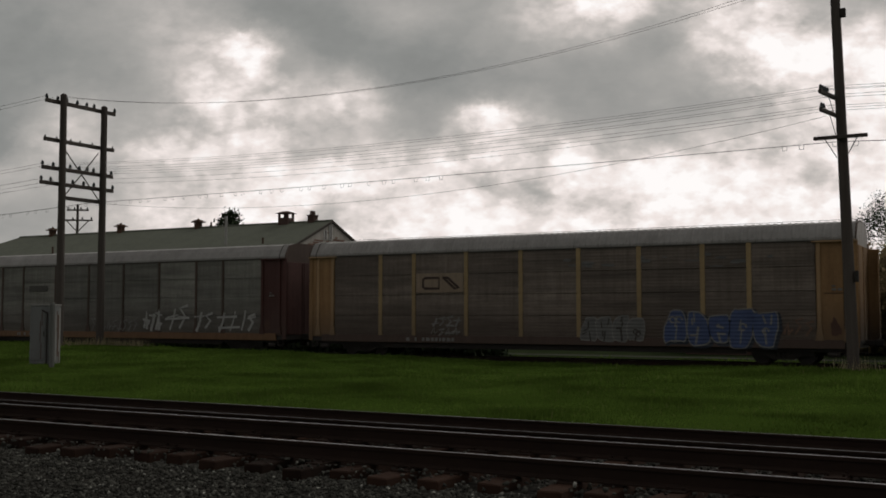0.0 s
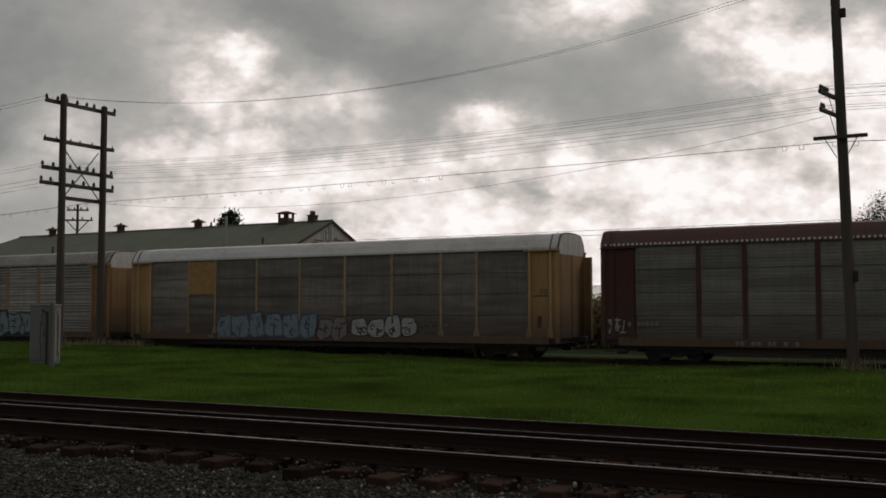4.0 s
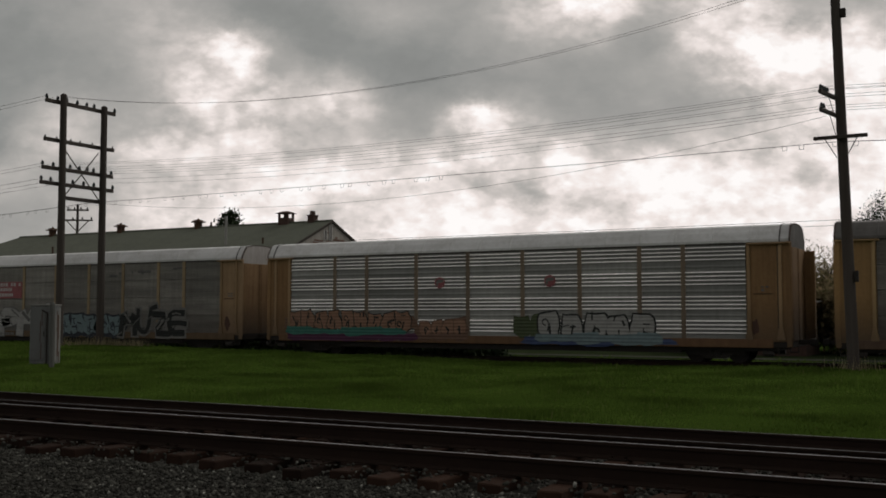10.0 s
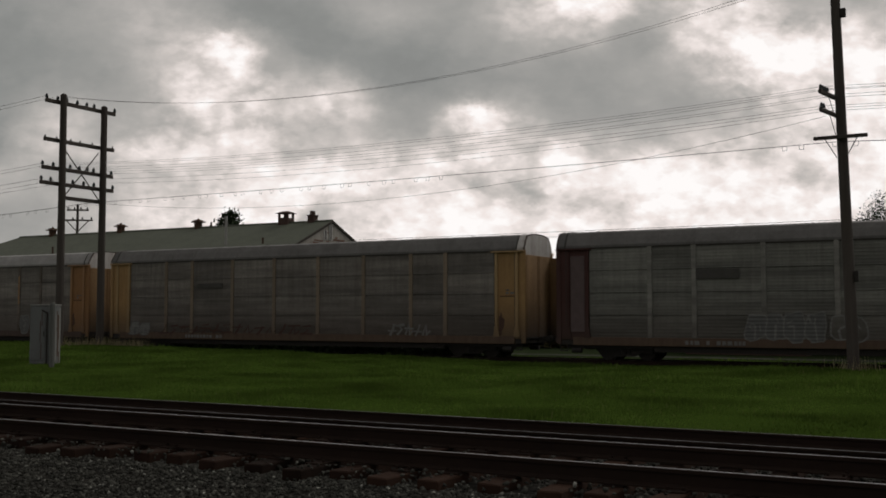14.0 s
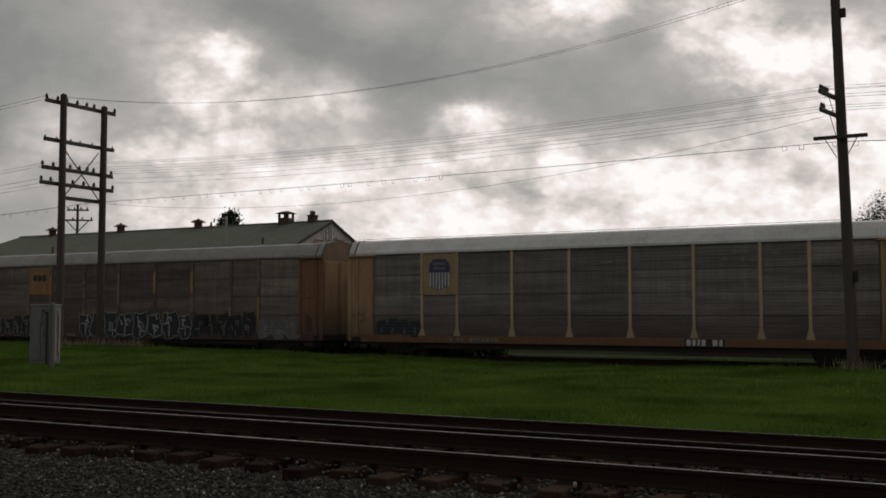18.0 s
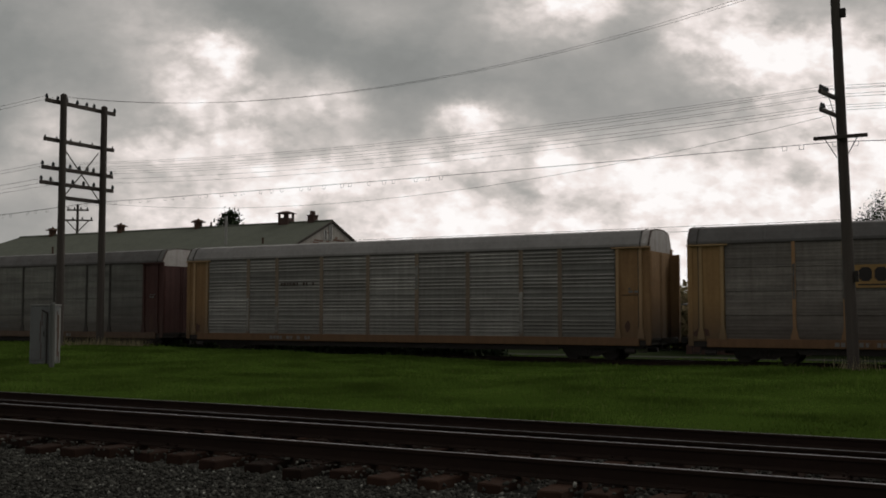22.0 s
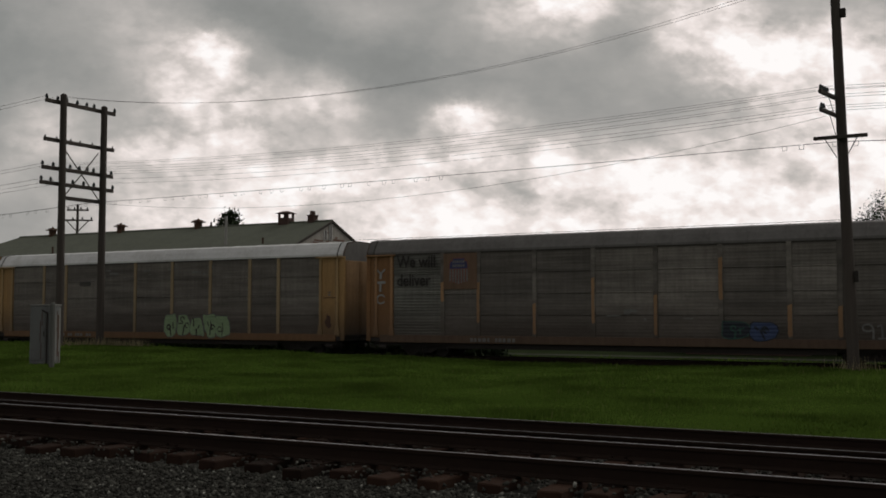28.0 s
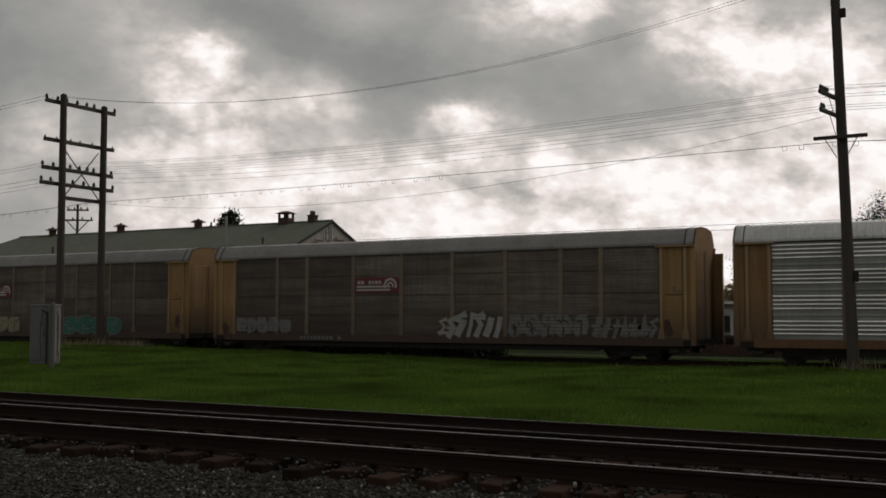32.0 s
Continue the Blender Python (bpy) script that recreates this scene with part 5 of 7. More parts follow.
def coupler_mesh():
    bm = BM()
    box(bm, 0.0, 0.62, -0.09, 0.09, -0.1, 0.1, 0.02)
    box(bm, 0.45, 0.75, -0.17, 0.17, -0.15, 0.15, 0.05)
    return bm


# ---- marks on the sides ----
OUT = -SIDE - 0.057


def flat(bm, pts, out):
    """A thin plate cut to an outline of (x, z)."""
    a = [bm.verts.new((x, out, z)) for x, z in pts]
    b = [bm.verts.new((x, out + 0.006, z)) for x, z in pts]
    bm.faces.new(a)
    bm.faces.new(b[::-1])
    for i in range(len(pts)):
        j = (i + 1) % len(pts)
        bm.faces.new((a[i], a[j], b[j], b[i]))


def sign(name, car, x0, x1, z0, z1, colour, label="", out=0.0):
    bm = BM()
    box(bm, x0, x1, OUT - 0.012 - out, OUT + 0.01 - out, z0, z1, 0.003)
    return part(name, bm, colour, car, label)


def ribbon(bm, pts, w, out):
    """A sprayed line: a flat band of even width along points (x, z)."""
    p = [Vector(q) for q in pts]
    if len(p) < 2:
        return
    lft, rgt = [], []
    for i, q in enumerate(p):
        d = (p[min(i + 1, len(p) - 1)] - p[max(i - 1, 0)])
        d = d.normalized() if d.length > 1e-6 else Vector((1, 0))
        n = Vector((-d.y, d.x)) * w / 2
        e = d * (w * 0.4) * (-1 if i == 0 else 1 if i == len(p) - 1 else 0)
        lft.append(bm.verts.new((q.x + n.x + e.x, out, q.y + n.y + e.y)))
        rgt.append(bm.verts.new((q.x - n.x + e.x, out, q.y - n.y + e.y)))
    for i in range(len(p) - 1):
        bm.faces.new((lft[i], rgt[i], rgt[i + 1], lft[i + 1]))


GLYPHS = {
    "A": ("0,0 0.4,1 0.6,1 1,0", "0.2,0.4 0.8,0.4"), "C": ("0.95,0.8 0.7,1 0.3,1 0,0.7 0,0.3 0.3,0 0.7,0 0.95,0.2",),
    "E": ("0.9,1 0.1,1 0,0.5 0.1,0 0.9,0", "0,0.5 0.75,0.52"), "M": ("0,0 0.1,1 0.5,0.35 0.9,1 1,0",),
    "P": ("0,0 0,1 0.7,1 0.95,0.75 0.7,0.5 0.05,0.45",), "T": ("0,0.95 1,1", "0.5,1 0.45,0"), "U": ("0,1 0.05,0.2 0.4,0 0.8,0.1 0.95,1",),
    "Y": ("0,1 0.5,0.5 1,1", "0.5,0.5 0.45,0"), "Z": ("0,0.95 0.95,1 0.05,0.05 1,0",),
    "1": ("0.2,0.8 0.5,1 0.5,0", "0.2,0 0.8,0"), "9": ("0.9,0 0.95,0.7 0.7,1 0.2,0.95 0.1,0.6 0.5,0.45 0.9,0.6",), "7": ("0,1 1,1 0.4,0",)}


def strokes_of(word, x0, x1, z0, z1, rnd, wild):
    n = len(word)
    cell = (x1 - x0) / n
    for i, ch in enumerate(word):
        if ch == " ":
            continue
        lean = rnd.uniform(-0.12, 0.2) * wild
        dz, hh = rnd.uniform(-0.06, 0.06) * wild, 1 + rnd.uniform(-0.12, 0.08) * wild
        for s in GLYPHS[ch]:
            pts = []
            for pair in s.split():
                a, b = (float(q) for q in pair.split(","))
                a, b = a + rnd.uniform(-0.05, 0.05) * wild, b + rnd.uniform(-0.04, 0.04) * wild
                pts.append((x0 + cell * (i + 0.10 + 0.80 * (a + lean * b)), z0 + (z1 - z0) * (0.08 + 0.84 * (b * hh + dz))))
            # rounded by cutting the corners once
            soft = [pts[0]]
            for p, q in zip(pts, pts[1:]):
                soft += [(p[0] * 0.75 + q[0] * 0.25, p[1] * 0.75 + q[1] * 0.25), (p[0] * 0.25 + q[0] * 0.75, p[1] * 0.25 + q[1] * 0.75)]
            yield soft + [pts[-1]]


def graffiti(car, word, x0, x1, z0, z1, fill, edge=None, seed=0, weight=0.24, wild=1.0, rim=0.13):
    """Sprayed lettering: swollen letter bodies with an edge line, and quick inner strokes."""
    rnd = random.Random(seed * 31 + len(word) * 7)
    cell = (x1 - x0) / len(word)
    bubble = edge is not None
    for i, ch in enumerate(word):
        if ch == " ":
            continue
        a0, a1 = x0 + cell * (i - 0.06), x0 + cell * (i + 1.06)
        strokes = list(strokes_of(ch, a0, a1, z0, z1, rnd, wild * 1.5))
        step = 0.0012 * (i % 5)
        if bubble:
            w = weight * min(cell, (z1 - z0) * 0.8) * 1.15
            # quick spurs off the letter ends
            for s in list(strokes):
                if rnd.random() < 0.55:
                    (ax, az), q = s[-1], rnd.choice(((0.3, 0.12), (-0.25, -0.1), (0.1, -0.2), (0.28, -0.05)))
                    s.append((ax + q[0] * cell, max(az + q[1], z0 - 0.1)))
            letter = None
            for k, s in enumerate(strokes):
                wk = w * rnd.uniform(0.75, 1.3)
                bm = BM()
                ribbon(bm, s, wk + rim, OUT - step - 0.0002 * k)
                if letter is None:
                    letter = part("letter", bm, edge, car)
                else:
                    part("letter_edge", bm, edge, letter)
                bm = BM()
                ribbon(bm, s, wk, OUT - 0.007 - step - 0.0002 * k)
                part("letter_fill", bm, fill, letter)
                if rnd.random() < 0.5:
                    bm = BM()
                    a, b = s[len(s) // 3], s[len(s) // 2]
                    ribbon(bm, [a, b], wk * 0.35, OUT - 0.0075 - step - 0.0002 * k)
                    part("letter_glint", bm, edge, letter)
            # quick overspray strokes across the letter
            for k in range(3):
                ax, az = rnd.uniform(a0, a1), rnd.uniform(z0 + 0.1, z1 - 0.1)
                bx, bz = ax + rnd.uniform(-0.5, 0.5) * cell, min(max(az + rnd.uniform(-0.5, 0.5), z0), z1 + 0.1)
                bm = BM()
                ribbon(bm, [(ax, az), ((ax + bx) / 2 + rnd.uniform(-0.1, 0.1), (az + bz) / 2 + rnd.uniform(-0.1, 0.1)), (bx, bz)], rnd.uniform(0.04, 0.09), OUT - 0.0079 - step - 0.0002 * k)
                part("overspray", bm, edge if k else fill, letter)
        else:
            w = weight * min(cell, (z1 - z0) * 0.9)
            for k, s in enumerate(strokes):
                bm = BM()
                ribbon(bm, s, w * rnd.uniform(0.6, 1.2), OUT - 0.004 - 0.0004 * k)
                part("sprayed_stroke", bm, fill, car)


def blob(bm, cx, cz, hx, hz, out, rnd, grow=0.0, spiky=0.0, lean=0.0):
    """One swollen letter body: a rounded, uneven outline."""
    n = 22
    wob = [rnd.uniform(0.86, 1.1) for _ in range(6)]
    ph = rnd.uniform(0, 6.28)
    pts = []
    for k in range(n):
        a = 2 * math.pi * k / n
        c, q = math.cos(a), math.sin(a)
        r = wob[int(k * 6 / n)] * (1 + 0.07 * math.sin(3 * a + ph))
        if spiky:
            r *= 1 + spiky * (0.22 if k % 4 == 0 else -0.10 if k % 4 == 2 else 0.0)
        x = (hx * r) * math.copysign(abs(c) ** 0.6, c)
        z = (hz * r) * math.copysign(abs(q) ** 0.6, q)
        d = math.hypot(x, z)
        x, z = x * (1 + grow / d), z * (1 + grow / d)
        pts.append((cx + x + lean * z, max(cz + z, 0.6)))
    mid = bm.verts.new((cx, out, cz))
    ring = [bm.verts.new((x, out, z)) for x, z in pts]
    for i in range(n):
        bm.faces.new((mid, ring[i], ring[(i + 1) % n]))


def piece(car, n, x0, x1, z0, z1, fill, edge, seed, rim=0.06, spiky=0.0, shade=None, marks=4, mark=None):
    """A sprayed piece of n swollen shapes side by side: rim, body and quick lines inside."""
    rnd = random.Random(seed * 17 + n)
    cell = (x1 - x0) / n
    for i in range(n):
        cx = x0 + cell * (i + 0.5) + rnd.uniform(-0.06, 0.06) * cell
        top = z1 - rnd.uniform(0, 0.16) * (z1 - z0)
        low = z0 + rnd.uniform(0, 0.08) * (z1 - z0)
        hx, hz, cz = cell * rnd.uniform(0.44, 0.53), (top - low) / 2, (top + low) / 2
        lean = rnd.uniform(-0.15, 0.2)
        step = 0.004 * ((i * 5) % n)
        state = rnd.random()
        if shade:
            bm = BM()
            blob(bm, cx + 0.1, cz - 0.08, hx, hz, OUT + 0.004 - 0.0004 * i, random.Random(state), rim * 1.6, spiky, lean)
            part("letter_shade", bm, shade, car)
        bm = BM()
        blob(bm, cx, cz, hx, hz, OUT - step, random.Random(state), rim, spiky, lean)
        letter = part("letter", bm, edge, car)
        bm = BM()
        blob(bm, cx, cz, hx, hz, OUT - 0.0018 - step, random.Random(state), 0.0, spiky, lean)
        part("letter_fill", bm, fill, letter)
        for k in range(marks):
            ax, az = cx + rnd.uniform(-0.55, 0.55) * hx, cz + rnd.uniform(-0.6, 0.6) * hz
            kind = rnd.random()
            if k == 0:
                # the notch that parts the legs of the shape
                pts = [(cx + rnd.uniform(-0.2, 0.2) * hx, cz - 0.9 * hz), (cx + rnd.uniform(-0.15, 0.15) * hx, cz - rnd.uniform(-0.1, 0.35) * hz)]
            elif kind < 0.45:
                pts = [(ax, az), (ax + rnd.uniform(-0.1, 0.1), az + rnd.uniform(0.2, 0.6) * hz)]
            elif kind < 0.75:
                pts = [(ax - 0.3 * hx, az), (ax + rnd.uniform(0.1, 0.3) * hx, az + rnd.uniform(-0.1, 0.1))]
            else:
                r = 0.28 * min(hx, hz)
                pts = [(ax + r * math.cos(q), az + r * math.sin(q)) for q in [0.7 * j for j in range(8)]]
            bm = BM()
            ribbon(bm, pts, rnd.uniform(0.05, 0.1), OUT - 0.0028 - step - 0.0001 * k)
            part("inner_line", bm, mark or edge, letter)


def cloud(car, n, x0, x1, z0, z1, colour, seed, out=0.004):
    """A sprayed ground of n overlapping soft shapes."""
    rnd = random.Random(seed)
    cell = (x1 - x0) / n
    for i in range(n):
        bm = BM()
        blob(bm, x0 + cell * (i + 0.5), (z0 + z1) / 2 + rnd.uniform(-0.1, 0.1) * (z1 - z0), cell * rnd.uniform(0.55, 0.75), (z1 - z0) / 2 * rnd.uniform(0.6, 1.15), OUT + out - 0.0003 * i, random.Random(rnd.random()), 0.02, 0.6, rnd.uniform(-0.2, 0.2))
        part("sprayed_cloud", bm, colour, car)


def bar_mesh():
    bm = BM()
    flat(bm, [(0, 0), (1, 0), (1, 1), (0, 1)], 0.0)
    return bm


def tag(car, x0, x1, z0, z1, colour, seed=0, width=0.07, n=None):
    """A quick tag that nobody can read: leaning strokes, hooks and loops."""
    rnd = random.Random(seed * 7 + 1)
    n = n or max(3, int((x1 - x0) / 0.32))
    cell = (x1 - x0) / n
    for i in range(n):
        x, h = x0 + cell * (i + 0.5), z1 - z0
        a = z0 + rnd.uniform(0, 0.15) * h
        b = z1 - rnd.uniform(0, 0.3) * h
        kind = rnd.random()
        if kind < 0.4:
            pts = [(x - 0.2 * cell, a), (x + 0.1 * cell, (a + b) / 2), (x + 0.25 * cell, b)]
        elif kind < 0.7:
            pts = [(x + 0.35 * cell, b), (x - 0.3 * cell, b - 0.1 * h), (x + 0.2 * cell, (a + b) / 2), (x - 0.3 * cell, a)]
        else:
            pts = [(x - 0.35 * cell, a + 0.1 * h), (x, b), (x + 0.1 * cell, a), (x + 0.4 * cell, a + 0.3 * h)]
        bm = BM()
        ribbon(bm, pts, width * rnd.uniform(0.7, 1.6), OUT - 0.004 - 0.0004 * (i % 3))
        if rnd.random() < 0.6:
            z = rnd.uniform(a, b)
            ribbon(bm, [(x - 0.45 * cell, z), (x + 0.5 * cell, z + rnd.uniform(-0.1, 0.1) * h)], width * rnd.uniform(0.6, 1.2), OUT - 0.0056)
        part("sprayed_stroke", bm, colour, car)


def bars(car, x0, x1, z, h, colour, seed=0, name="mark"):
    """Small stencilled marks as plain bars."""
    rnd = random.Random(seed)
    x = x0
    while x < x1 - 0.05:
        w = rnd.uniform(0.10, 0.2)
        part(name, shared("mark", colour, bar_mesh), None, car, at=Matrix.Translation((x, OUT - 0.016, z)) @ Matrix.Diagonal((w, 1, h, 1)))
        x += w + rnd.choice((0.06, 0.06, 0.08, 0.3))


def lettering(car, text, x, z, size, colour, squeeze=1.0):
    cu = bpy.data.curves.new("lettering", "FONT")
    cu.body, cu.size, cu.extrude, cu.offset = text, size, 0.003, size * 0.018
    tmp = bpy.data.objects.new("lettering", cu)
    me = bpy.data.meshes.new_from_object(tmp)
    bpy.data.objects.remove(tmp)
    me.materials.clear()
    me.materials.append(MATS[colour])
    me.name = "lettering"
    return part("lettering", me, None, car, at=Matrix.Translation((x, OUT - 0.02, z)) @ Matrix.Rotation(radians(90), 4, "X") @ Matrix.Diagonal((squeeze, 1, 1, 1)))


def name_blocks(car, x0, x1, z, h, n, colour, slant=0.25):
    """A painted name as leaning plain blocks, the first and some others taller."""
    cell = (x1 - x0) / n
    for k in range(n):
        a, b = x0 + cell * (k + 0.12), x0 + cell * (k + 0.86)
        top = h if k in (0, n - 4) else h * 0.7
        bm = BM()
        flat(bm, [(a, z), (b, z), (b + slant * top, z + top), (a + slant * top, z + top)], OUT - 0.018)
        inner = [(a + 0.28 * (b - a), z + 0.3 * top), (a + 0.72 * (b - a), z + 0.3 * top), (a + 0.72 * (b - a) + slant * 0.4 * top, z + 0.7 * top), (a + 0.28 * (b - a) + slant * 0.4 * top, z + 0.7 * top)]
        block = part("name_block", bm, colour, car)
        if k != n - 4:
            bm = BM()
            flat(bm, [(x + slant * 0.3 * top, zz) for x, zz in inner], OUT - 0.022)
            part("block_eye", bm, "paint_maroon", block)


def outline_logo(car, x0, x1, z0, z1, colour):
    """A mark of two plain stroked shapes."""
    w, h = x1 - x0, z1 - z0
    for k, pts in enumerate((((0.06, 0.92), (0.0, 0.8), (0.0, 0.2), (0.06, 0.08), (0.44, 0.08), (0.44, 0.92), (0.06, 0.92)), ((0.56, 0.92), (0.68, 0.92), (0.98, 0.08), (0.86, 0.08), (0.56, 0.92)))):
        bm = BM()
        ribbon(bm, [(x0 + a * w, z0 + b * h) for a, b in pts], 0.12, OUT - 0.018 - 0.001 * k)
        part("logo_stroke", bm, colour, car)


def shield(car, x0, x1, z0, z1, ground="sign_red", pale="sign_white"):
    """Shield emblem: blue head with pale bars over red and white stripes."""
    w, h = x1 - x0, z1 - z0
    bm = BM()
    prof = ((0.04, 0.1), (0.30, 0.03), (0.5, -0.02), (0.70, 0.03), (0.96, 0.1), (0.98, 0.35), (1.0, 0.7), (0.96, 0.88), (0.86, 0.9), (0.80, 1.0), (0.20, 1.0), (0.14, 0.9), (0.04, 0.88), (0.0, 0.7), (0.02, 0.35))
    flat(bm, [(x0 + a * w, z0 + b * h) for a, b in prof], OUT - 0.020)
    s = part("emblem", bm, ground, car, "blue, red and white shield emblem")
    bm = BM()
    flat(bm, [(x0 + a * w, z0 + b * h) for a, b in ((0.05, 0.58), (0.95, 0.58), (0.955, 0.7), (0.92, 0.84), (0.82, 0.86), (0.77, 0.96), (0.23, 0.96), (0.18, 0.86), (0.08, 0.84), (0.045, 0.7))], OUT - 0.025)
    part("emblem_head", bm, "sign_navy", s)
    for k in range(7):
        bm = BM()
        a, low = 0.035 + k * 0.1425, 0.035 * abs(k - 3)
        flat(bm, [(x0 + q * w, z0 + r * h) for q, r in ((a, low), (a + 0.078, low), (a + 0.078, 0.56), (a, 0.56))], OUT - 0.025)
        part("stripe", bm, pale, s)
    for z in (0.80, 0.65):
        for k in range(6):
            bm = BM()
            a = 0.2 + k * 0.105
            flat(bm, [(x0 + q * w, z0 + r * h) for q, r in ((a, z), (a + 0.075, z), (a + 0.075, z + 0.09), (a, z + 0.09))], OUT - 0.029)
            part("emblem_bar", bm, "spray_pale", s)


def dark_logo(car, x0, x1, z0, z1, n, colour="sign_dark"):
    """A brand mark as plain chamfered blocks."""
    cell = (x1 - x0) / n
    for k in range(n):
        a, b = x0 + cell * (k + 0.08), x0 + cell * (k + 0.92)
        c = 0.22 * (z1 - z0)
        bm = BM()
        flat(bm, [(a + c, z0), (b - c, z0), (b, z0 + c), (b, z1 - c), (b - c, z1), (a + c, z1), (a, z1 - c), (a, z0 + c)], OUT - 0.018)
        part("logo_block", bm, colour, car)


def swoosh_logo(car, x0, x1, z0, z1, board):
    sign("logo_board", car, x0, x1, z0, z1, board)
    bm = BM()
    w, h = x1 - x0, z1 - z0
    for k in (0.22, 0.42):
        ribbon(bm, [(x0 + 0.05 * w, z0 + k * h), (x0 + 0.8 * w, z0 + k * h)], 0.11 * h, OUT - 0.018)
    arc = [(x0 + w * (0.82 + 0.13 * math.cos(a)), z0 + h * (0.45 + 0.42 * math.sin(a))) for a in [radians(d) for d in range(-10, 200, 20)]]
    ribbon(bm, arc, 0.13 * h, OUT - 0.0184)
    arc = [(x0 + w * (0.82 + 0.06 * math.cos(a)), z0 + h * (0.45 + 0.2 * math.sin(a))) for a in [radians(d) for d in range(-10, 200, 30)]]
    ribbon(bm, arc, 0.1 * h, OUT - 0.0188)
    part("logo", bm, "sign_white", car)
    bars(car, x0 + 0.06 * w, x0 + 0.6 * w, z0 + 0.58 * h, 0.2 * h, "sign_white", 4, "logo_bars")


def patches(car, x0, x1, z, colour="spray_pale", seed=0, n=14):
    """Pale worn scraps along the top of the side."""
    rnd = random.Random(seed)
    bm = BM()
    for _ in range(n):
        x, h, w = rnd.uniform(x0, x1), rnd.uniform(0.04, 0.16), rnd.uniform(0.1, 0.75)
        zz = z + rnd.uniform(-0.35, 0.15)
        flat(bm, [(x, zz), (x + w * 0.9, zz - 0.02), (x + w, zz + h * 0.7), (x + w * 0.4, zz + h), (x + 0.02, zz + h * 0.8)], OUT + 0.016)
    part("worn_paint", bm, colour, car)["kind"] = "stuff"


def car_carrier(n, panel, style, post, end, roof, ribbed, sill, flared, label, cap="cap_worn", bright=()):
    car = thing("car_carrier_wagon", pose(0, 0, 0), label, "railway wagon", "wagons of the train")
    post = {"paint_yellow": "post_yellow", "paint_tan": "post_tan", "paint_orange": "post_orange"}.get(post, post)
    door = {"paint_maroon": "end_maroon", "paint_brown": "end_maroon", "paint_red": "paint_maroon", "paint_white": "paint_pale"}.get(end, "end_rust")
    # the tail of the bright cars is a little longer
    tail = 0.22 if panel == "zinc_bright" else 0.1 if n in (1, 3) else 0.0
    for side in (-1, 1):
        turn = Matrix.Identity(4) if side < 0 else pose(BODY, 0, 0, 0, 0, 180)
        at = turn @ Matrix.Translation((0, -SIDE, 0))
        for k, (a, b) in enumerate(zip(POSTS, POSTS[1:])):
            st, pm = style, panel
            if k in bright:
                st, pm = bright[k]
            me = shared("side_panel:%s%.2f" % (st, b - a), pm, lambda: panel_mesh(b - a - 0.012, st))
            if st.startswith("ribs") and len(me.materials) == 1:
                me.materials.append(MATS[SIEVE_SHADE[pm]])
                me.materials.append(MATS["sieve_shade_bright"])
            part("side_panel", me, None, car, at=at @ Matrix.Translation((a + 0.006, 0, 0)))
        for a in POSTS[1:-1]:
            part("side_post", shared("side_post:%d" % flared, post, lambda: post_mesh(flared)), None, car, at=at @ Matrix.Translation((a, 0, 0)))
        part("end_panel", shared("end_panel:l", end, lambda: end_panel_mesh(1.54, False)), None, car, at=at @ Matrix.Translation((0.16, 0, 0)))
        for x0 in (0.72, 1.62, 25.12, 26.16 + tail):
            part("pilaster", shared("pilaster", EDGE.get(end, end), pilaster_mesh), None, car, at=at @ Matrix.Translation((x0, 0, 0)))
        for m4 in (Matrix.Translation((0.1, 0, 0)), Matrix.Translation((BODY - 0.2 + tail, 0, 0)) @ Matrix.Diagonal((-1, 1, 1, 1))):
            part("end_step", shared("end_step", "iron_black", step_mesh), None, car, at=at @ m4)
        part("end_panel", shared("end_panel:r%.2f" % tail, end, lambda: end_panel_mesh(1.58 + tail, True)), None, car, at=at @ Matrix.Translation((25.02, 0, 0)))
        for x0 in (0.60, 26.04 + tail):
            part("door_seam", shared("door_seam", "paint_dark", lambda: box(BM(), 0.0, 0.04, -0.03, -0.01, 1.04, 4.88)), None, car, at=at @ Matrix.Translation((x0, 0, 0)))
        part("latch_bar", shared("latch_bar", "rust_iron", lambda: box(BM(), 0.0, 0.75, -0.034, -0.01, 2.83, 2.87, 0.006)), None, car, at=at @ Matrix.Translation((25.3, 0, 0)))
        for x0 in (0.16, 24.88 + tail):
            part("end_eave", shared("end_eave", EDGE.get(end, end), lambda: box(BM(), 0.0, 1.68, -0.17, 0.0, Z_TOP - 0.06, Z_TOP - 0.005, 0.01)), None, car, at=at @ Matrix.Translation((x0, 0, 0)))
        part("side_sill", shared("side_sill", sill, lambda: box(BM(), 0.95, BODY - 0.75, -0.045, 0.05, Z_SILL0, Z_SILL1 + 0.015, 0.01)), None, car, at=at)
        # dark strip painted in for the shadow gap under the eave
        part("roof_rail", shared("roof_rail", "paint_dark", lambda: box(BM(), 1.8, BODY - 1.8, -0.03, 0.06, Z_TOP - 0.03, 5.0)), None, car, at=at)
        for x in (0.27, 26.49 + tail):
            part("corner_post", shared("corner_post", end, lambda: box(BM(), -0.11, 0.11, -0.055, -0.013, 0.7, Z_TOP + 0.02, 0.01)), None, car, at=at @ Matrix.Translation((x, 0, 0)))
    part("roof", shared("roof:%d%.2f" % (ribbed, tail), roof, lambda: roof_mesh(ribbed, tail)), None, car)
    for x, rz in ((BODY - 0.26 + tail, 0), (0.2, 180)):
        e = pose(x, 0, 0, 0, 0, rz)
        part("roof_end", shared("roof_end", cap, roof_end_mesh), None, car, at=e)
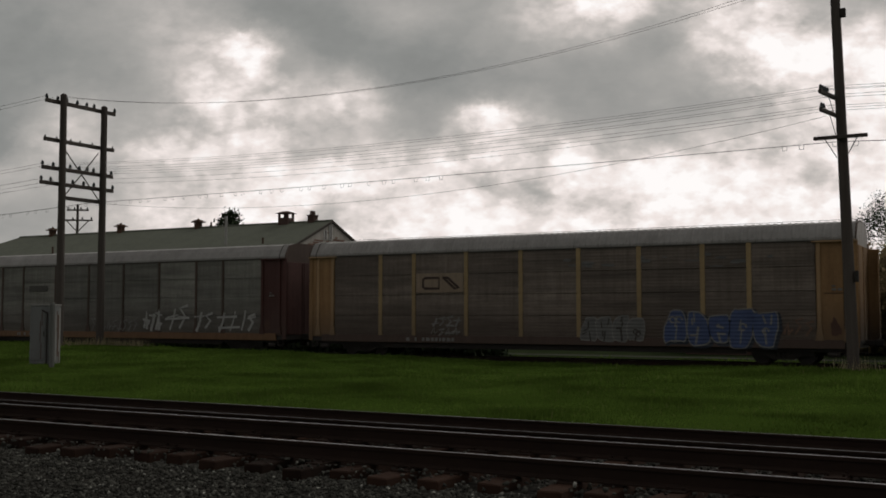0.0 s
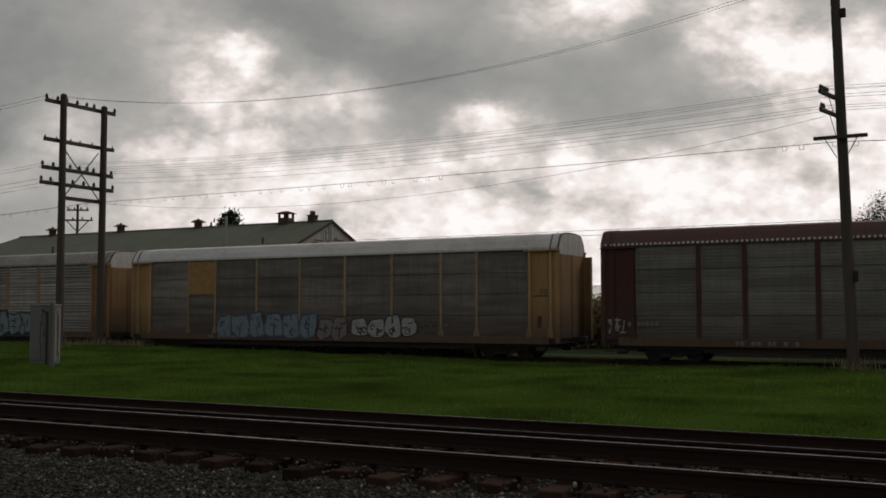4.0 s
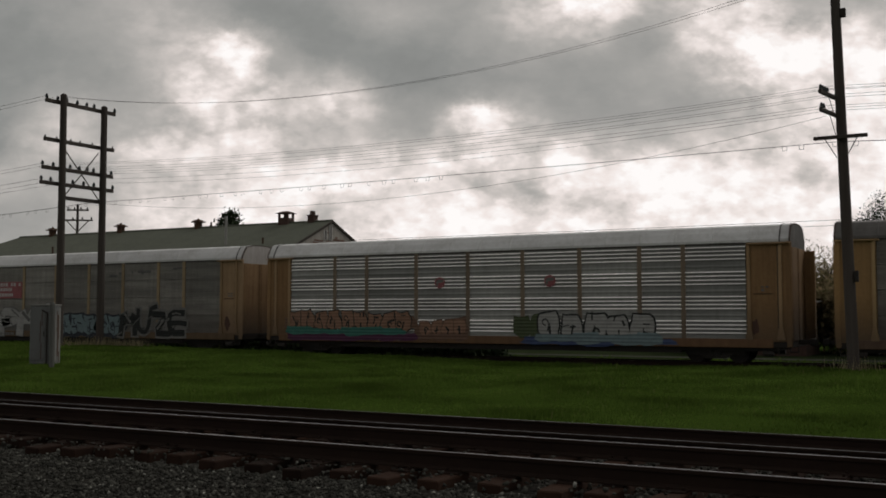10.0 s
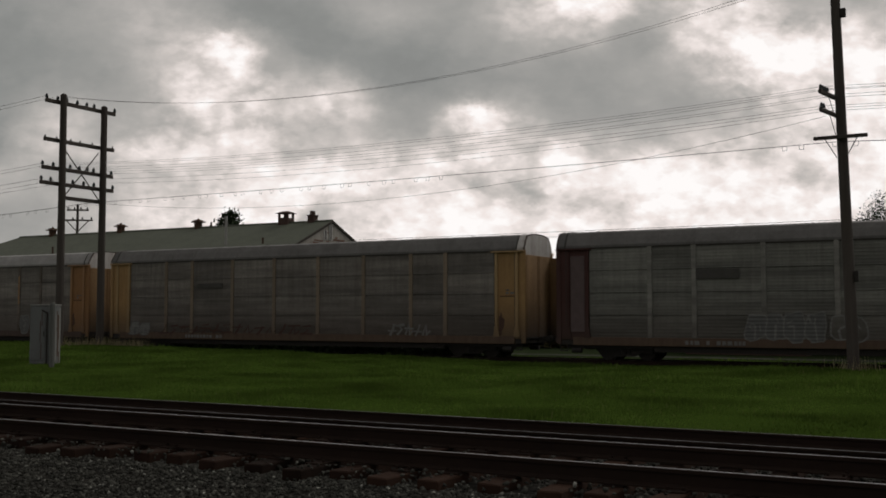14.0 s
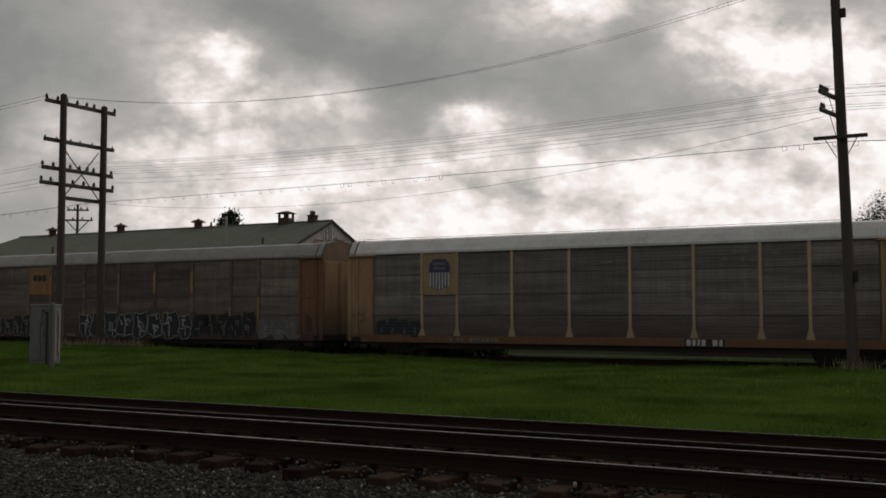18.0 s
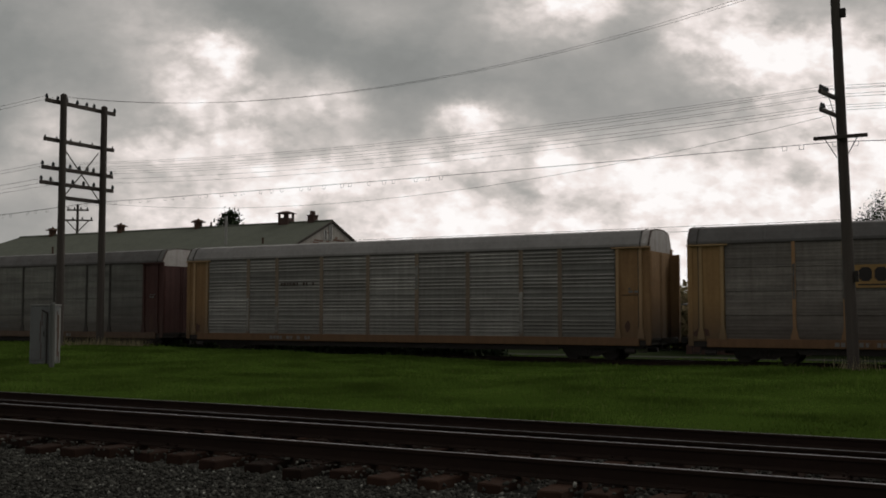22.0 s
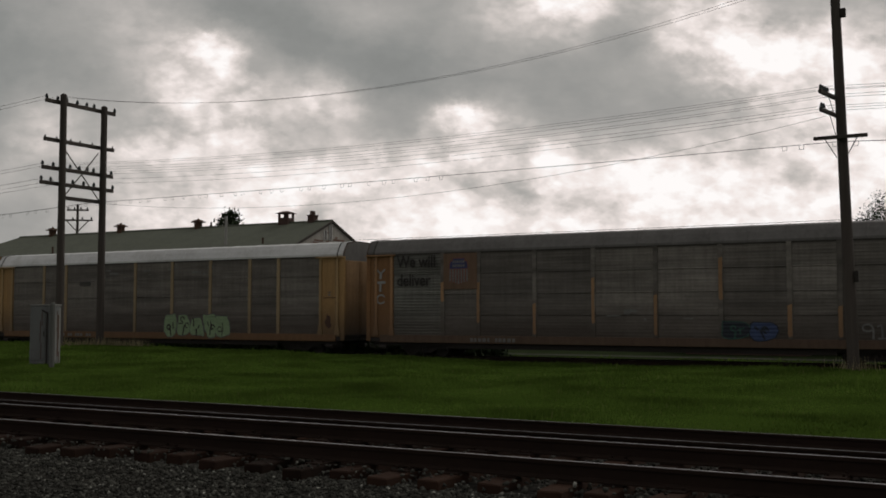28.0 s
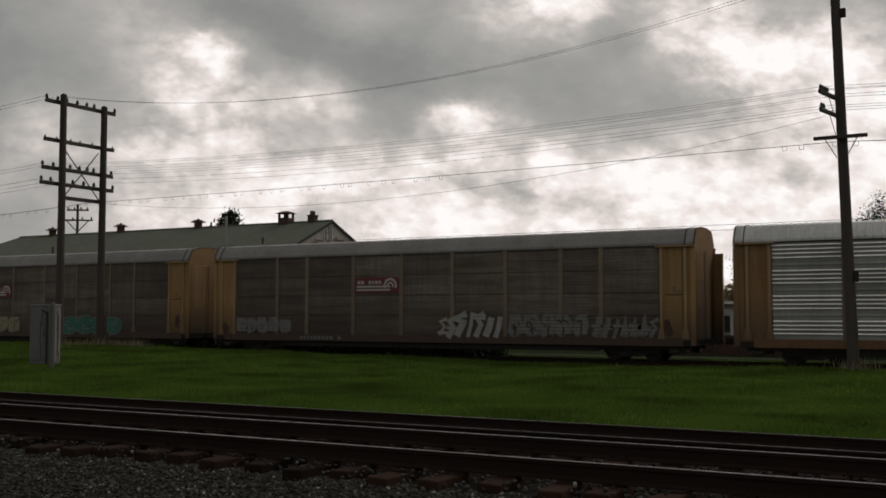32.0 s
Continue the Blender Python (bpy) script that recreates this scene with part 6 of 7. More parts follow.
        # lip in dark brown, which puts the roof overhang's shadow into the colour
        part("roof_lip", shared("roof_lip", "paint_brown", roof_lip_mesh), None, car, at=e)
        part("roof_cap", shared("roof_cap", cap if rz == 0 and n in (6, 13, 16, 20, 23) else roof, lambda: roof_lip_mesh(-0.36, -0.035, 1.008)), None, car, at=e)
        part("roof_seam", shared("roof_seam", "paint_dark", lambda: roof_lip_mesh(-0.41, -0.365, 1.016)), None, car, at=e)
        part("end_guard", shared("end_guard", door, end_guard_mesh), None, car, at=e if rz == 0 else e @ Matrix.Diagonal((1, -1, 1, 1)))
        for s in (1, -1):
            part("end_door", shared("end_door", door, end_mesh), None, car, at=e @ Matrix.Diagonal((1, s, 1, 1)))
        part("end_sill", shared("end_sill", "iron_black", lambda: box(BM(), -0.3, 0.02, -1.45, 1.45, 0.68, 0.97, 0.02)), None, car, at=e)
        part("coupler", shared("coupler", "iron_black", coupler_mesh), None, car, at=e @ Matrix.Translation((0.0, 0, 0.88)))
    part("underframe", shared("underframe", "iron_black", under_mesh), None, car)
    for x in (3.2, BODY - 3.2):
        truck(car, x)
    return car


# number: panels, style, posts, ends, roof, ribbed roof, sill, flared posts, label
CARS = {
    -1: ("zinc_dark", "fine", "paint_tan", "paint_yellow", "roof_grey", 0, "paint_orange", 1, "dark grimy car carrier with yellow ends"),
    0: ("zinc_brown", "fine", "paint_yellow", "paint_tan", "roof_grey", 1, "paint_brown", 0, "brown grimy car carrier with yellow posts, dark logo and blue graffiti"),
    1: ("zinc_green", "fine", "paint_brown", "paint_maroon", "roof_grey", 0, "paint_orange", 1, "green-grey car carrier with maroon ends and thin white graffiti"),
    2: ("zinc_pale", "ribs", "paint_white", "paint_white", "roof_white", 0, "paint_pale", 1, "silver car carrier with white posts and small red emblems"),
    3: ("zinc_green", "fine", "paint_maroon", "paint_maroon", "roof_brown", 0, "paint_rustbrown", 0, "green-grey car carrier with brown roof, brown ends and white lettering bars"),
    4: ("zinc_dark", "fine", "paint_tan", "paint_yellow", "roof_white", 0, "paint_rustbrown", 1, "dark grey car carrier with yellow ends and blue graffiti"),
    5: ("zinc_grey", "ribs", "paint_orange", "paint_tan", "roof_grey", 1, "paint_rustbrown", 0, "grey car carrier with orange posts, pink sign and pale blue graffiti"),
    6: ("zinc_red", "fine", "post_red", "paint_red", "roof_brown", 0, "paint_dark", 0, "dark car carrier with red ends and white graffiti"),
    7: ("zinc_bright", "ribs", "post_olive", "paint_tan", "roof_white", 0, "paint_orange", 0, "bright silver car carrier with brown posts and tan ends"),
    8: ("zinc_dark", "fine", "paint_yellow", "paint_yellow", "roof_dull", 0, "paint_rustbrown", 1, "dark grey car carrier with yellow posts and a dark logo"),
    9: ("zinc_bright", "ribs", "post_olive", "paint_tan", "roof_white", 0, "paint_orange", 0, "bright silver car carrier with orange and white graffiti"),
    10: ("zinc_fog", "fine", "paint_tan", "paint_sand", "roof_white", 0, "paint_yellow", 0, "grey car carrier with maroon sign and a row of large graffiti"),
    11: ("zinc_fog", "mid", "zinc_fog", "paint_tan", "roof_dull", 0, "paint_rustbrown", 0, "grey car carrier with a slogan, shield emblem and yellow ends"),
    12: ("zinc_green", "fine", "zinc_fog", "paint_maroon", "roof_dull", 0, "paint_rustbrown", 0, "grey-green car carrier with white bubble graffiti"),
    13: ("zinc_dark", "fine", "post_olive", "paint_yellow", "roof_dull", 0, "paint_rustbrown", 0, "grey car carrier with tan posts, yellow ends and faint graffiti"),
    14: ("zinc_dark", "fine", "zinc_brown", "paint_orange", "roof_grey", 0, "paint_brown", 0, "dirty grey car carrier with orange ends and a yellow board"),
    15: ("zinc_dark", "fine", "post_amber", "paint_yellow", "roof_dull", 0, "paint_rustbrown", 1, "dark grey car carrier with orange posts and worn pale patches"),
    16: ("zinc_dark", "fine", "post_cream", "paint_sand", "roof_white", 0, "paint_orange", 1, "dark grey car carrier with tan posts and a shield emblem"),
    17: ("zinc_brown", "fine", "zinc_brown", "paint_rust", "roof_grey", 0, "paint_brown", 0, "dirty brown car carrier with a tan board and long white graffiti"),
    18: ("zinc_bright", "ribs", "post_olive", "paint_tan", "roof_white", 1, "paint_orange", 0, "bright silver car carrier with brown posts and red emblems"),
    19: ("zinc_dark", "fine", "post_orange", "paint_yellow", "roof_dull", 0, "paint_orange", 1, "dark grey car carrier with a yellow logo board and white graffiti"),
    20: ("zinc_grey", "ribs", "post_olive", "paint_tan", "roof_grey", 0, "paint_orange", 0, "plain grey car carrier with thin brown posts and tan ends"),
    21: ("zinc_green", "fine", "paint_dark", "paint_maroon", "roof_dull", 0, "paint_rustbrown", 1, "grey-green car carrier with dark posts and a white logo"),
    22: ("zinc_dark", "fine", "post_orange", "paint_tan", "roof_pale", 0, "paint_orange", 0, "dark grey car carrier with orange posts and a shield emblem"),
    23: ("zinc_dark", "fine", "paint_tan", "paint_yellow", "roof_dull", 0, "paint_rustbrown", 0, "grey car carrier with tan posts, yellow ends and patchy graffiti"),
    24: ("zinc_grey", "ribs", "paint_orange", "paint_yellow", "roof_grey", 0, "paint_orange", 0, "grey ribbed car carrier with a shield emblem on a yellow board"),
    25: ("zinc_dark", "fine", "zinc_dark", "paint_orange", "roof_dull", 0, "paint_rustbrown", 0, "dirty grey car carrier with a slogan and chalked numerals"),
    26: ("zinc_dark", "fine", "paint_tan", "paint_yellow", "roof_white", 0, "paint_orange", 0, "dark grey car carrier with tan posts and pale green graffiti"),
    27: ("zinc_bright", "ribs", "zinc_grey", "paint_yellow", "roof_white", 1, "paint_orange", 0, "silver car carrier with some dull panels and yellow ends"),
    28: ("zinc_bright", "ribs", "post_olive", "paint_tan", "roof_white", 1, "paint_orange", 0, "bright silver car carrier with brown posts and two red emblems"),
    29: ("zinc_brown", "fine", "post_olive", "paint_yellow", "roof_grey", 0, "paint_brown", 0, "brown grimy car carrier with a white logo and pale graffiti"),
    30: ("zinc_brown", "fine", "post_olive", "paint_yellow", "roof_grey", 0, "paint_brown", 1, "brown grimy car carrier with a white logo and pastel graffiti"),
}
EXTRA = {11: {0: ("mid", "zinc_fog")}, 25: {0: ("mid", "zinc_green")}, 2: {1: ("ribs", "zinc_mid"), 3: ("ribs", "zinc_mid"), 5: ("ribs", "zinc_mid")},
         27: {0: ("ribs_low", "zinc_bright"), 1: ("ribs_low", "zinc_pale"), 2: ("ribs_low", "zinc_pale"), 3: ("ribs_low", "zinc_bright"), 4: ("ribs", "zinc_pale"), 7: ("ribs_low", "zinc_pale")}}
WAGONS = {}
for number, spec in CARS.items():
    WAGONS[number] = car_carrier(number, *spec, cap="paint_sand" if number == 2 else "paint_tan" if number in (15, 25, 27, 29, 30) else "roof_dull" if number in (8, 9, 11, 12, 19, 26) else "paint_rustbrown" if number == 17 else "paint_brown" if number == 1 else "paint_white" if number in (16, 28) else "cap_worn", bright=EXTRA.get(number, {}))

W = WAGONS


def stain(car, x, z, w, h, seed):
    """A ragged rust or soot stain on an end panel."""
    rnd = random.Random(seed)
    bm = BM()
    pts = []
    for k in range(14):
        a = 2 * math.pi * k / 14
        r = rnd.uniform(0.55, 1.05)
        pts.append((x + w * r * math.cos(a), max(z + h * r * math.sin(a) * (1.3 if math.sin(a) > 0 else 1), 1.02)))
    flat(bm, pts, -SIDE - 0.0165)
    part("rust_stain", bm, "stain_rust", car)


for number in W:
    rnd = random.Random(900 + number)
    stain(W[number], 25.25 + rnd.uniform(0, 0.5), 1.35 + rnd.uniform(0, 0.3), rnd.uniform(0.12, 0.3), rnd.uniform(0.25, 0.5), 300 + number)
    if rnd.random() < 0.6:
        stain(W[number], 0.6 + rnd.uniform(0, 0.7), 1.25, rnd.uniform(0.15, 0.4), rnd.uniform(0.15, 0.4), 400 + number)
for number in W:
    bars(W[number], 6.0, 8.6, 0.74, 0.17, "spray_pale", number)
    bars(W[number], 25.62, 25.95, 2.95, 0.09, "spray_pale", number + 50, "data_stencil")
    bars(W[number], 25.62, 26.0, 3.1, 0.06, "spray_grey", number + 80, "data_stencil")


def emblem_red(car, x, z=3.52, w=0.54):
    bm = BM()
    flat(bm, [(x + w / 2 * math.cos(a) * 1.06, z + 0.27 * math.sin(a)) for a in [math.pi / 8 * (k + 0.5) for k in range(16)]], OUT - 0.012)
    part("red_emblem", bm, "sign_rose", car)
    bm = BM()
    flat(bm, [(x - 0.2, z - 0.16), (x - 0.08, z - 0.16), (x - 0.08, z - 0.02), (x + 0.2, z + 0.02), (x + 0.2, z + 0.14), (x - 0.06, z + 0.16), (x - 0.2, z + 0.08)], OUT - 0.02)
    part("emblem_mark", bm, "spray_pale", car)


def post_scraps(car, colour, seed, keep=0.75):
    """What is left of the old paint on the posts."""
    rnd = random.Random(seed)
    for a in POSTS[1:-1]:
        if rnd.random() > keep:
            continue
        z0 = rnd.choice((1.1, 1.6, 2.3, 2.6, 3.2))
        z1 = min(z0 + rnd.uniform(0.8, 2.2), 4.4)
        w = rnd.uniform(0.05, 0.10)
        bm = BM()
        flat(bm, [(a - w, z0 + 0.1), (a - w * 0.4, z0), (a + w, z0 + 0.05), (a + w * 0.8, (z0 + z1) / 2), (a + w, z1), (a - w, z1 - 0.06)], -SIDE - 0.057)
        part("paint_scrap", bm, colour, car)


post_scraps(W[11], "post_orange", 3, 0.9)
post_scraps(W[20], "zinc_grey", 4, 0.6)
post_scraps(W[14], "post_orange", 5, 0.6)
post_scraps(W[17], "post_orange", 6, 0.8)
post_scraps(W[25], "post_amber", 8, 0.95)
post_scraps(W[22], "zinc_dark", 9, 0.7)
post_scraps(W[19], "zinc_dark", 10, 0.6)
# 0
sign("logo_board", W[0], 6.55, 9.15, 3.05, 3.98, "post_olive")
outline_logo(W[0], 6.95, 8.95, 3.2, 3.8, "sign_brown")
tag(W[0], 7.4, 9.0, 1.45, 1.95, "spray_pale", 1)
tag(W[0], 7.35, 8.95, 1.02, 1.42, "spray_pale", 2)
piece(W[0], 4, 15.1, 18.0, 0.8, 2.0, "spray_grey", "spray_pale", 3, 0.05, mark="paint_dark")
piece(W[0], 5, 18.9, 23.5, 0.72, 2.3, "spray_blue", "spray_pale", 4, 0.06, shade="spray_navy")
tag(W[0], 23.7, 24.95, 1.15, 1.85, "spray_brown", 5)
patches(W[0], 14.2, 23.6, 4.35, "spray_grey", 6, 16)
# 1
tag(W[1], 12.4, 16.2, 1.05, 1.85, "spray_pale", 7, 0.06, 9)
for x0, x1, z1, k in ((16.6, 18.0, 2.3, 0), (18.4, 20.0, 2.55, 1), (20.4, 21.8, 2.4, 2), (22.0, 23.5, 2.2, 3), (23.6, 24.7, 2.2, 4)):
    tag(W[1], x0, x1, 1.1, z1, "spray_white", 70 + k, 0.13, 2 if k else 3)
for x0, x1, z in ((22.2, 23.6, 1.28), (18.3, 19.8, 1.75), (22.1, 23.4, 1.85)):
    bm = BM()
    ribbon(bm, [(x0, z), (x1, z + 0.05)], 0.12, OUT - 0.006)
    part("sprayed_stroke", bm, "spray_white", W[1])
sign("dark_patch", W[1], 7.0, 8.6, 3.4, 3.75, "patch_dark")
# 2
for x in (10.6, 16.5):
    emblem_red(W[2], x, 3.6, 0.5)
sign("yellow_placard", W[2], 25.4, 26.1, 2.1, 2.4, "spray_yellow")
sign("rust_stain", W[2], 25.5, 25.8, 1.3, 1.85, "stain_rust")
# 3
sign("name_board", W[3], 14.95, 20.4, 3.98, 4.82, "paint_maroon")
lab = BM()
ribbon(lab, [(15.1, 4.25), (17.7, 4.30)], 0.12, OUT - 0.018)
part("name_bar", lab, "sign_white", W[3])
name_blocks(W[3], 15.15, 17.5, 4.42, 0.27, 9, "spray_white")
name_blocks(W[3], 17.7, 20.25, 4.12, 0.58, 7, "sign_white")
tag(W[3], 0.5, 1.3, 1.2, 1.9, "spray_white", 9, 0.07, 3)
bars(W[3], 1.4, 2.7, 1.5, 0.2, "spray_pale", 8, "small_marks")
beads = BM()
for k in range(130):
    x = 0.2 + k * 0.204
    box(beads, x - 0.05, x + 0.05, -SIDE - 0.055, -SIDE - 0.03, 5.0, 5.09)
part("eave_bolts", beads, "fence_white", W[3])["kind"] = "stuff"
sign("dirty_sill", W[3], 17.8, 20.0, 0.68, 0.98, "spray_pale")
# 4
sign("yellow_board", W[4], 4.55, 6.35, 3.1, 4.88, "sign_yellow")
piece(W[4], 6, 6.6, 13.2, 0.8, 2.1, "spray_sky", "spray_blue", 10, 0.08, 0.4)
piece(W[4], 2, 13.3, 15.1, 0.8, 1.9, "spray_pale", "spray_purple", 11, 0.06, 0.4)
piece(W[4], 4, 15.4, 19.2, 0.9, 1.95, "spray_white", "spray_navy", 12, 0.06, 0.3)
tag(W[4], 19.4, 20.9, 1.1, 1.7, "spray_grey", 13)
# 5
sign("pink_sign", W[5], 6.55, 9.15, 3.25, 4.0, "sign_pink")
for z in (3.4, 3.65):
    bars(W[5], 6.8, 9.0, z, 0.12, "sign_white", 5, "sign_bars")
sign("blue_underpaint", W[5], 9.6, 15.2, 0.62, 1.2, "spray_navy")
piece(W[5], 5, 9.7, 14.0, 0.95, 2.0, "spray_white", "spray_navy", 14, 0.08, 0.35, mark="spray_navy", marks=4)
piece(W[5], 6, 14.7, 21.0, 0.72, 2.3, "spray_sky", "spray_navy", 15, 0.11, 0.8, shade="spray_navy", mark="spray_navy", marks=5)
# 6
tag(W[6], 6.0, 9.9, 1.0, 2.15, "spray_white", 16, 0.2, 10)
tag(W[6], 10.2, 11.3, 1.0, 1.7, "spray_white", 17, 0.2, 2)
tag(W[6], 11.6, 16.3, 1.0, 2.1, "spray_pale", 18, 0.17, 11)
patches(W[6], 1.5, 24, 4.75, "spray_pale", 191, 26)
patches(W[6], 16.5, 24, 4.35, "spray_grey", 19, 14)
# 8
sign("logo_board", W[8], 6.55, 9.15, 3.05, 3.95, "paint_orange")
outline_logo(W[8], 6.95, 8.6, 3.25, 3.8, "sign_brown")
piece(W[8], 5, 2.4, 5.9, 1.05, 2.1, "spray_pale", "spray_grey", 20, 0.05, 0.3, mark="paint_brown", marks=4)
tag(W[8], 18.2, 20.0, 1.2, 1.75, "spray_grey", 21)
# 9
for x in (10.6, 16.3):
    emblem_red(W[9], x)
cloud(W[9], 7, 1.4, 9.2, 1.1, 2.0, "spray_brown", 221, 0.006)
piece(W[9], 9, 1.6, 9.0, 1.2, 2.22, "spray_peach", "spray_black", 22, 0.055, 0.8, marks=3)
cloud(W[9], 7, 1.7, 9.3, 0.66, 1.16, "spray_purple", 223, -0.04)
cloud(W[9], 6, 1.7, 8.5, 0.98, 1.38, "spray_teal", 23, -0.045)
cloud(W[9], 3, 9.3, 12.1, 0.75, 1.8, "spray_brown", 224, 0.006)
piece(W[9], 4, 9.5, 12.0, 1.05, 1.8, "spray_peach", "spray_brown", 24, 0.05, 0.3, mark="spray_black", marks=2)
cloud(W[9], 2, 14.6, 16.0, 0.95, 2.0, "spray_moss", 251, 0.006)
piece(W[9], 5, 15.7, 21.2, 0.9, 2.12, "spray_white", "spray_black", 25, 0.085, 0.3, marks=3)
cloud(W[9], 5, 15.2, 21.9, 0.66, 1.02, "spray_blue", 227, -0.022)
cloud(W[9], 6, 15.6, 21.4, 0.72, 1.18, "spray_sky", 26, -0.03)
# 10
sign("rose_sign", W[10], 6.55, 9.15, 3.0, 4.02, "sign_rose")
for z in (3.75, 3.45, 3.12):
    bars(W[10], 6.7, 9.0 - (0.7 if z < 3.7 else 0), z, 0.2, "sign_white", int(z * 10), "sign_bars")
piece(W[10], 6, 1.0, 7.1, 0.8, 2.25, "spray_black", "spray_pale", 26, 0.045, 0.9, shade="spray_black", marks=5)
graffiti(W[10], "PMA", 7.2, 12.3, 0.85, 2.5, "spray_white", "spray_grey", 27, 0.36, 0.6)
piece(W[10], 5, 12.4, 17.7, 0.8, 2.05, "spray_sky", "spray_navy", 28, 0.12, 0.9, shade="spray_navy", mark="spray_navy", marks=6)
graffiti(W[10], "MUZE", 17.6, 22.6, 0.85, 2.3, "spray_black", "spray_pale", 29, 0.22, 0.6, 0.26)
patches(W[10], 14.2, 22, 4.4, "spray_grey", 30, 14)
# 11
lettering(W[11], "We will", 1.95, 4.2, 0.85, "sign_dark", 0.86)
lettering(W[11], "deliver.", 1.95, 3.25, 0.85, "sign_dark", 0.86)
sign("emblem_board", W[11], 4.5, 6.4, 3.0, 4.9, "post_olive")
shield(W[11], 4.78, 6.0, 3.2, 4.75, "sign_stripe", "spray_pale")
piece(W[11], 6, 9.5, 14.2, 0.85, 1.95, "spray_black", "spray_navy", 31, 0.05, 0.6, mark="spray_pale", marks=3)
tag(W[11], 19.0, 20.6, 1.0, 1.7, "spray_grey", 32, 0.09)
piece(W[11], 2, 21.5, 23.2, 1.0, 1.8, "spray_pale", "spray_grey", 33, 0.03, 0.0, mark="spray_grey")
# 12
for x0, x1 in ((0.86, 1.52), (25.32, 25.98)):
    sign("worn_panel", W[12], x0, x1, 1.25, 4.6, "panel_rose", "faded pinkish door panel", 0.012)
sign("dark_patch", W[12], 6.5, 8.3, 3.5, 3.9, "patch_dark")
piece(W[12], 4, 8.6, 11.6, 0.9, 2.15, "spray_grey", "spray_pale", 34, 0.06, 0.4, marks=3)
piece(W[12], 2, 11.8, 13.2, 0.95, 2.0, "zinc_green", "spray_pale", 341, 0.07, 0.3, marks=2)
piece(W[12], 3, 15.5, 17.9, 0.85, 2.2, "spray_pale", "spray_white", 35, 0.05, 0.2, mark="spray_black", marks=4)
piece(W[12], 4, 20.3, 23.3, 0.85, 2.15, "spray_grey", "spray_pale", 36, 0.07, 0.2, mark="spray_black", marks=3)
tag(W[12], 23.4, 24.2, 1.2, 1.8, "spray_pale", 37, 0.1, 2)
# 13
piece(W[13], 2, 1.7, 3.3, 0.85, 1.6, "spray_pale", "spray_grey", 37, 0.05, 0.3)
tag(W[13], 4.0, 14.6, 0.95, 1.5, "stain_rust", 38, 0.08, 14)
tag(W[13], 19.2, 21.6, 1.0, 1.6, "spray_pale", 381, 0.09, 5)
sign("dark_patch", W[13], 6.8, 8.6, 3.45, 3.7, "patch_dark")
# 14
sign("yellow_board", W[14], 4.55, 6.35, 2.6, 4.7, "sign_yellow")
dark_logo(W[14], 5.2, 6.2, 3.3, 3.8, 3)
tag(W[14], 2.0, 3.9, 1.0, 1.9, "spray_grey", 39, 0.2, 5)
piece(W[14], 2, 12.0, 14.6, 1.0, 1.9, "spray_grey", "zinc_grey", 40, 0.04, 0.3)
piece(W[14], 2, 15.6, 18.2, 1.0, 2.0, "spray_grey", "spray_pale", 41, 0.04, 0.3)
piece(W[14], 3, 20.6, 23.6, 0.9, 2.0, "spray_grey", "spray_pale", 42, 0.05, 0.3)
# 15
patches(W[15], 12.2, 21.5, 4.4, "spray_pale", 43, 16)
sign("dark_spot", W[15], 0.6, 1.2, 3.6, 4.1, "sign_dark")
# 16
sign("emblem_board", W[16], 4.5, 6.4, 2.95, 4.9, "post_tan")
shield(W[16], 4.9, 6.05, 3.2, 4.65, "sign_navy")
piece(W[16], 4, 1.9, 4.4, 1.0, 1.8, "spray_navy", "spray_black", 44, 0.03, 0.5, mark="spray_grey", marks=1)
patches(W[16], 12.3, 21.8, 4.5, "spray_pale", 45, 12)
sign("dark_plate", W[16], 17.3, 19.0, 0.66, 1.0, "sign_dark")
bars(W[16], 17.4, 18.9, 0.70, 0.26, "sign_white", 6, "logo_bars")
tag(W[16], 0.5, 1.3, 1.5, 2.3, "spray_brown", 46, 0.08, 2)
# 17
sign("yellow_board", W[17], 4.55, 6.3, 3.2, 4.85, "paint_tan")
dark_logo(W[17], 4.85, 6.05, 4.0, 4.4, 3)
piece(W[17], 7, 0.9, 6.3, 0.75, 1.95, "spray_black", "spray_pale", 47, 0.04, 0.5, marks=4)
piece(W[17], 8, 8.9, 17.8, 0.72, 2.25, "spray_navy", "spray_white", 48, 0.045, 0.7, shade="spray_navy", marks=6)
piece(W[17], 5, 17.9, 22.2, 0.8, 2.1, "spray_black", "spray_navy", 49, 0.06, 0.8, mark="spray_grey", marks=4)
piece(W[17], 3, 22.4, 25.2, 0.8, 1.9, "spray_grey", "spray_pale", 50, 0.05, 0.4)
# 18
for x in (10.6, 16.3):
    emblem_red(W[18], x)
# 19
sign("logo_board", W[19], 6.5, 9.18, 3.05, 3.95, "sign_yellow")
dark_logo(W[19], 6.9, 8.6, 3.3, 3.85, 3)
sign("logo_rule", W[19], 6.9, 8.6, 3.14, 3.2, "sign_dark", out=0.008)
piece(W[19], 4, 9.4, 13.2, 0.8, 1.85, "spray_pale", "spray_grey", 51, 0.05, 0.2, mark="paint_dark", marks=4)
piece(W[19], 4, 13.4, 17.8, 0.85, 2.0, "spray_grey", "spray_pale", 52, 0.05, 0.2, mark="paint_dark", marks=3)
# 20
bars(W[20], 6.7, 8.8, 3.5, 0.16, "zinc_brown", 7, "faint_marks")
# 21
swoosh_logo(W[21], 9.4, 11.95, 3.15, 3.95, "sign_brown")
tag(W[21], 12.8, 13.7, 1.1, 1.9, "spray_grey", 53, 0.07, 2)
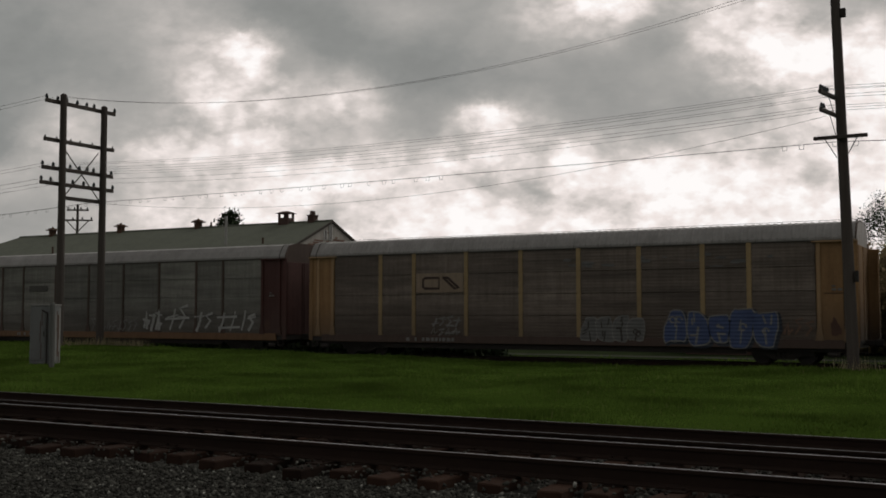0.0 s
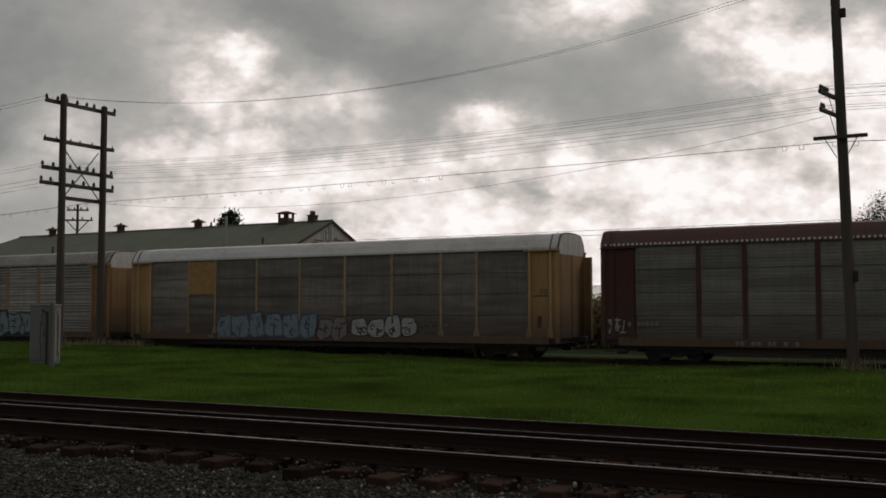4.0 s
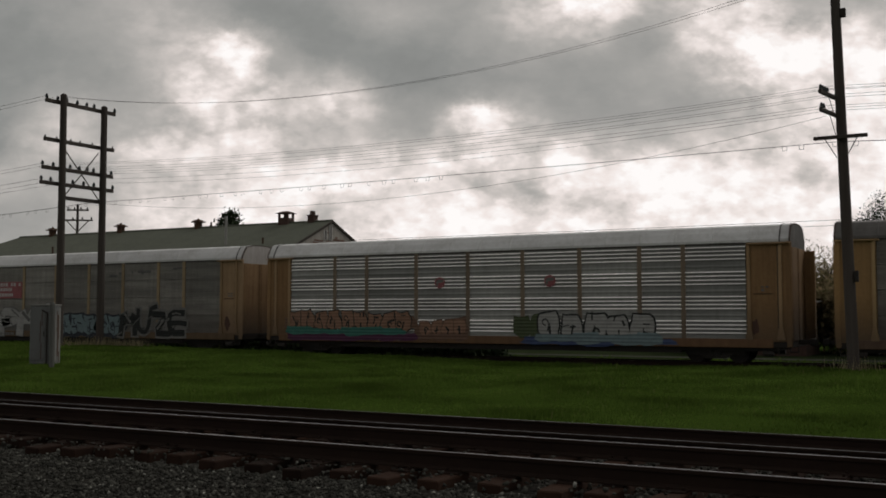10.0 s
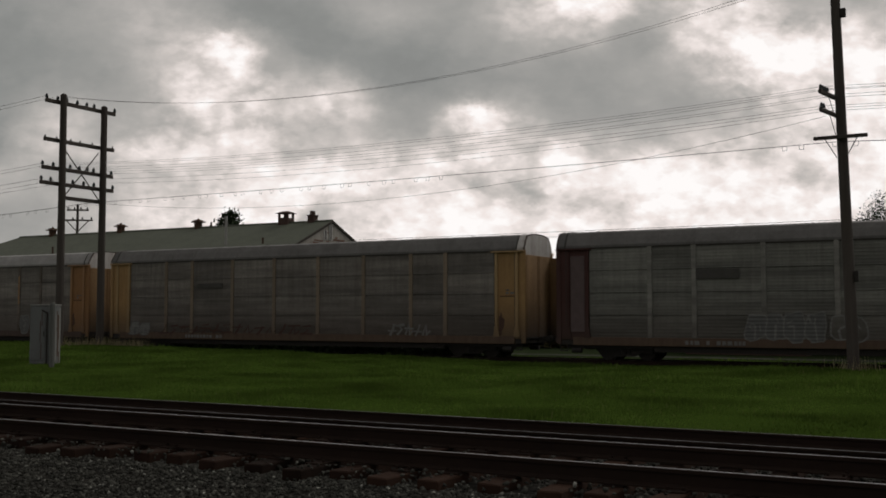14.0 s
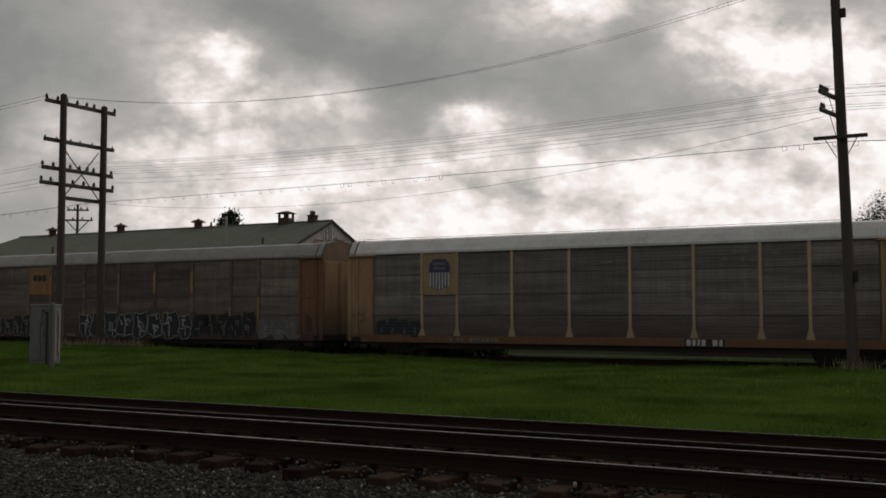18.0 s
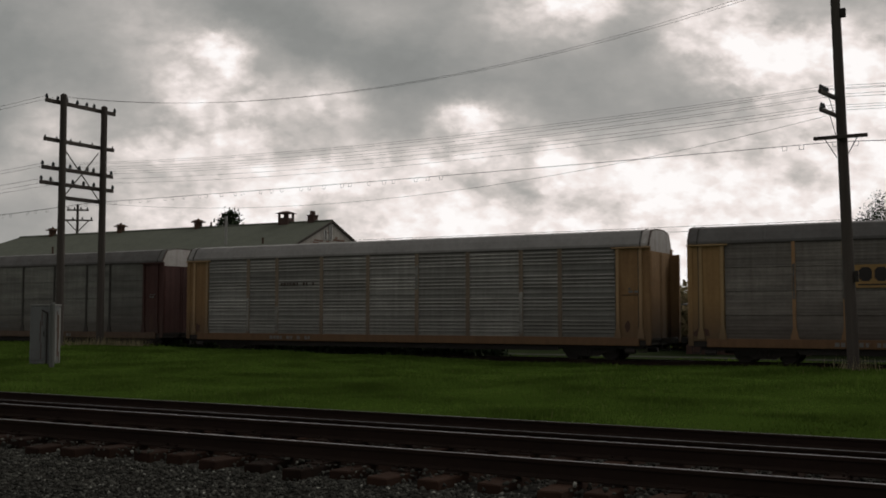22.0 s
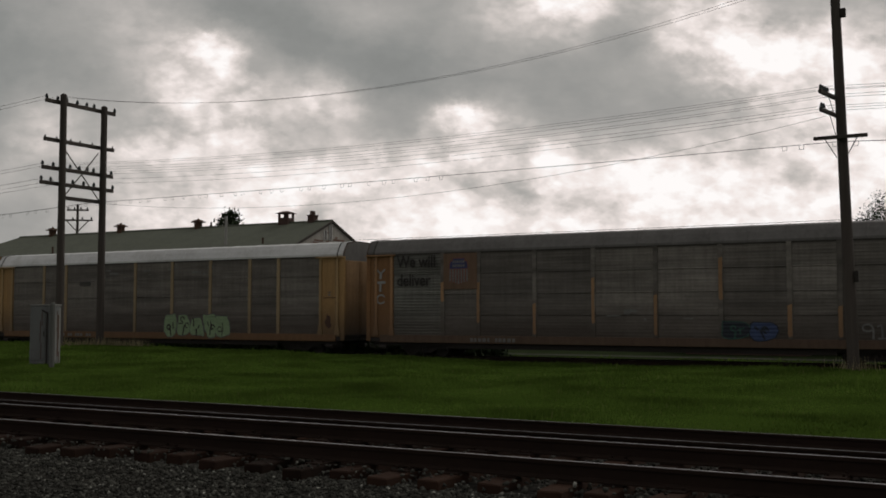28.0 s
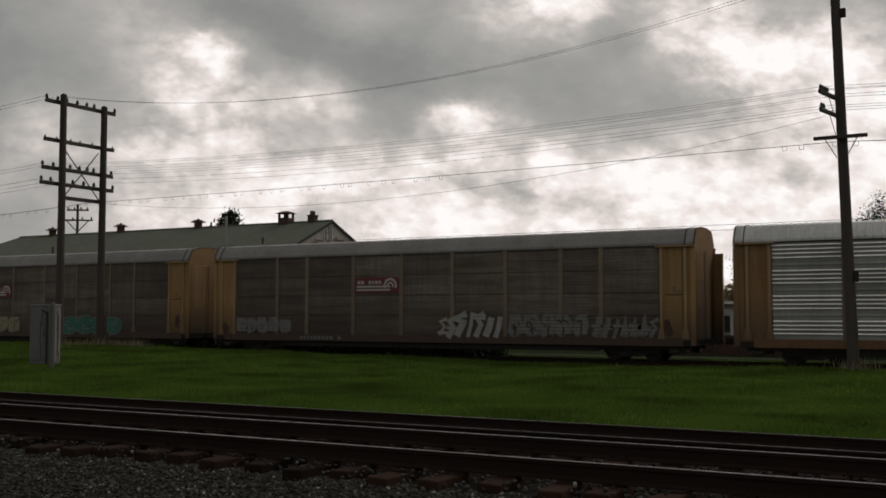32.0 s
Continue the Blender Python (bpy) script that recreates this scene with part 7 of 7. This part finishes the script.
bars(W[21], 17.8, 19.2, 0.74, 0.16, "spray_pale", 9, "small_marks")
# 22
sign("emblem_board", W[22], 4.5, 6.4, 2.95, 4.9, "post_olive")
shield(W[22], 4.85, 6.05, 3.2, 4.65, "sign_stripe")
patches(W[22], 2.0, 24.0, 4.62, "spray_pale", 31, 22)
patches(W[22], 9.6, 21.5, 4.5, "spray_pale", 54, 14)
# 23
tag(W[23], 1.9, 8.5, 1.0, 1.7, "spray_grey", 55, 0.14, 18)
piece(W[23], 3, 12.3, 14.6, 0.8, 1.55, "spray_pale", "spray_grey", 56, 0.04, 0.3, mark="spray_grey")
tag(W[23], 15.2, 18.0, 0.9, 1.8, "spray_pale", 57, 0.16, 8)
piece(W[23], 3, 18.3, 20.8, 0.95, 1.8, "spray_brown", "spray_grey", 58, 0.04, 0.4)
sign("dark_patch", W[23], 6.7, 8.6, 3.3, 3.7, "patch_dark")
# 24
sign("emblem_board", W[24], 4.5, 6.4, 3.0, 4.9, "paint_tan")
shield(W[24], 4.85, 6.05, 3.3, 4.75)
bars(W[24], 6.8, 9.0, 4.25, 0.24, "sign_dark", 10, "name_bars")
# 25
lettering(W[25], "We will", 1.95, 4.3, 0.80, "sign_dark", 0.86)
lettering(W[25], "deliver", 1.95, 3.4, 0.80, "sign_dark", 0.86)
sign("emblem_board", W[25], 4.55, 6.35, 3.2, 4.9, "paint_rustbrown")
shield(W[25], 4.85, 5.9, 3.45, 4.7, "sign_stripe", "spray_pale")
for k, ch in enumerate("YTC"):
    graffiti(W[25], ch, 0.75, 1.25, 3.75 - k * 0.62, 4.25 - k * 0.62, "spray_white", seed=60 + k, weight=0.25, wild=0.2)
graffiti(W[25], "1917", 22.6, 24.7, 1.05, 1.7, "spray_pale", seed=63, weight=0.12, wild=0.3)
piece(W[25], 1, 17.7, 18.8, 1.0, 1.8, "spray_navy", "spray_deep", 63, 0.05, 0.3)
piece(W[25], 1, 18.9, 19.9, 0.95, 1.75, "spray_blue", "spray_navy", 64, 0.05, 0.3)
patches(W[25], 9.8, 16.8, 2.05, "spray_pale", 65, 5)
# 26
piece(W[26], 5, 14.4, 19.2, 0.8, 2.05, "spray_green", "spray_grey", 66, 0.05, 0.3, mark="paint_dark", marks=4)
patches(W[26], 9.4, 18, 4.45, "spray_pale", 67, 12)
sign("dark_patch", W[26], 7.6, 8.5, 3.7, 3.95, "patch_dark")
# 27
sign("red_strip", W[27], 17.9, 20.3, 3.55, 3.75, "sign_rose")
# 28
for x in (10.7, 16.3):
    emblem_red(W[28], x)
# 29
swoosh_logo(W[29], 9.42, 11.95, 3.05, 3.85, "sign_maroon")
piece(W[29], 5, 1.7, 5.4, 1.05, 1.9, "spray_pale", "spray_grey", 68, 0.03, 0.2, mark="spray_grey", marks=2)
tag(W[29], 14.2, 17.6, 0.98, 2.05, "spray_white", 691, 0.24, 7)
piece(W[29], 5, 17.9, 21.8, 1.0, 2.05, "spray_pale", "spray_grey", 70, 0.05, 0.6, mark="paint_brown", marks=4)
tag(W[29], 22.0, 25.0, 1.0, 2.0, "spray_pale", 711, 0.2, 7)
# 30
swoosh_logo(W[30], 9.42, 11.95, 3.05, 3.85, "sign_maroon")
piece(W[30], 4, 8.2, 12.8, 0.9, 1.9, "spray_yellow", "spray_grey", 72, 0.05, 0.3)
piece(W[30], 5, 15.4, 21.4, 0.9, 1.95, "spray_teal", "spray_pale", 73, 0.05, 0.3)

# ---- what moves ----
FAR_Y, FAR_Z = 44.95, -0.70
SHIFT = {0: -0.06, 3: 0.3, 5: -0.1, 6: -0.12, 7: -0.18, 8: 0.08, 9: -0.1, 10: -0.12, 11: -0.12, 13: 0.13, 15: 0.22, 16: 0.08, 17: 0.22, 18: 0.03, 19: 0.03, 20: 0.08, 21: -0.05,
         22: -0.08, 23: -0.06, 24: -0.2, 25: -0.2, 26: 0.12, 27: -0.18, 28: 0.05, 29: 0.14}
# the train's pull is not quite even
PULL = {9: -0.06, 10: 0.06, 17: -0.1, 18: -0.08, 20: 0.1, 21: 0.22, 22: 0.17, 23: 0.24, 24: -0.18, 25: -0.15, 28: 0.12, 29: -0.18, 30: -0.08, 31: -0.07, 32: 0.06}


def train_x(t):
    return -32.43 + 24.8926 * t + 0.012545 * t * t - 3.588e-5 * t ** 3 + PULL.get(t, 0.0)


def motions():
    for n, car in WAGONS.items():
        walk(car, [(t, pose(train_x(t) - PITCH_X * n + SHIFT.get(n, 0.0), FAR_Y, FAR_Z)) for t in range(0, 33)])
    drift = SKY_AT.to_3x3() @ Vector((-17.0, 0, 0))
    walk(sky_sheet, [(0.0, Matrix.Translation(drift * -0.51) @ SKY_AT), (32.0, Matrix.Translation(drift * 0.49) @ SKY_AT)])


motions()
